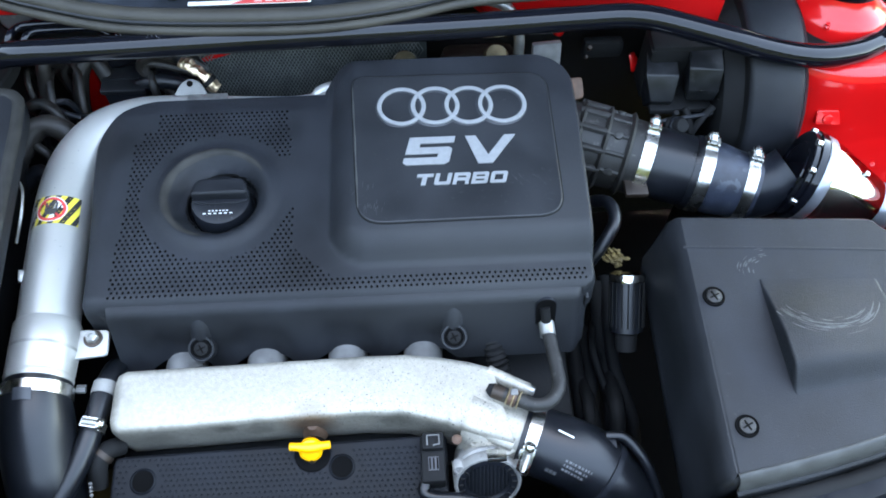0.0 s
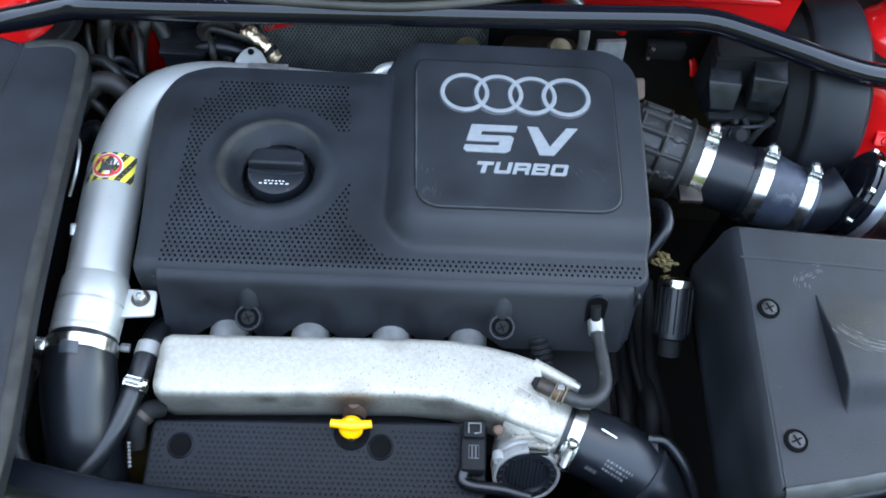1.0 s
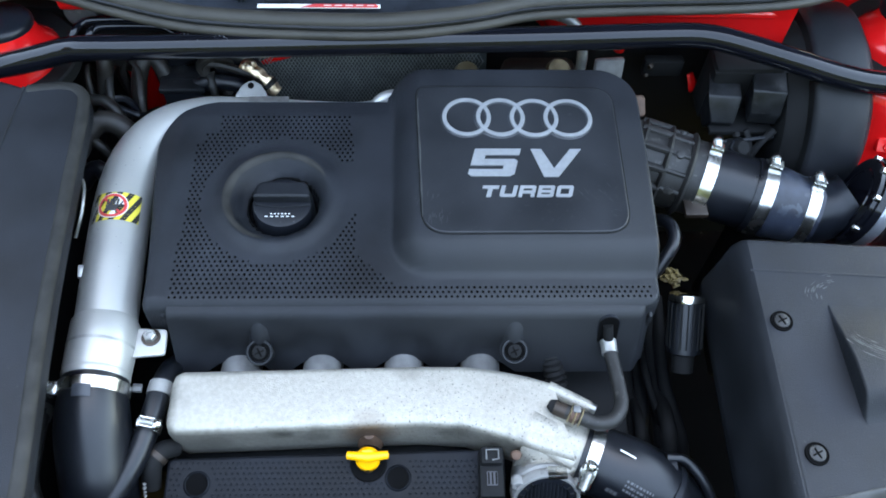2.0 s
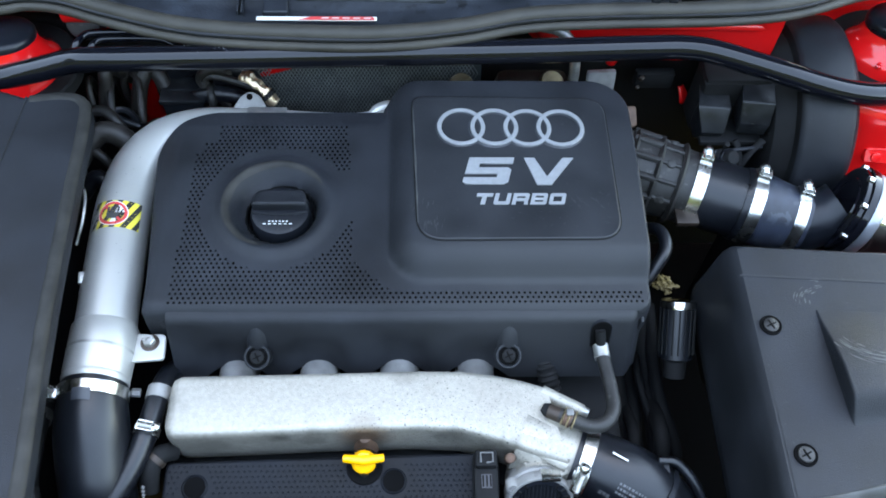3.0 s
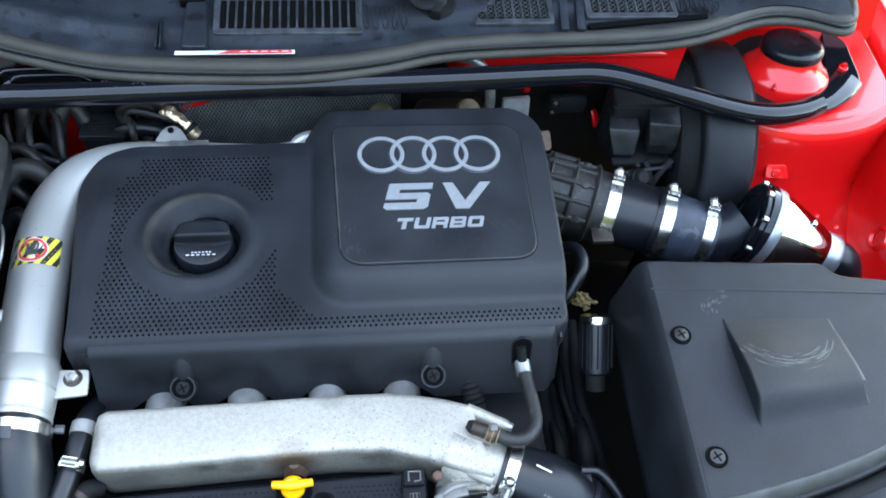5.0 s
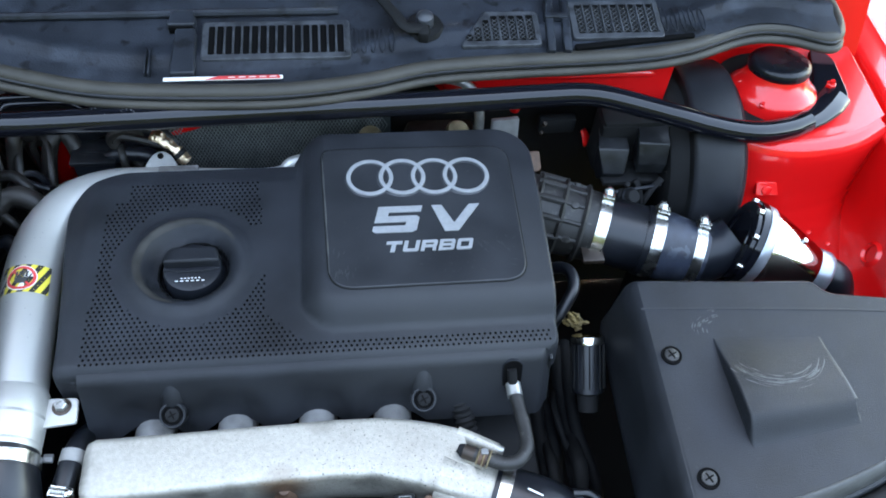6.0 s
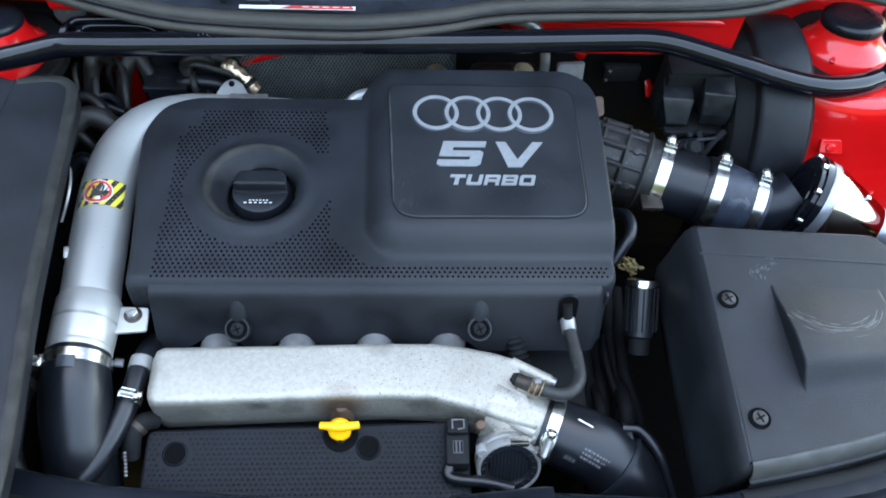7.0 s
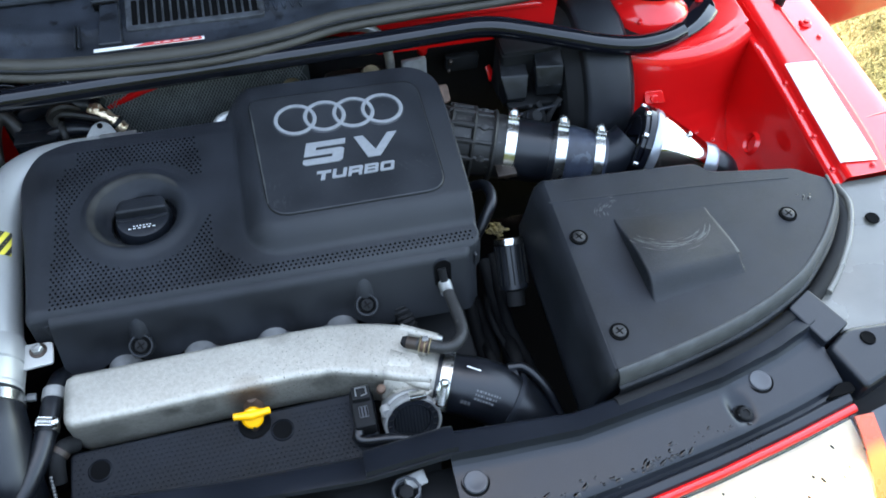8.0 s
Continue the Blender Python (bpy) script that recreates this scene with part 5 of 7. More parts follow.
    part("latch_mark", box(0.0865, 0.0955, -0.118, -0.106, 0.8449, 0.8455, 0), GREYPLASTIC, p)
    for k in range(3):
        part("latch_bar", box(0.0873 + k * 0.0032, 0.0886 + k * 0.0032, -0.117, -0.107, 0.8454, 0.846, 0), HOLE, p)
    part("lead", sweep(spline([(0.084, -0.124, 0.835), (0.082, -0.133, 0.834), (0.090, -0.138, 0.834), (0.115, -0.141, 0.834), (0.14, -0.146, 0.83)], 5), 0.0055, 10), RUBBER, p)
    single("sensor", disc(0.0046, 0.012, (0.112, -0.091, 0.842), (0, -0.3, 1), 0.002, 14), RUSTY, "small brown threaded sensor beside the plug", "sensor")
    # rubber elbow to the front
    e = thing("throttle_hose", "black moulded rubber throttle hose with small white print", "hose")
    path = spline([c0 + ax * 0.050, c0 + ax * 0.072, (0.213, -0.104, 0.827), (0.234, -0.116, 0.820), (0.252, -0.133, 0.806), (0.266, -0.155, 0.776), (0.274, -0.178, 0.73)], 7)
    part("tube", sweep(path, lambda f: 0.0312 + 0.0016 * sstep(0.12, 0.5, f), 30), RUBBER, e)
    # worn white print wrapped on the hose: three rows of bars and a dash
    pa, pb = Vector(path[11]), Vector(path[19])
    pax = (pb - pa).normalized()
    pside = pax.cross(Vector((0, 0, 1))).normalized()
    pup = pside.cross(pax)
    def mark(s, ang, w, h, m):
        def f(u, v):
            q = pa + pax * (s + w * u)
            a = radians(ang) - h * v / 0.0325
            rr = 0.0329 + 0.0012 * sstep(0.0, 0.035, s)
            return q + (pside * math.cos(a) + pup * math.sin(a)) * rr
        part("print_bar", grid(f, 3, 3), m, e)
    rnd = random.Random(12)
    for row in range(3):
        s = 0.004
        while s < 0.028 - 0.002 * row:
            w = rnd.uniform(0.0012, 0.0030)
            mark(s, 62 - 7.5 * row, w, 0.0022, PRINT)
            s += w + rnd.uniform(0.0006, 0.0014)
    for k in range(3):
        mark(-0.008 + 0.0036 * k, 36, 0.0030, 0.0042, SCUFF)
    mark(-0.012, 98, 0.0150, 0.0016, WHITE)
    hose_clamp(c0 + ax * 0.060, ax, 0.0322, 0.012, 42, "steel worm-drive clamp on the throttle hose", long=0.013)
    z = thing("cable_tie", "black cable tie round the throttle hose", "cable tie")
    tie_c, tie_a = Vector((0.240, -0.121, 0.8165)), Vector((0.80, -0.50, -0.33)).normalized()
    part("strap", lathe([(0.0330, -0.003), (0.0346, -0.0025), (0.0346, 0.0025), (0.0330, 0.003)], tie_c, tie_a, 40), PLASTIC_SMOOTH, z)
    part("lock", turn(box(-0.005, 0.005, -0.004, 0.004, -0.003, 0.004, 0.001), Matrix.Translation((0.247, -0.103, 0.843))), PLASTIC_SMOOTH, z)
    single("coolant_lead", sweep(spline([(0.243, -0.095, 0.845), (0.262, -0.098, 0.842), (0.28, -0.12, 0.83), (0.295, -0.155, 0.80)], 6), 0.0045, 10), RUBBER, "thin black hose running past the throttle hose", "hose")


def build_breather():
    t = thing("breather_hose", "dusty black breather hose with silver crimp and yellowed clamp", "hose")
    part("tube", sweep(spline([(0.2005, 0.004, 0.866), (0.2025, -0.015, 0.866), (0.2045, -0.040, 0.868), (0.2035, -0.058, 0.870), (0.195, -0.070, 0.871), (0.182, -0.073, 0.871), (0.168, -0.068, 0.871), (0.155, -0.062, 0.871)], 8), 0.0063, 16), RUBBER_DULL, t)
    part("steel_pipe", sweep([(0.1980, 0.014, 0.884), (0.1990, 0.0095, 0.877), (0.2003, 0.0045, 0.8670)], 0.0046, 14), DARK, t)
    part("crimp", sweep([(0.2003, 0.007, 0.8662), (0.2008, -0.006, 0.866)], 0.0074, 18), ZINC, t)
    part("clamp", sweep([(0.1655, -0.0672, 0.871), (0.1595, -0.0638, 0.871)], 0.0078, 18), RUSTY, t)
    for k in range(3):
        part("clamp_wire", lathe([(0.0080, -0.0008), (0.0090, 0.0), (0.0080, 0.0008)], (0.1585 + 0.0045 * k, -0.0636 - 0.0020 * k, 0.871), (0.9, -0.43, 0), 18), BRASS, t)
    part("clamp_ear", box(0.1600, 0.1665, -0.0665, -0.0605, 0.8785, 0.8805, 0.0008), ALU_RUNNER, t)
    part("nipple", sweep([(0.157, -0.0630, 0.870), (0.146, -0.0575, 0.869)], 0.0066, 14), BROWN, t)
    part("bolt_head", disc(0.0062, 0.006, (0.1455, -0.0560, 0.866), (0, -0.2, 1), 0.001, 6), DARK, t)


def build_lower_cover():
    t = thing("lower_engine_cover", "dark textured plastic lower engine cover with round access holes", "engine cover")
    o = rounded([(-0.192, -0.172), (0.104, -0.172), (0.104, -0.081), (-0.192, -0.0875)], 0.006, 3)
    f = lambda x, y: 0.10 * (y + 0.09)
    part("panel", slab(o, 0.790, 0.830, 0.003, top=f), LOWER, t)
    d = bmesh.new()
    for j in range(7, 26):
        for i in range(58):
            x, y = -0.187 + 0.005 * i + 0.0025 * (j % 2), -0.198 + 0.0046 * j
            if x > 0.10 or math.hypot(x + 0.164, y + 0.110) < 0.015 or math.hypot(x - 0.010, y + 0.106) < 0.015 or y > -0.090:
                continue
            z = 0.8302 + f(x, y)
            v = [d.verts.new(p) for p in ((x - 0.0017, y, z), (x, y - 0.0017, z), (x + 0.0017, y, z), (x, y + 0.0017, z), (x, y, z + 0.0006))]
            for a in range(4):
                d.faces.new((v[a], v[(a + 1) % 4], v[4]))
    tagged(part("texture", d, LOWER, t, smooth=False), kind="stuff")
    for x, y in ((-0.164, -0.110), (0.010, -0.106)):
        z = 0.8302 + f(x, y)
        hole = part("access_hole", lathe([(0.0116, 0.0), (0.0108, 0.0012), (0.0100, 0.0016), (0.0095, 0.0012), (0.0092, 0.0)], (x, y, z), (0, -0.1, 1), 36), LOWER, t)
        part("hole_floor", lathe([(0.0093, 0.0005), (0.004, 0.0003), (0, 0.0003)], (x, y, z), (0, -0.1, 1), 32), HOLE, hole)
    s = thing("dipstick", "bright yellow plastic dipstick handle with two wings", "dipstick")
    c = Vector((-0.016, -0.0935, 0.842))
    part("ring", turn(lathe([(0, 0.004), (0.008, 0.004), (0.0105, 0.002), (0.0105, -0.003), (0.008, -0.005), (0, -0.005)], (0, 0, 0), (0, -0.75, 0.66), 28), Matrix.Translation(c)), YELLOW, s)
    part("grip", sweep([c + Vector((dx, 0.002 * abs(dx) / 0.018, 0.0058 + 0.018 * dx)) for dx in (-0.0182, -0.0176, -0.016, -0.012, -0.006, 0.0, 0.006, 0.012, 0.016, 0.0176, 0.0182)], lambda f: 0.0035 * min(1.0, 0.45 + 5.5 * min(f, 1 - f)) + 0.0012 * math.exp(-((f - 0.5) / 0.16) ** 2), 14), YELLOW, s)
    part("stem", sweep([c + Vector((0, -0.004, -0.004)), c + Vector((0, -0.006, -0.03))], 0.0045, 12), BROWN, s)
    part("tube_mouth", lathe([(0.0150, -0.004), (0.0162, 0.0005), (0.0150, 0.0015), (0, 0.001)], c + Vector((0.0, 0.0, -0.0125)), (0, -0.1, 1), 28), HOLE, s)


def build_engine_block():
    t = thing("engine_block", "dark grimy engine block below the covers", "engine")
    part("head", box(-0.20, 0.225, 0.02, 0.29, 0.60, 0.848, 0.008), DARK, t)
    part("crankcase", box(-0.20, 0.23, -0.10, 0.30, 0.43, 0.79, 0.01), DARK, t)
    part("gearbox", box(-0.56, -0.20, -0.05, 0.28, 0.43, 0.66, 0.02), DARK, t)
    rnd = random.Random(8)
    # looms between the engine and the air box
    for i in range(9):
        x = 0.25 + 0.011 * (i % 5)
        pts = [(x + rnd.uniform(-0.01, 0.01), 0.10 + rnd.uniform(-0.03, 0.05), 0.68 + rnd.uniform(0, 0.05)), (x + rnd.uniform(-0.005, 0.012), 0.03, 0.72 + rnd.uniform(-0.03, 0.03)), (x + rnd.uniform(0, 0.02), -0.04, 0.71 + rnd.uniform(-0.04, 0.02)), (x + rnd.uniform(0, 0.02), -0.11, 0.61 + rnd.uniform(-0.04, 0.04))]
        single("wiring_loom", sweep(spline(pts, 6), rnd.uniform(0.004, 0.009), 10), DARK, "black corrugated wiring loom between engine and air box", "cable", "engine looms")
    for i in range(7):
        x, y = rnd.uniform(-0.345, -0.20), rnd.uniform(0.29, 0.36)
        z = rnd.uniform(0.80, 0.87)
        pts = [(x + rnd.uniform(-0.03, 0.03), y + rnd.uniform(-0.02, 0.02), z - 0.03), (x, y, z), (x + rnd.uniform(0.01, 0.05), y + rnd.uniform(-0.03, 0.03), z + rnd.uniform(-0.015, 0.015)), (x + rnd.uniform(0.04, 0.08), y + rnd.uniform(-0.03, 0.03), z - 0.04)]
        single("corner_cable", sweep(spline(pts, 6), rnd.uniform(0.003, 0.006), 8), (GREYHOSE, RUBBER)[i % 2], "thin dusty cable in the dark corner of the bay", "cable", "corner cables")
    c = thing("corrugated_hose", "short black corrugated hose below the engine cover", "hose")
    part("tube", sweep([(0.151 + 0.0004 * k, 0.006 - 0.0013 * k, 0.838 - 0.0010 * k) for k in range(41)], lambda f: 0.0095 + 0.0013 * math.sin(f * 75), 16), DARK, c)
    b = thing("breather_filter", "small black crankcase breather filter with chrome cap", "filter")
    part("element", lathe([(0.0165, -0.055), (0.0172, -0.004), (0.0165, 0.0)], (0.292, 0.069, 0.834), (0.03, 0.78, 0.62), 36), RUBBER, b)
    for k in range(18):
        a = 2 * math.pi * k / 18
        q = Vector((0, 0, 1)).rotation_difference(Vector((0.03, 0.78, 0.62)).normalized())
        p = [Vector((0.292, 0.069, 0.834)) + q @ Vector((0.0172 * math.cos(a), 0.0172 * math.sin(a), h)) for h in (-0.05, -0.005)]
        part("pleat", sweep(p, 0.0008, 6), DARK, b)
    part("cap", lathe([(0.0178, -0.004), (0.0182, 0.0), (0.0170, 0.0035), (0.012, 0.0042), (0, 0.0042)], (0.292, 0.069, 0.834), (0.03, 0.78, 0.62), 36), CHROME, b)
    part("neck", lathe([(0.0105, -0.075), (0.0112, -0.058), (0.0150, -0.055)], (0.292, 0.069, 0.834), (0.03, 0.78, 0.62), 24), DARK, b)
    single("oil_cooler_hose", sweep(spline([(0.262, 0.18, 0.80), (0.285, 0.160, 0.832), (0.290, 0.135, 0.835), (0.275, 0.112, 0.825), (0.255, 0.095, 0.80)], 6), 0.0068, 14), RUBBER, "curved dusty black hose beside the engine cover", "hose")
    y = bmesh.new()
    rnd = random.Random(5)
    for i in range(120):
        bmesh.ops.create_icosphere(y, subdivisions=1, radius=rnd.uniform(0.0010, 0.0026), matrix=Matrix.Translation((0.288 + rnd.gauss(0, 0.0048), 0.103 + rnd.gauss(0, 0.0040), 0.815 + rnd.gauss(0, 0.0025))) @ Matrix.Diagonal((rnd.uniform(0.6, 1.8), rnd.uniform(0.6, 1.4), 0.7, 1)))
    single("loom_wrap", y, MUSTARD, "mustard yellow crumbling foam wrap on a loom", "foam wrap")
    g = thing("turbo_heat_shield", "tarnished shiny heat shield piece behind the engine cover", "heat shield")
    fo = sweep(spline([(-0.160, 0.322, 0.893), (-0.151, 0.318, 0.892), (-0.142, 0.313, 0.888), (-0.133, 0.308, 0.880), (-0.126, 0.304, 0.868)], 7), lambda f: 0.0064 + 0.0012 * math.sin(9 * f), 20, flat=0.7)
    for v in fo.verts:
        v.co += Vector((1, 1, 1)) * 0.0022 * noise.noise(v.co * 160) + Vector((0, 0, 0.0016)) * noise.noise(v.co * 330)
    part("shield", fo, COPPER, g, sharp=20)
    part("band", sweep([(-0.1335, 0.3082, 0.8805), (-0.1305, 0.3065, 0.8765)], 0.0088, 16, flat=0.78), DARK, g)
    tab_at = pose(-0.152, 0.290, 0.878, 30, 0, 0)
    part("bolt_tab", turn(slab(rounded([(-0.017, -0.004), (0.022, -0.004), (0.013, 0.012), (0.003, 0.017), (-0.007, 0.012)], 0.005, 4), -0.0015, 0.0015, 0.0008), tab_at), ALU_DULL, g)
    part("bolt_hole", turn(disc(0.0034, 0.001, (0.002, 0.0105, 0.0014), (0, 0, 1), 0.0003, 14), tab_at), HOLE, g)
    for x, z in ((0.080, 0.892), (0.179, 0.896)):
        single("union", lathe([(0.006, -0.02), (0.013, -0.012), (0.014, 0.0), (0.011, 0.006), (0, 0.007)], (x, 0.318, z - 0.008), (0, -0.3, 1), 20), BRASS, "yellowed brass union behind the engine cover", "union", "brass unions")
    single("engine_bracket", turn(box(-0.016, 0.016, -0.004, 0.004, -0.06, 0.012, 0.002), pose(0.235, 0.325, 0.885, -12, 0, 5)), ALU_RUNNER, "bare grey metal engine bracket", "bracket")
    single("coil_cover", box(0.12, 0.205, 0.325, 0.36, 0.78, 0.872, 0.012), BROWN, "brown tarnished exhaust heat shield behind the engine cover", "heat shield")
    single("steel_line", sweep(spline([(0.195, 0.33, 0.82), (0.205, 0.328, 0.88), (0.20, 0.335, 0.92), (0.18, 0.345, 0.94), (0.12, 0.348, 0.943), (0.08, 0.344, 0.935)], 6), 0.006, 10), ZINC, "grey steel line behind the brace", "pipe")


def build_brace():
    t = thing("strut_brace", "gloss black tubular strut brace across the bay", "strut brace")
    path = spline([(-0.47, 0.288, 0.918), (-0.406, 0.285, 0.924), (-0.376, 0.288, 0.928), (-0.345, 0.290, 0.936), (-0.320, 0.291, 0.943), (-0.293, 0.289, 0.948), (-0.227, 0.289, 0.950), (0.0, 0.297, 0.950), (0.16, 0.3025, 0.950), (0.27, 0.3075, 0.950), (0.310, 0.3085, 0.9495), (0.340, 0.304, 0.948), (0.388, 0.292, 0.941), (0.418, 0.284, 0.936), (0.450, 0.277, 0.929), (0.484, 0.273, 0.922), (0.518, 0.274, 0.917), (0.555, 0.283, 0.913), (0.580, 0.294, 0.911)], 7)
    part("tube", sweep(path, 0.0128, 22), BRACE, t)
    part("foot", sweep(spline([(0.552, 0.282, 0.913), (0.592, 0.302, 0.910), (0.618, 0.322, 0.908), (0.636, 0.340, 0.906)], 5), lambda f: 0.0130 + 0.0055 * sstep(0, 0.8, f), 20, flat=0.40), BRACE, t)
    part("foot", sweep(spline([(-0.455, 0.288, 0.919), (-0.49, 0.290, 0.912), (-0.52, 0.31, 0.908)], 5), lambda f: 0.0135 + 0.008 * f, 20, flat=0.45), BRACE, t)
    ring = part("mount_plate", slab(rounded([(0.598, 0.296), (0.650, 0.333), (0.655, 0.405), (0.632, 0.425), (0.618, 0.37), (0.598, 0.325)], 0.012, 4), 0.890, 0.9090, 0.001), BRACE, t)
    part("nut", lathe([(0.0060, 0), (0.0060, 0.005), (0.005, 0.006), (0.003, 0.006), (0.003, 0.010), (0, 0.010)], (0.630, 0.350, 0.9105), (0, 0, 1), 6), RED, t)
    rnd = random.Random(17)
    for i in range(9):
        x, a0, w, l = -0.170 + rnd.gauss(0, 0.010), rnd.uniform(1.0, 1.9), rnd.uniform(0.0004, 0.0012), rnd.uniform(0.08, 0.35)
        part("scratch", grid(lambda u, v: Vector((x + w * u + 0.002 * v, 0.2908 + 0.0130 * math.cos(a0 + l * v), 0.950 + 0.0130 * math.sin(a0 + l * v))), 1, 5), SCUFF, t)


# ---- right-hand side ----
def build_intake_tract():
    A = Vector((0.336, 0.2135, 0.830))
    ax = Vector((0.94, -0.32, -0.07)).normalized()
    at = lambda s: A + ax * s
    t = thing("intake_hose", "dusty black moulded rubber intake hose with raised ribs", "hose")
    part("tube", sweep([at(-0.10), at(-0.08), at(-0.045), at(-0.02), at(0.0)], lambda f: 0.043 - 0.003 * f, 40), RUBBER_DULL, t)
    for s in (-0.078, -0.050, -0.024):
        part("rib", sweep([at(s - 0.003), at(s), at(s + 0.003)], lambda f: 0.0435 + 0.0032 * math.sin(math.pi * f), 40), RUBBER_DULL, t)
    side = ax.cross(Vector((0, 0, 1))).normalized()
    up = side.cross(ax)
    for a in (20, 48, 76, 104, 132, 160, 200):
        d = side * math.cos(radians(a)) + up * math.sin(radians(a))
        part("rib", sweep([at(-0.082) + d * 0.0432, at(-0.048) + d * 0.0428], 0.0042, 8, flat=0.8), RUBBER_DULL, t)
        part("rib", sweep([at(-0.047) + d * 0.0412, at(-0.026) + d * 0.0410], 0.0026, 8), RUBBER_DULL, t)
        if a % 8 == 4:
            part("knob", disc(0.005, 0.005, at(-0.038) + d * 0.0395, d, 0.001, 10), RUBBER_DULL, t)
    h = thing("coupler_hose", "smooth black rubber coupler hose in the intake", "hose")
    part("tube", sweep([at(-0.006), at(0.02), at(0.04), at(0.058)], lambda f: 0.0392 - 0.0005 * f, 40), RUBBER, h)
    part("lip", sweep([at(0.046), at(0.051), at(0.055)], lambda f: 0.0402 + 0.001 * math.sin(math.pi * f), 40), RUBBER, h)
    s = thing("silicone_reducer", "blue-black silicone reducer hose with pale smears", "hose")
    part("tube", sweep([at(0.053), at(0.075), at(0.095), at(0.118)], lambda f: 0.0398 - 0.0045 * sstep(0.2, 0.9, f), 40), SILICONE, s)
    hose_clamp(at(-0.003), ax, 0.0405, 0.014, 108)
    hose_clamp(at(0.0594), ax, 0.0402, 0.014, 108)
    hose_clamp(at(0.1074), ax, 0.0358, 0.013, 108)
    part("joint_block", turn(box(-0.012, 0.012, -0.014, 0.014, -0.0035, 0.0035, 0.0015), Matrix.Translation(at(-0.006) + up * 0.006 + side * 0.041)), BROWN, t)
    mouth = at(0.116)
    ax = Vector((0.90, -0.37, -0.20)).normalized()
    A = Vector((0.4930, 0.1782, 0.841)) - ax * 0.149
    at = lambda s: A + ax * s
    side = ax.cross(Vector((0, 0, 1))).normalized()
    up = side.cross(ax)
    m = thing("air_flow_meter", "gloss black air flow meter housing with steel bolts", "air flow meter")
    part("barrel", sweep(spline([mouth - ax * 0.010, mouth, mouth.lerp(at(0.139), 0.55) + ax * 0.004, at(0.1395)], 6), lambda f: 0.0325 - 0.0035 * sstep(0.3, 0.9, f), 40), SLAM, m)
    part("shoulder", lathe([(0.0, 0.1388), (0.0300, 0.1388), (0.0310, 0.1375), (0.0335, 0.1375), (0.0345, 0.1388), (0.0450, 0.1388), (0.0465, 0.1400), (0.0465, 0.1445)], A, ax, 48), BRACE, m)
    part("flange", lathe([(0.044, 0.1445), (0.0495, 0.1455), (0.0495, 0.1525), (0.047, 0.1535)], A, ax, 40), BRACE, m)
    for a in (12, 58, 98, 138, 186, 232):
        d = side * math.cos(radians(a)) + up * math.sin(radians(a))
        part("bolt", lathe([(0.0038, 0), (0.0038, 0.005), (0.002, 0.0062), (0, 0.0062)], at(0.1445) + d * 0.0462, -ax, 12), STEEL, m)
    f = thing("cone_filter", "polished chrome cone of an air filter with rubber base", "air filter")
    part("base_ring", lathe([(0.0480, 0.154), (0.0485, 0.1555), (0.0475, 0.164), (0.0462, 0.1655)], A, ax, 44), BAND, f)
    part("cone", lathe([(0.0462, 0.1655), (0.0452, 0.173), (0.0385, 0.194), (0.0295, 0.221), (0.0255, 0.231)], A, ax, 48), CHROME, f)
    part("end_cap", lathe([(0.0255, 0.229), (0.0262, 0.232), (0.0262, 0.244), (0.024, 0.248), (0, 0.248)], A, ax, 36), BAND, f)
    part("clip", disc(0.0032, 0.004, at(0.200) + up * 0.0365, up, 0.001, 8), STEEL, f)
    single("intake_baffle", box(0.400, 0.520, 0.100, 0.240, 0.55, 0.772, 0.01), DARK, "black plastic baffle below the intake hoses", "baffle")
    single("filter_duct", sweep(spline([at(0.243), at(0.258), at(0.270) - Vector((0, 0, 0.02)), at(0.284) - Vector((0, 0.0, 0.06))], 5), 0.021, 24), RUBBER, "black rubber duct beyond the chrome cone", "duct")


AB = [(0.321, 0.092), (0.509, 0.081), (0.519, 0.066), (0.617, 0.051), (0.630, 0.040), (0.650, 0.028), (0.645, -0.002), (0.617, -0.040), (0.588, -0.068), (0.555, -0.093), (0.505, -0.117), (0.447, -0.136), (0.380, -0.151), (0.318, -0.162)]


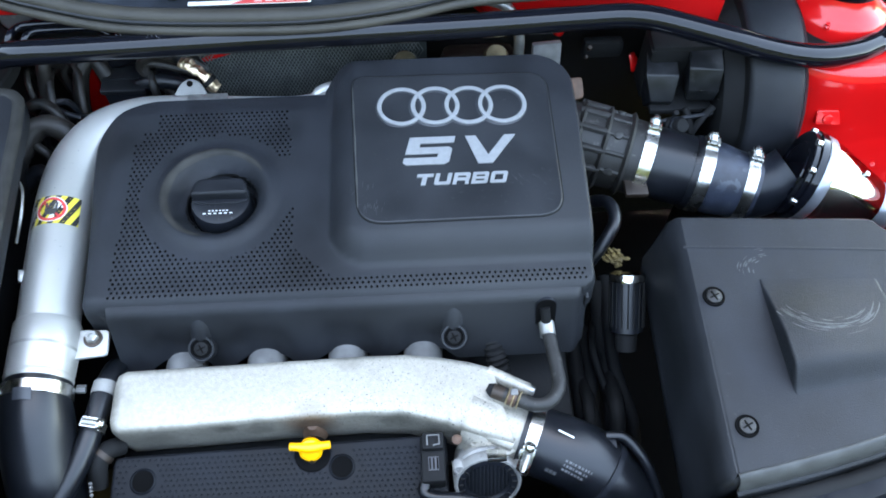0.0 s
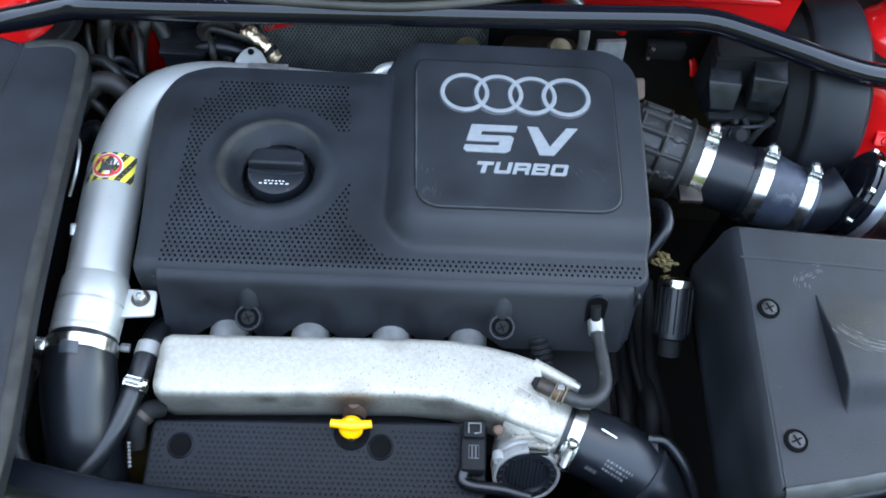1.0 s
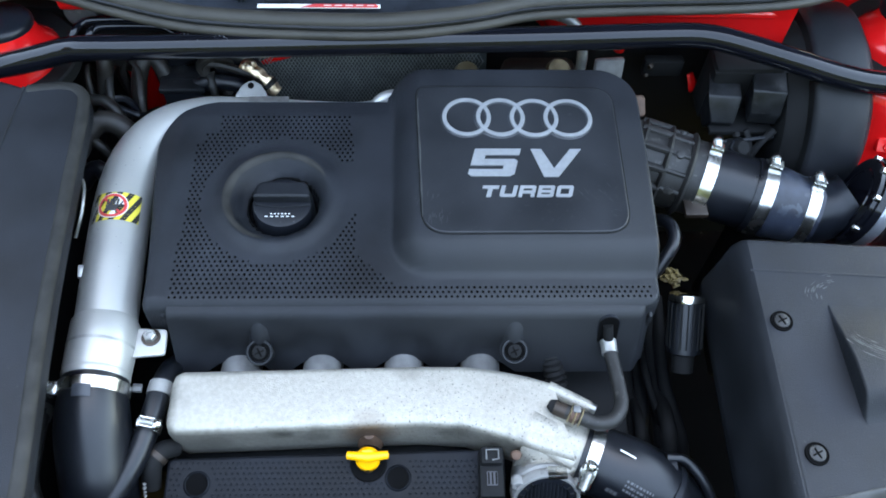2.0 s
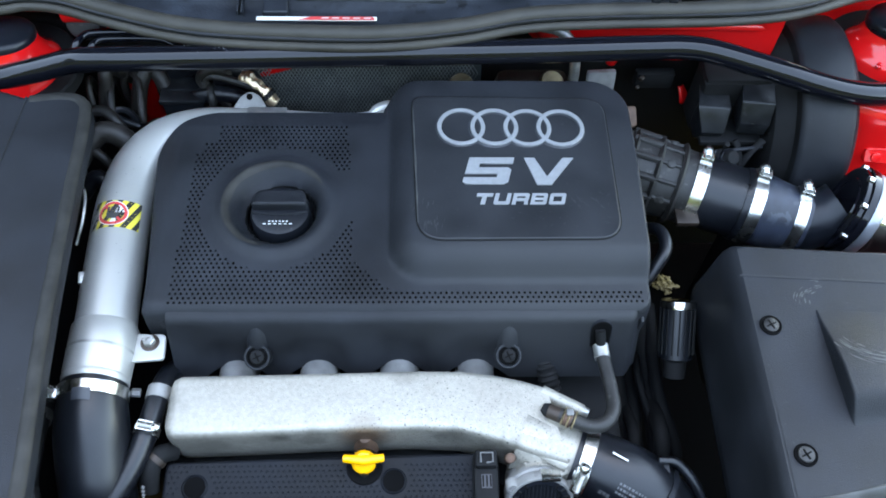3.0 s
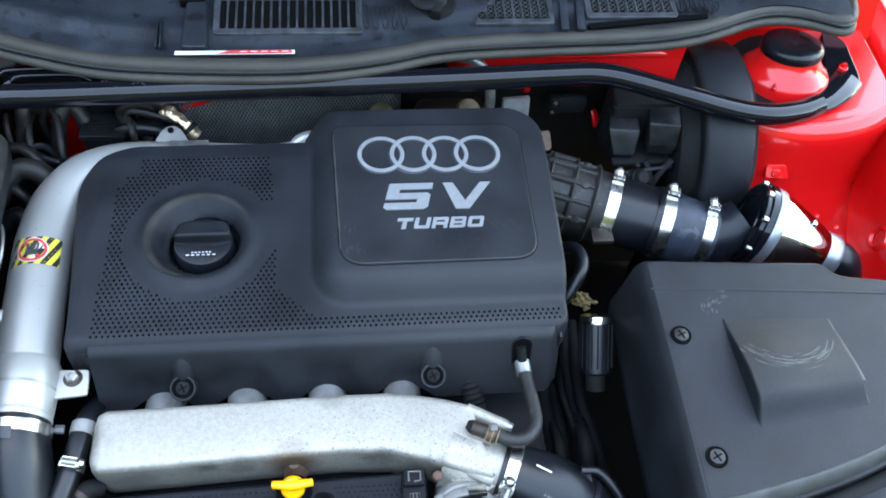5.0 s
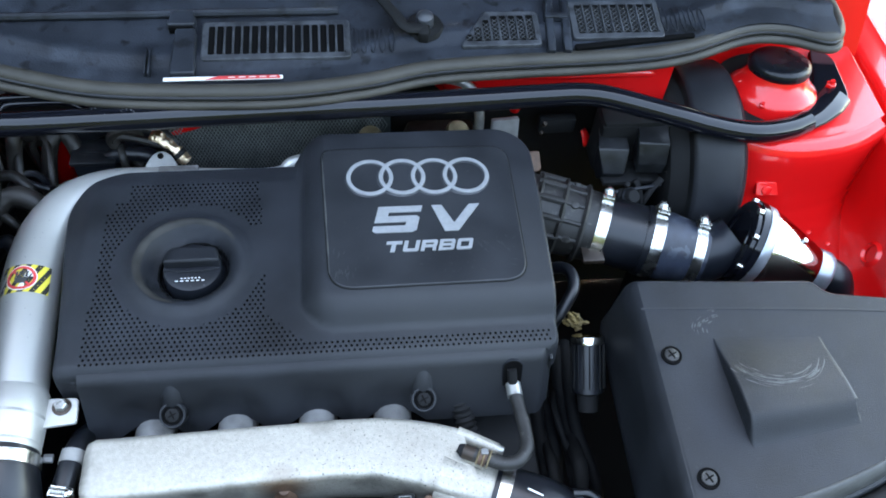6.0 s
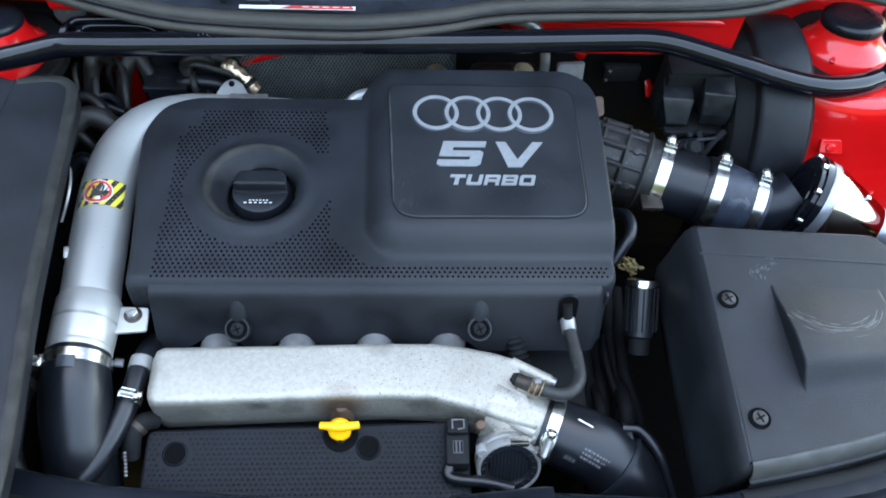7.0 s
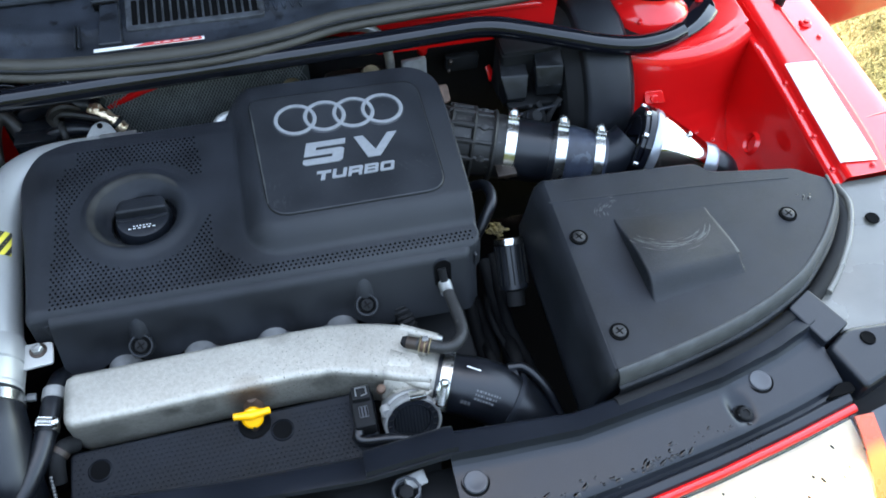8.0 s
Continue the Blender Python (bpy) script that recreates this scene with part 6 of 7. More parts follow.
def build_airbox():
    t = thing("air_box", "dark dusty plastic air box cover with raised pad and curved front", "air box")
    rad = [0.009 if i in (0, 13) else 0.016 if i in (1, 2, 3) else 0.03 for i in range(14)]
    o = rounded(AB, rad, 4)
    # upper face a little inside, body drafted below
    bm = bmesh.new()
    oc = ccw(o)
    left = lambda x, y, k: (x + k * sstep(0.40, 0.325, x) if x < 0.40 else x, y)
    rows = [(-0.002, 0.66, 0.050), (-0.001, 0.790, 0.008), (-0.0005, 0.812, -0.008), (0.0, 0.835, -0.012), (0.0, 0.862, -0.007), (0.0, 0.885, -0.004), (0.0, 0.898, -0.002), (0.0015, 0.905, 0.0), (0.0035, 0.9095, 0.001), (0.0065, 0.912, 0.002), (0.0085, 0.912, 0.0025)]
    rings = []
    for d, z, k in rows:
        rings.append([bm.verts.new((*left(x, y, k), z)) for x, y in inset(oc, d)])
    m = len(oc)
    for a, b in zip(rings, rings[1:]):
        for k in range(m):
            bm.faces.new((a[k], a[(k + 1) % m], b[(k + 1) % m], b[k]))
    cap = bm.faces.new(rings[-1])
    bmesh.ops.triangulate(bm, faces=[cap])
    part("lid", bm, PLASTIC_BOX, t, sharp=30)
    # wedge-shaped raised pad
    pad = [(0.386, 0.018), (0.492, 0.013), (0.499, -0.078), (0.390, -0.094)]
    hp = lambda x, y: 0.0145 * sstep(0.024, -0.050, y) * (1 - 0.40 * sstep(0.40, 0.50, x)) + 0.001
    def padf(u, v):
        a = Vector(pad[0]).lerp(Vector(pad[1]), u)
        b = Vector(pad[3]).lerp(Vector(pad[2]), u)
        p = a.lerp(b, v)
        e = sstep(0.0, 0.014, u) * sstep(1.0, 0.965, u) * sstep(1.0, 0.74, v)
        return Vector((p.x, p.y, 0.9115 + hp(p.x, p.y) * e))
    part("pad", grid(padf, 90, 40), PLASTIC_BOX, t, sharp=60)
    part("crease", sweep([(0.326, 0.0545, 0.9118), (0.42, 0.049, 0.9118), (0.52, 0.042, 0.9118), (0.60, 0.0345, 0.9118)], 0.0014, 8, flat=0.5), PLASTIC_BOX, t)
    part("worn_edge", sweep([padf(0.972, 0.15 + 0.05 * k) + Vector((0, 0, 0.0002)) for k in range(13)], lambda f: 0.0008 + 0.0016 * f, 6, flat=0.4), BEAD, t, "pale worn edge")
    for p in ((0.3425, 0.003), (0.344, -0.1145), (0.575, -0.014)):
        screw("cover_screw", (*p, 0.9125), (0, 0, 1), 0.0094, t)
    # rubber edge along the curved front
    front = [(x, y, 0.8985) for x, y in inset(ccw(AB), -0.001) if y < 0.03]
    front.sort(key=lambda q: (q[0] if q[0] < 0.645 else q[0] + 0.02 * (q[1] + 0.01)))
    fp = [q for q in spline(front, 5) if q.x > 0.322]
    def rim_strip(prof):
        def f(u, v):
            k = min(u * (len(fp) - 1), len(fp) - 1.001)
            i = int(k)
            q = fp[i].lerp(fp[i + 1], k - i)
            d = (fp[min(i + 2, len(fp) - 1)] - fp[max(i - 1, 0)]).normalized()
            n = Vector((d.y, -d.x, 0)).normalized()
            m = min(v * (len(prof) - 1), len(prof) - 1.001)
            j = int(m)
            o = prof[j][0] + (prof[j + 1][0] - prof[j][0]) * (m - j)
            return Vector((q.x, q.y, prof[j][1] + (prof[j + 1][1] - prof[j][1]) * (m - j))) + n * o
        return f
    part("edge_rim", thicken(grid(rim_strip([(-0.0090, 0.9120), (-0.0082, 0.9132), (-0.0065, 0.9132), (-0.0038, 0.9112), (-0.0010, 0.9070), (0.0012, 0.9000), (0.0016, 0.8960)]), 90, 12), 0.001), BEAD, t, sharp=60)
    part("edge_band", thicken(grid(rim_strip([(0.0005, 0.8955), (0.0042, 0.8950), (0.0050, 0.8935), (0.0055, 0.8840)]), 90, 6), 0.001), PLASTIC_BOX, t, sharp=60)
    # dark strip added so that the gap below the edge stays black
    part("gap_fill", sweep([q + Vector((0.008, -0.012, -0.018)) for q in spline(front, 5)], 0.009, 10), DARK, t)
    rnd = random.Random(11)
    # curved pale scuffs
    for cx, cy, r, a0, a1, n in ((0.436, 0.000, 0.0440, 200, 335, 60), (0.398, 0.026, 0.0225, 85, 190, 26)):
        for k in range(n):
            rr = r + rnd.gauss(0, 0.0042)
            b0 = a0 + rnd.uniform(0, 0.85) * (a1 - a0)
            b1 = b0 + rnd.uniform(0.08, 0.25) * (a1 - a0)
            w = rnd.uniform(0.0002, 0.0008)
            def arc(u, v):
                a = radians(b0 + (b1 - b0) * u)
                q = rr + w * (v - 0.5) * 2 * math.sin(math.pi * u)
                x, y = cx + q * math.cos(a), cy + q * math.sin(a) * 0.8
                z = 0.9125
                if 0.389 < x < 0.497 and -0.07 < y < 0.015:
                    z = 0.9115 + hp(x, y) + 0.0004
                return Vector((x, y, z))
            part("scuff", grid(arc, 14, 1), SCUFF, t)


def build_airbox_drops():
    """A few drops on the corner of the air box lid."""
    rnd = random.Random(41)
    for x, y, r in ((0.604, 0.0055, 0.0016), (0.609, 0.0020, 0.0021), (0.6015, 0.0015, 0.0010), (0.6125, 0.0075, 0.0009), (0.598, 0.009, 0.0007)):
        b = lathe([(r, 0), (r * 0.8, r * 0.12), (r * 0.4, r * 0.2), (0, r * 0.22)], (0, 0, 0), (0, 0, 1), 9)
        single("water_drop", turn(b, pose(x, y, 0.9124, 0, 0, rnd.uniform(0, 180)) @ Matrix.Diagonal((1.5, 0.8, 1, 1))), WATER, "dark water drop lying on the air box lid", "water drop", "water drops")


def build_right_wing():
    t = thing("right_wing", "glossy red front wing with inner flange and bolt studs", "car wing")
    # lines along the car: inner edge, foot of the step, ridge, outer edge
    inner = [(0.030, 0.666), (0.156, 0.676), (0.289, 0.684), (0.315, 0.683), (0.345, 0.676), (0.42, 0.670), (0.75, 0.668)]
    second = [(0.030, 0.676), (0.141, 0.685), (0.272, 0.695), (0.345, 0.699), (0.75, 0.696)]
    ridge = [(0.030, 0.728), (0.068, 0.736), (0.134, 0.742), (0.225, 0.744), (0.344, 0.744), (0.75, 0.742)]
    outer = [(0.030, 0.778), (0.090, 0.796), (0.147, 0.806), (0.216, 0.808), (0.289, 0.810), (0.75, 0.806)]
    def sec(u, v):
        y = 0.030 + 0.72 * v
        a, s, r, o = (smooth_table(k, y) for k in (inner, second, ridge, outer))
        # a shallow hollow in the step by the tower
        dip = 0.005 * math.exp(-((y - 0.315) / 0.035) ** 2)
        prof = [(a + 0.0005, 0.872), (a - 0.0006, 0.8865), (a + 0.0015, 0.8890), (s - 0.0025, 0.8895 - dip), (s, 0.8915), (s + 0.0020, 0.8965), (s + 0.0045, 0.8985), (r - 0.006, 0.8995), (r - 0.0015, 0.9005), (r + 0.0015, 0.8990), (r + 0.006, 0.8905), (o - 0.012, 0.8865), (o - 0.003, 0.8845), (o, 0.8825), (o + 0.004, 0.874), (o + 0.009, 0.84), (o + 0.014, 0.70), (o + 0.016, 0.58)]
        n = len(prof) - 1
        i = min(int(u * n), n - 1)
        f = u * n - i
        return Vector((prof[i][0] * (1 - f) + prof[i + 1][0] * f, y, prof[i][1] * (1 - f) + prof[i + 1][1] * f))
    part("panel", grid(sec, 68, 90), RED, t, sharp=50)
    # pressed bead across the outer shoulder
    part("pressed_line", sweep(spline([(0.748, 0.120, 0.8885), (0.770, 0.124, 0.8875), (0.796, 0.128, 0.886)], 5), 0.0014, 8), RED, t)
    c = [(0.6945, 0.220), (0.7365, 0.217), (0.7245, 0.0465), (0.6805, 0.0515)]
    q = lambda u, v: Vector(c[3]).lerp(Vector(c[2]), u).lerp(Vector(c[0]).lerp(Vector(c[1]), u), v)
    def paper(u, v):
        p = q(u, v)
        s, r = smooth_table(second, p.y), smooth_table(ridge, p.y)
        z = 0.8915 + 0.0088 * sstep(s - 0.003, s + 0.005, p.x)
        return Vector((p.x, p.y, z + 0.0012 + 0.0003 * math.sin(9 * v)))
    single("wing_label", thicken(grid(paper, 14, 20), 0.0004), PAPER, "blank white paper label stuck on the red wing flange", "label")
    for x, y, z in ((0.6885, 0.197, 0.8897), (0.6842, 0.146, 0.8897), (0.679, 0.104, 0.8897), (0.6745, 0.051, 0.8897), (0.776, 0.272, 0.8885), (0.716, 0.041, 0.8995)):
        part("stud", lathe([(0.0042, 0), (0.0042, 0.0004), (0.0030, 0.0008), (0.0030, 0.0026), (0.0018, 0.0034), (0, 0.0034)], (x, y, z), (0, 0, 1), 10), RED, t)
    part("slot", box(0.757, 0.775, 0.066, 0.074, 0.882, 0.8893, 0.001), HOLE, t)
    part("bolt", lathe([(0.0085, -0.002), (0.0085, 0.003), (0.006, 0.0045), (0.004, 0.0045), (0.004, 0.008), (0, 0.009)], (0.770, 0.300, 0.8885), (0, 0, 1), 8), RED, t)
    part("buffer", lathe([(0.0065, -0.004), (0.0070, 0.008), (0.0050, 0.011), (0, 0.0115)], (0.747, 0.338, 0.900), (0, 0, 1), 16), RUBBER, t)
    # inner wheel arch: floor running forwards from the tower and turning up to the flange
    w = thing("inner_wing", "glossy red inner wing sheet metal with spot welds", "inner wing", kind="structure")
    def arch(u, v):
        y = 0.46 - 0.54 * v
        zf = 0.732 - 0.040 * sstep(0.20, -0.05, y)
        xe = smooth_table(inner, max(y, 0.030)) + 0.002
        rad = 0.060
        if u < 0.5:
            x = 0.515 + (xe - rad - 0.515) * u / 0.5
            return Vector((x, y, zf + 0.004 * math.sin(30 * x + 12 * y)))
        a = (u - 0.5) / 0.5
        if a < 0.6:
            k = a / 0.6 * math.pi / 2
            return Vector((xe - rad + rad * math.sin(k), y, zf + 0.004 * math.sin(30 * (xe - rad) + 12 * y) * math.cos(k) + rad * (1 - math.cos(k))))
        k = (a - 0.6) / 0.4
        return Vector((xe, y, zf + rad + ((0.884 if y > 0.03 else 0.845) - zf - rad) * k))
    part("panel", thicken(grid(arch, 60, 60), 0.002), RED, w, sharp=70)
    plan = spline([(0.460, 0.400, 0), (0.462, 0.365, 0), (0.468, 0.330, 0), (0.482, 0.297, 0), (0.510, 0.269, 0), (0.545, 0.2565, 0), (0.580, 0.2545, 0), (0.620, 0.2600, 0), (0.655, 0.2720, 0), (0.686, 0.2900, 0)], 6)
    wall = [(-0.030, 0.9035), (-0.014, 0.9025), (-0.006, 0.8990), (-0.0015, 0.8920), (0.0, 0.884), (0.0010, 0.855), (0.0035, 0.826), (0.009, 0.804), (0.019, 0.786), (0.034, 0.770), (0.056, 0.755), (0.085, 0.742), (0.110, 0.734)]
    def tower_wall(u, v):
        k = min(u * (len(plan) - 1), len(plan) - 1.001)
        i = int(k)
        p = plan[i].lerp(plan[i + 1], k - i)
        d0 = (plan[min(i + 1, len(plan) - 1)] - plan[max(i - 1, 0)]).normalized()
        d1 = (plan[min(i + 2, len(plan) - 1)] - plan[i]).normalized()
        d = d0.lerp(d1, k - i).normalized()
        m = min(v * (len(wall) - 1), len(wall) - 1.001)
        j = int(m)
        o = wall[j][0] + (wall[j + 1][0] - wall[j][0]) * (m - j)
        z = wall[j][1] + (wall[j + 1][1] - wall[j][1]) * (m - j)
        if o > 0:
            o *= sstep(0.25, 0.55, u)
        if u > 0.8:
            o = o * (1 - 0.75 * sstep(0.8, 1.0, u)) if o > 0 else o
        return Vector((p.x, p.y, z)) + Vector((d.y, -d.x, 0)) * o
    part("tower_wall", thicken(grid(tower_wall, 70, 48), 0.002), RED, w, sharp=70)
    top = [(p.x, p.y) for p in plan[8:]]
    top = [(x, y + 0.018) for x, y in top] + [(0.688, 0.430), (0.47, 0.430)]
    part("tower_top", slab(top, 0.893, 0.9030, 0.001), RED, w)
    tab = thing("wing_tab", "small red bolted tab on the strut tower", "bracket")
    part("plate", turn(slab(rounded([(-0.012, -0.008), (0.016, -0.009), (0.011, 0.009), (-0.012, 0.009)], 0.003, 3), -0.012, 0.003, 0.001), pose(0.543, 0.2530, 0.842, 62, -6, -6)), RED, tab)
    part("bolt", disc(0.006, 0.004, (0.543, 0.2515, 0.8415), (0, -0.88, 0.47), 0.001, 8), RED, tab)
    part("hook", lathe([(0.012, -0.004), (0.016, 0.0), (0.012, 0.004), (0.010, 0.0), (0.012, -0.004)], (0.655, 0.170, 0.815), (-1, 0.2, 0.4), 24), RED, w)
    for x, y, z in ((0.585, 0.20, 0.78), (0.60, 0.215, 0.79), (0.61, 0.19, 0.80), (0.575, 0.17, 0.77)):
        part("spot_weld", disc(0.003, 0.0015, (x, y, z + 0.012), (-0.4, -0.1, 0.9), 0.001, 8), RED, w)
    build_tower("strut_tower", 0.559, 0.355, 1)


def build_booster():
    t = thing("brake_booster", "large matt black drum-shaped brake booster cover", "brake booster")
    at_ = pose(0.468, 0.338, 0.812) @ Matrix.Scale(0.89, 4)
    part("front_shell", turn(lathe([(0.0, -0.045), (0.095, -0.045), (0.105, -0.042), (0.112, -0.030), (0.114, -0.020), (0.126, -0.0185)], (0, 0, 0), (1, -0.05, 0.06), 64), at_), DARK, t)
    part("drum", turn(lathe([(0.126, -0.0185), (0.129, -0.0165), (0.131, -0.012), (0.131, 0.040), (0.127, 0.046), (0.0, 0.046)], (0, 0, 0), (1, -0.05, 0.06), 64), at_), PLASTIC_BOX, t)
    part("rear_band", turn(lathe([(0.118, 0.046), (0.120, 0.050), (0.112, 0.056), (0.0, 0.056)], (0, 0, 0), (1, -0.05, 0.06), 48), pose(0.468, 0.338, 0.812) @ Matrix.Scale(0.89, 4)), PLASTIC, t)
    r = thing("relay_block", "pair of angular black plastic relay housings on a bracket", "relay box")
    def prism(prof, x0, x1, m, bev=0.0018):
        b = bmesh.new()
        lo = [b.verts.new((x0 + sh, y, z)) for y, z, sh in prof]
        hi = [b.verts.new((x1 - sh * 0.5, y, z)) for y, z, sh in prof]
        b.faces.new(lo)
        b.faces.new(hi[::-1])
        for k in range(len(prof)):
            b.faces.new((lo[k], lo[(k + 1) % len(prof)], hi[(k + 1) % len(prof)], hi[k]))
        bmesh.ops.recalc_face_normals(b, faces=b.faces)
        bmesh.ops.bevel(b, geom=b.edges[:], offset=bev, segments=2, affect="EDGES", profile=0.5)
        return turn(b, m)
    part("housing", prism([(0.0, 0.0, 0.0), (0.040, 0.010, 0.004), (0.042, -0.045, 0.004), (-0.002, -0.050, 0.006), (-0.017, -0.024, 0.008)], 0.0, 0.037, pose(0.341, 0.292, 0.878, 0, 0, -4)), RELAY, r)
    part("housing", prism([(0.0, 0.0, 0.0), (0.034, 0.008, 0.002), (0.036, -0.034, 0.002), (-0.010, -0.040, 0.004), (-0.012, -0.022, 0.003)], 0.0, 0.037, pose(0.384, 0.286, 0.893, 0, 0, -6)), RELAY, r)
    part("tray", box(0.350, 0.420, 0.272, 0.312, 0.834, 0.842, 0.002), DARK, r)
    part("bracket", turn(box(-0.030, 0.034, -0.004, 0.0, -0.004, 0.004, 0.001), pose(0.384, 0.262, 0.842, 20, 0, 8)), PLASTIC_SMOOTH, r)
    for x0, x1 in ((0.418, 0.392), (0.386, 0.398)):
        part("stay", sweep(spline([(x0, 0.268, 0.85), (0.5 * (x0 + x1), 0.260, 0.838), (x1, 0.248, 0.812), (x1 + 0.002, 0.243, 0.78)], 5), 0.0042, 10, flat=0.6), DARK, r)
    cn = thing("sensor_connector", "round black connector with ribbed nut beside the relay housings", "connector")
    part("body", lathe([(0.0, 0.014), (0.0070, 0.014), (0.0095, 0.010), (0.0095, 0.0), (0.012, -0.002), (0.012, -0.012), (0.009, -0.03)], (0.374, 0.248, 0.842), (0.25, -0.55, 0.8), 20), DARK, cn)
    part("nut", lathe([(0.0105, 0.002), (0.0115, 0.003), (0.0115, 0.007), (0.0105, 0.008)], (0.374, 0.248, 0.842), (0.25, -0.55, 0.8), 8), PLASTIC_SMOOTH, cn)
    part("cap", disc(0.0032, 0.006, (0.372, 0.258, 0.852), (0.1, -0.4, 0.9), 0.001, 10), DARK, cn)
    single("reservoir_block", box(0.346, 0.424, 0.306, 0.347, 0.82, 0.904, 0.006), DARK, "dark plastic reservoir block beside the booster", "reservoir")
    part("lid_seam", box(0.3455, 0.4245, 0.3055, 0.3472, 0.896, 0.8985, 0.0008), DARK, bpy.data.objects["reservoir_block"])
    # small parts on the bulkhead behind the engine cover
    sw = thing("bulkhead_switch", "small dark switch with two terminals on the bulkhead", "switch")
    part("body", box(0.284, 0.330, 0.352, 0.366, 0.842, 0.866, 0.004), DARK, sw)
    part("tip", disc(0.0022, 0.006, (0.288, 0.351, 0.846), (0, -0.6, 0.8), 0.001, 10), BROWN, sw)
    part("terminal", disc(0.0026, 0.010, (0.289, 0.350, 0.860), (0, -0.5, 0.86), 0.0006, 8), BROWN, sw)
    single("bay_bracket", turn(slab(rounded([(-0.012, -0.014), (0.010, -0.012), (0.012, 0.010), (-0.010, 0.012)], 0.004, 3), -0.006, 0.006, 0.002), pose(0.258, 0.277, 0.878, 40, 10, 20)), RUSTY, "small bare metal bracket beside the engine cover", "bracket")
    single("vacuum_hose", sweep(spline([(0.425, 0.275, 0.86), (0.445, 0.262, 0.845), (0.452, 0.245, 0.81), (0.445, 0.235, 0.77)], 6), 0.006, 10), RUBBER, "thin black vacuum hose beside the booster", "hose")
    single("filler_cap", lathe([(0.007, 0), (0.008, 0.010), (0.006, 0.013), (0, 0.013)], (0.256, 0.372, 0.868), (0, -0.2, 1), 16), RED, "small red cap behind the brace", "cap")


# ---- front panel and nose ----
BACK = [(-0.60, -0.07), (-0.44, -0.098), (-0.30, -0.135), (-0.20, -0.155), (-0.05, -0.168), (0.081, -0.172), (0.158, -0.165), (0.281, -0.172), (0.433, -0.151), (0.50, -0.132), (0.547, -0.112), (0.580, -0.090), (0.605, -0.064)]
FRONT = [(-0.60, -0.17), (-0.44, -0.216), (-0.20, -0.262), (0.068, -0.290), (0.20, -0.284), (0.314, -0.268), (0.40, -0.254), (0.48, -0.238), (0.567, -0.218), (0.605, -0.205)]


def build_front():
    t = thing("lock_carrier_cover", "satin black plastic front panel with round plugs and water drops", "front panel")
    stop = pose(0.4415, -0.2050, 0, 0, 0, 24)
    def sec(x0, x1):
        prof = [(0.0, -0.030), (0.0, -0.006), (0.03, 0.0005), (0.225, 0.0070), (0.262, 0.001), (0.30, -0.0025), (0.79, -0.005), (0.83, -0.0092), (0.865, -0.0080), (0.90, -0.0048), (0.975, -0.0058), (1.0, -0.010), (1.0, -0.03)]
        def f(u, v):
            x = x0 + (x1 - x0) * u
            b, fr = lerp_table(BACK, x), lerp_table(FRONT, x)
            n = len(prof) - 1
            i = min(int(v * n), n - 1)
            k = v * n - i
            p = prof[i][0] * (1 - k) + prof[i + 1][0] * k
            z = prof[i][1] * (1 - k) + prof[i + 1][1] * k
            y = b + (fr - b) * p
            # long dish of the bonnet stop, deepest at its lower end
            q = stop.inverted() @ Vector((x, y, 0))
            l = 0.025 if q.y > 0 else 0.015
            z -= 0.0075 * sstep(1.0, 0.25, math.hypot(q.x / 0.0145, q.y / l)) * (1.0 if q.y < 0 else 1.0 - 0.35 * min(1.0, q.y / 0.02))
            return Vector((x, y, 0.885 + z - 0.10 * max(0, x - 0.56) ** 1.3))
        return f
    part("panel", thicken(grid(sec(0.158, 0.553), 210, 72), 0.002), SLAM, t, sharp=60)
    part("panel", thicken(grid(sec(-0.60, 0.008), 50, 44), 0.002), SLAM, t, sharp=60)
    f = sec(0.0, 1.0)
    def mid(u, v):
        p = f(0.008 + 0.150 * u, v * 0.30)
        return p
    part("bridge", thicken(grid(mid, 14, 14), 0.002), SLAM, t, sharp=60)
    part("lip", box(0.004, 0.162, -0.292, -0.276, 0.862, 0.876, 0.002), SLAM, t)
    part("overlay", thicken(grid(lambda u, v: f(0.081 + 0.085 * u, v * 0.30) + Vector((0, 0.004, 0.004)), 12, 12), 0.002), SLAM, t, sharp=60)
    l = thing("bonnet_latch", "steel latch spring and bolts in the opening of the front panel", "latch")
    part("plate", box(0.012, 0.154, -0.280, -0.176, 0.838, 0.842, 0.001), DARK, l)
    part("spring", sweep([(0.114 + 0.0125 * math.cos(k * 0.7), -0.209 + 0.0125 * math.sin(k * 0.7), 0.846 + 0.0007 * k) for k in range(46)], 0.0014, 8), GREYPLASTIC, l)
    part("post", disc(0.007, 0.028, (0.114, -0.209, 0.842), (0, 0, 1), 0.002, 14), DARK, l)
    part("bracket", turn(box(-0.010, 0.010, -0.007, 0.007, -0.012, 0.012, 0.002), pose(0.124, -0.196, 0.858, 20, 0, 12)), ALU_DULL, l)
    part("bolt", disc(0.008, 0.010, (0.040, -0.200, 0.846), (0, 0, 1), 0.002, 6), DARK, l)
    # dark box, added to stop light leaking through below the panel
    single("crossmember", box(-0.60, 0.62, -0.235, -0.185, 0.55, 0.845, 0.004), DARK, "dark box added below the front panel to block stray light", "crossmember", kind="structure")
    for x, y in ((0.175, -0.2185), (0.472, -0.1805)):
        p = part("plug", lathe([(0.0110, -0.002), (0.0110, 0.0008), (0.0102, 0.0018), (0.0090, 0.0019), (0.0060, 0.0012), (0, 0.0009)], (x, y, 0.8820), (0, 0, 1), 32), GREYPLASTIC, t, "grey plastic plug")
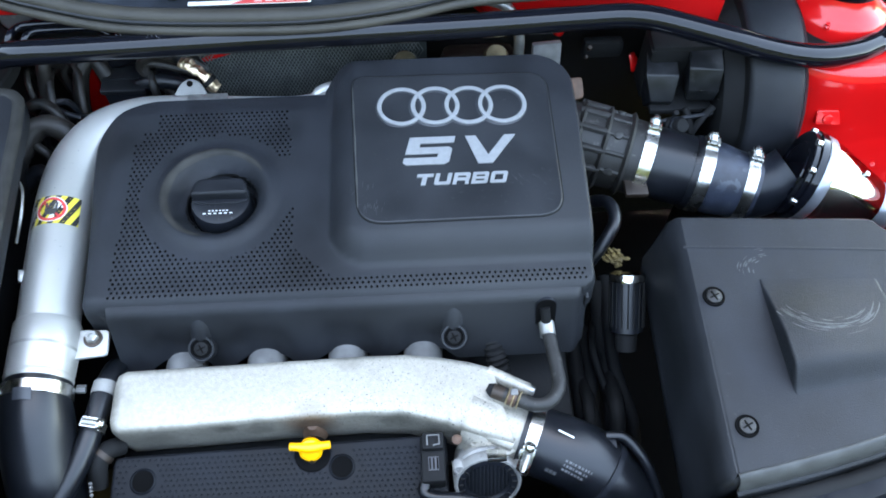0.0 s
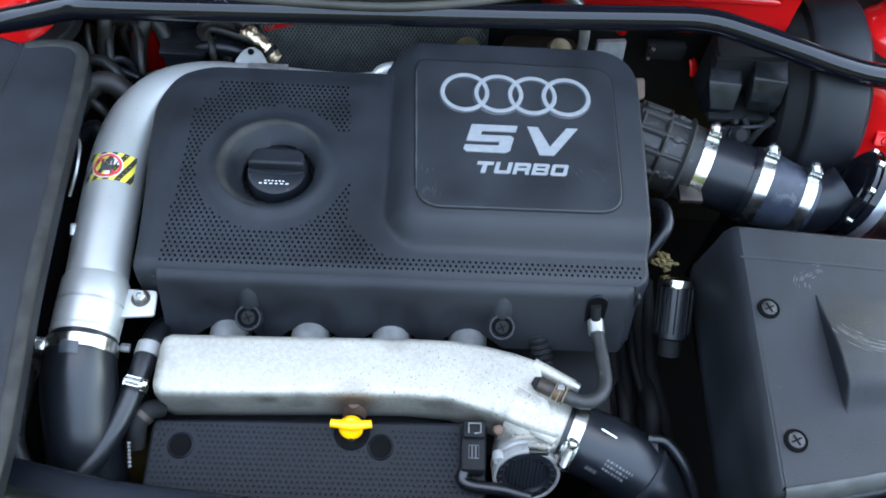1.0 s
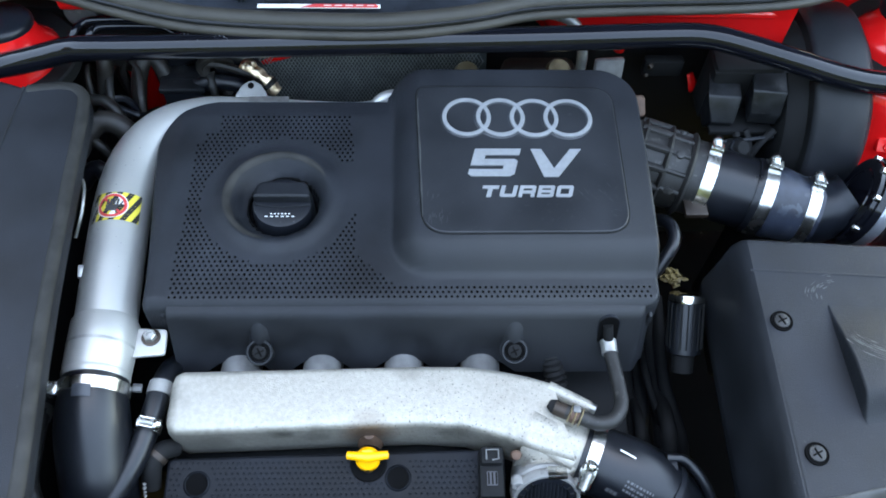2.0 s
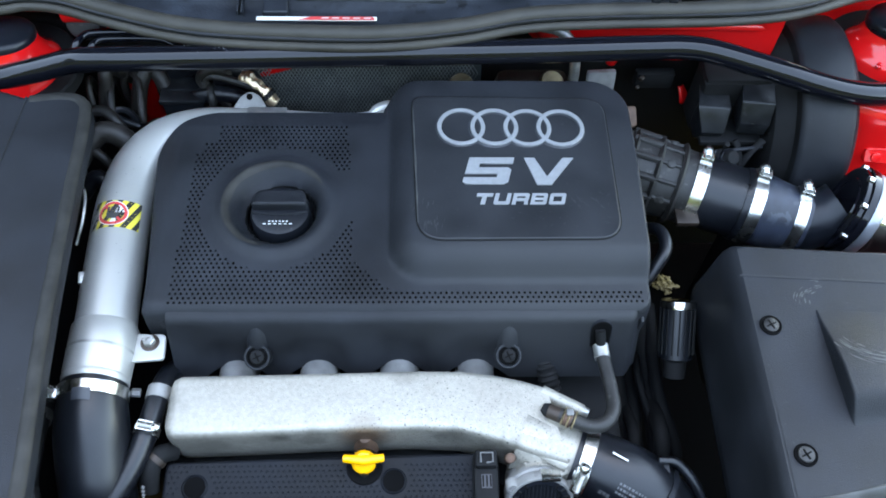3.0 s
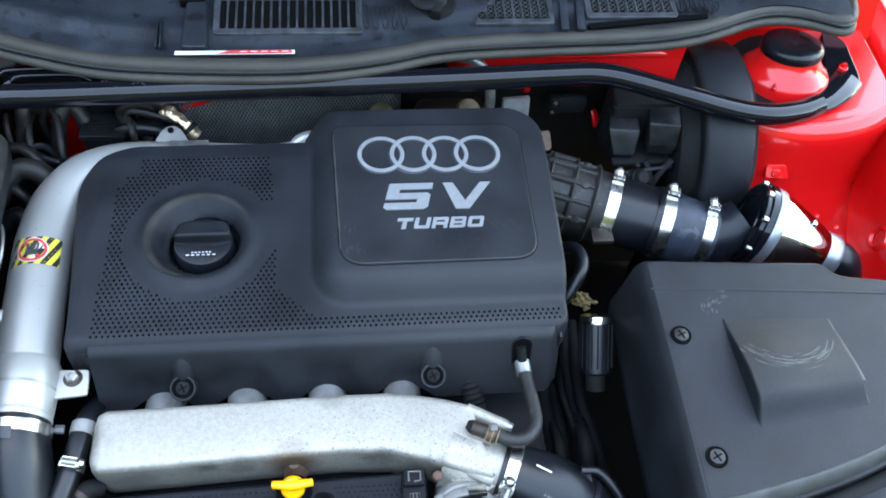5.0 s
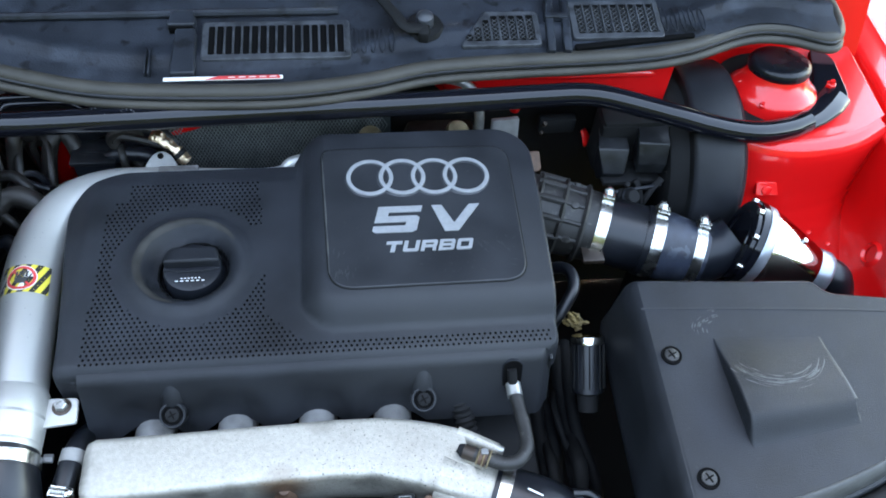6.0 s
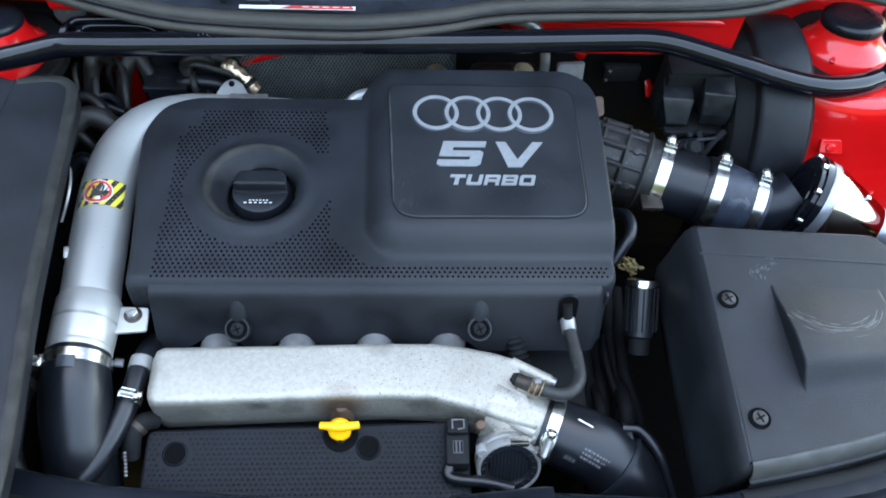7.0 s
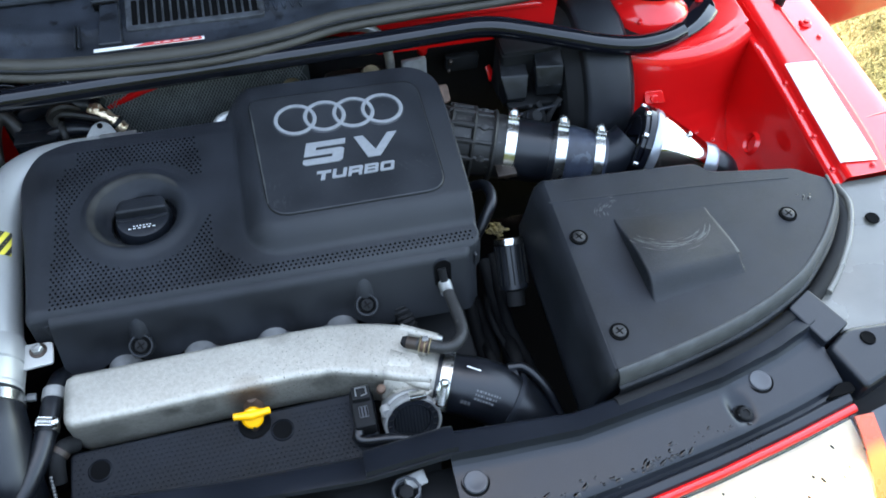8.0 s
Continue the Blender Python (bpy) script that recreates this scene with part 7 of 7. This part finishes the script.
        part("rim", lathe([(0.0112, 0.0002), (0.0132, 0.0005), (0.0137, -0.002)], (x, y, 0.8815), (0, 0, 1), 32), HOLE, p)
    s = part("bonnet_stop", lathe([(0.0100, 0.0), (0.0104, 0.0016), (0.0094, 0.0020), (0.0090, 0.0)], (0.4435, -0.2085, 0.8752), (0, 0, 1), 32), DARK, t)
    part("recess", disc(0.0098, 0.0012, (0.4435, -0.2085, 0.8745), (0, 0, 1), 0.0004, 28), HOLE, s)
    part("rubber_stop", lathe([(0.0072, 0.0), (0.0072, 0.0045), (0.0060, 0.0060), (0.0040, 0.0064), (0.0036, 0.0050), (0, 0.0050)], (0.4440, -0.2090, 0.8752), (0, 0, 1), 24), DARK, s)
    rnd = random.Random(21)
    for i in range(90):
        x = rnd.gauss(0.32, 0.07)
        if not 0.19 < x < 0.52:
            continue
        y = lerp_table(FRONT, x) + 0.021 + abs(rnd.gauss(0, 0.010)) + (0.02 if rnd.random() < 0.12 else 0) * rnd.random()
        r = rnd.uniform(0.0008, 0.0033)
        b = lathe([(r, 0), (r * 0.85, r * 0.16), (r * 0.5, r * 0.30), (0, r * 0.36)], (0, 0, 0), (0, 0, 1), 9)
        for v in b.verts:
            v.co.xy = v.co.xy * rnd.uniform(0.65, 1.25)
        single("water_drop", turn(b, pose(x, y, 0.8802 - 0.0030 * sstep(0.026, 0.019, y - lerp_table(FRONT, x)), 0, 0, rnd.uniform(-20, 50)) @ Matrix.Diagonal((rnd.uniform(0.8, 2.2), rnd.uniform(0.6, 1.1), 1, 1))), WATER, "dark water drop lying on the front panel", "water drop", "water drops")
    # end piece by the wing
    e = thing("wing_end_cover", "grey-black plastic end cover between front panel and wing", "trim panel")
    o = rounded([(0.578, -0.150), (0.640, -0.150), (0.78, -0.06), (0.81, 0.034), (0.668, 0.034), (0.662, 0.0), (0.630, -0.045), (0.596, -0.082), (0.575, -0.100)], 0.012, 4)
    part("plate", slab(o, 0.850, 0.881, 0.004, top=lambda x, y: 0.008 * sstep(-0.08, 0.03, y) - 0.10 * max(0, 0.650 - x - 0.4 * max(0, y + 0.05)) * sstep(-0.13, -0.09, y)), END, e)
    part("gutter_lip", sweep(spline([(0.668, 0.03, 0.8885), (0.668, 0.0, 0.888), (0.645, -0.042, 0.8855), (0.612, -0.080, 0.883), (0.590, -0.100, 0.882)], 5), 0.004, 10), END, e)
    part("strap", slab(rounded([(0.533, -0.113), (0.564, -0.096), (0.586, -0.143), (0.551, -0.160)], 0.004, 4), 0.862, 0.8915, 0.002), SLAM, e)
    part("lug", slab(rounded([(0.552, -0.163), (0.582, -0.147), (0.640, -0.150), (0.640, -0.190), (0.567, -0.214)], 0.006, 4), 0.862, 0.8900, 0.005), SLAM, e)
    part("recess", slab(rounded([(0.526, -0.213), (0.546, -0.200), (0.558, -0.200), (0.560, -0.211)], 0.005, 4), 0.876, 0.8834, 0.0005), HOLE, e)
    for x, y, z in ((0.596, -0.1630, 0.8906), (0.684, -0.023, 0.8882)):
        part("hole", lathe([(0.0080, 0.0), (0.0070, 0.0012), (0.0064, 0.0006), (0, 0.0006)], (x, y, z), (0, 0, 1), 24), HOLE, e)
    # bumper skin and headlamp
    edge = lambda x: lerp_table(FRONT, x) - 0.003
    def skin(u, v):
        x = -0.60 + 0.885 * u
        return Vector((x, edge(x) - 0.19 * math.sin(v * 1.45), 0.874 - 0.40 * (1 - math.cos(v * 1.45)) - 0.01 * v))
    bp = thing("front_bumper", "glossy wet red front bumper with a thin edge above the lamp", "bumper")
    part("skin", thicken(grid(skin, 46, 20), 0.003), RED, bp)
    part("lamp_edge", sweep([(0.28 + 0.0305 * k, edge(0.28 + 0.0305 * k) + 0.0005, 0.8725) for k in range(10)], 0.0048, 12), RED, bp)
    h = thing("headlamp", "sunlit clear headlamp with silver reflector, orange indicator and water drops", "headlamp")
    glassy = lambda dx, dz: (lambda u, v: Vector((0.285 + dx + 0.27 * u, edge(0.285 + 0.27 * u) - 0.0045 - 0.16 * math.sin(v * 1.3), 0.868 + dz - 0.15 * (1 - math.cos(v * 1.3)))))
    lens = part("lens", thicken(grid(glassy(0, 0.0), 24, 14), 0.002), GLASS, h)
    lens.visible_shadow = False
    part("reflector", thicken(grid(glassy(0, -0.012), 24, 14), 0.002), LAMP_SILVER, h, "bright silver reflector")
    part("indicator", thicken(grid(lambda u, v: Vector((0.553 + 0.020 * u - 0.030 * v, edge(0.56) - 0.008 - 0.16 * math.sin(v * 1.3), 0.869 - 0.15 * (1 - math.cos(v * 1.3)))), 4, 14), 0.003), ORANGE, h, "orange indicator strip")
    part("outer_lens", thicken(grid(lambda u, v: Vector((0.5735 + 0.14 * u - 0.030 * v, edge(0.56) + 0.03 * u - 0.006 - 0.16 * math.sin(v * 1.3), 0.866 - 0.15 * (1 - math.cos(v * 1.3)))), 8, 14), 0.003), GREYPLASTIC, h)
    part("housing", box(0.30, 0.76, -0.34, -0.245, 0.55, 0.800, 0.01), DARK, h)
    part("housing", box(0.56, 0.78, -0.28, -0.12, 0.55, 0.850, 0.01), DARK, h)
    rnd = random.Random(31)
    for i in range(70):
        u, v = rnd.uniform(0.1, 0.98), rnd.uniform(0.05, 0.6)
        p = glassy(0, 0.0)(u, v)
        r = rnd.uniform(0.0006, 0.0018)
        b = lathe([(r, 0), (r * 0.8, r * 0.3), (0, r * 0.5)], (0, 0, 0), (0, 0, 1), 8)
        part("drop", turn(b, Matrix.Translation(p + Vector((0, 0, 0.0006))) @ pose(0, 0, 0, 40 * v, 0, 30) @ Matrix.Diagonal((1, rnd.uniform(1, 2.5), 1, 1))), WATER, h)


def build_bonnet():
    t = thing("bonnet", "open red bonnet with dark liner standing up behind the cowl", "bonnet")
    ang = radians(103)
    def sheet(off, k):
        def f(u, v):
            x = 0.065 + 0.80 * k * (2 * u - 1)
            s = 0.02 + (0.03 if k < 1 else 0.0) + ((1.13 if k == 1 else 1.105) - 0.17 * (k * (2 * u - 1)) ** 2) * v
            w = 0.05 * (2 * u - 1) ** 2
            return Vector((x, 0.62 + s * math.cos(ang) - off * math.sin(ang), 1.000 + s * math.sin(ang) - w + off * math.cos(ang) * 0.2))
        return f
    part("skin", thicken(grid(sheet(0.0, 1), 24, 20), 0.006), RED, t)
    part("liner", thicken(grid(sheet(0.02, 0.99), 20, 18), 0.006), DARK, t, "black felt liner")


def build_door():
    t = thing("car_door", "open red car door seen beyond the front wing", "car door")
    part("skin", turn(box(0.0, 0.95, 0.0, 0.05, 0.34, 0.95, 0.02), pose(0.93, 0.765, 0.0, 0, 0, 13)), RED, t)


build_shell()
build_bulkhead()
build_cowl()
build_engine_block()
build_engine_cover()
build_oil_cap()
build_charge_pipe()
build_left_side()
build_manifold()
build_breather()
build_lower_cover()
build_brace()
build_intake_tract()
build_booster()
build_airbox()
build_airbox_drops()
build_right_wing()
build_front()
build_bonnet()
build_door()
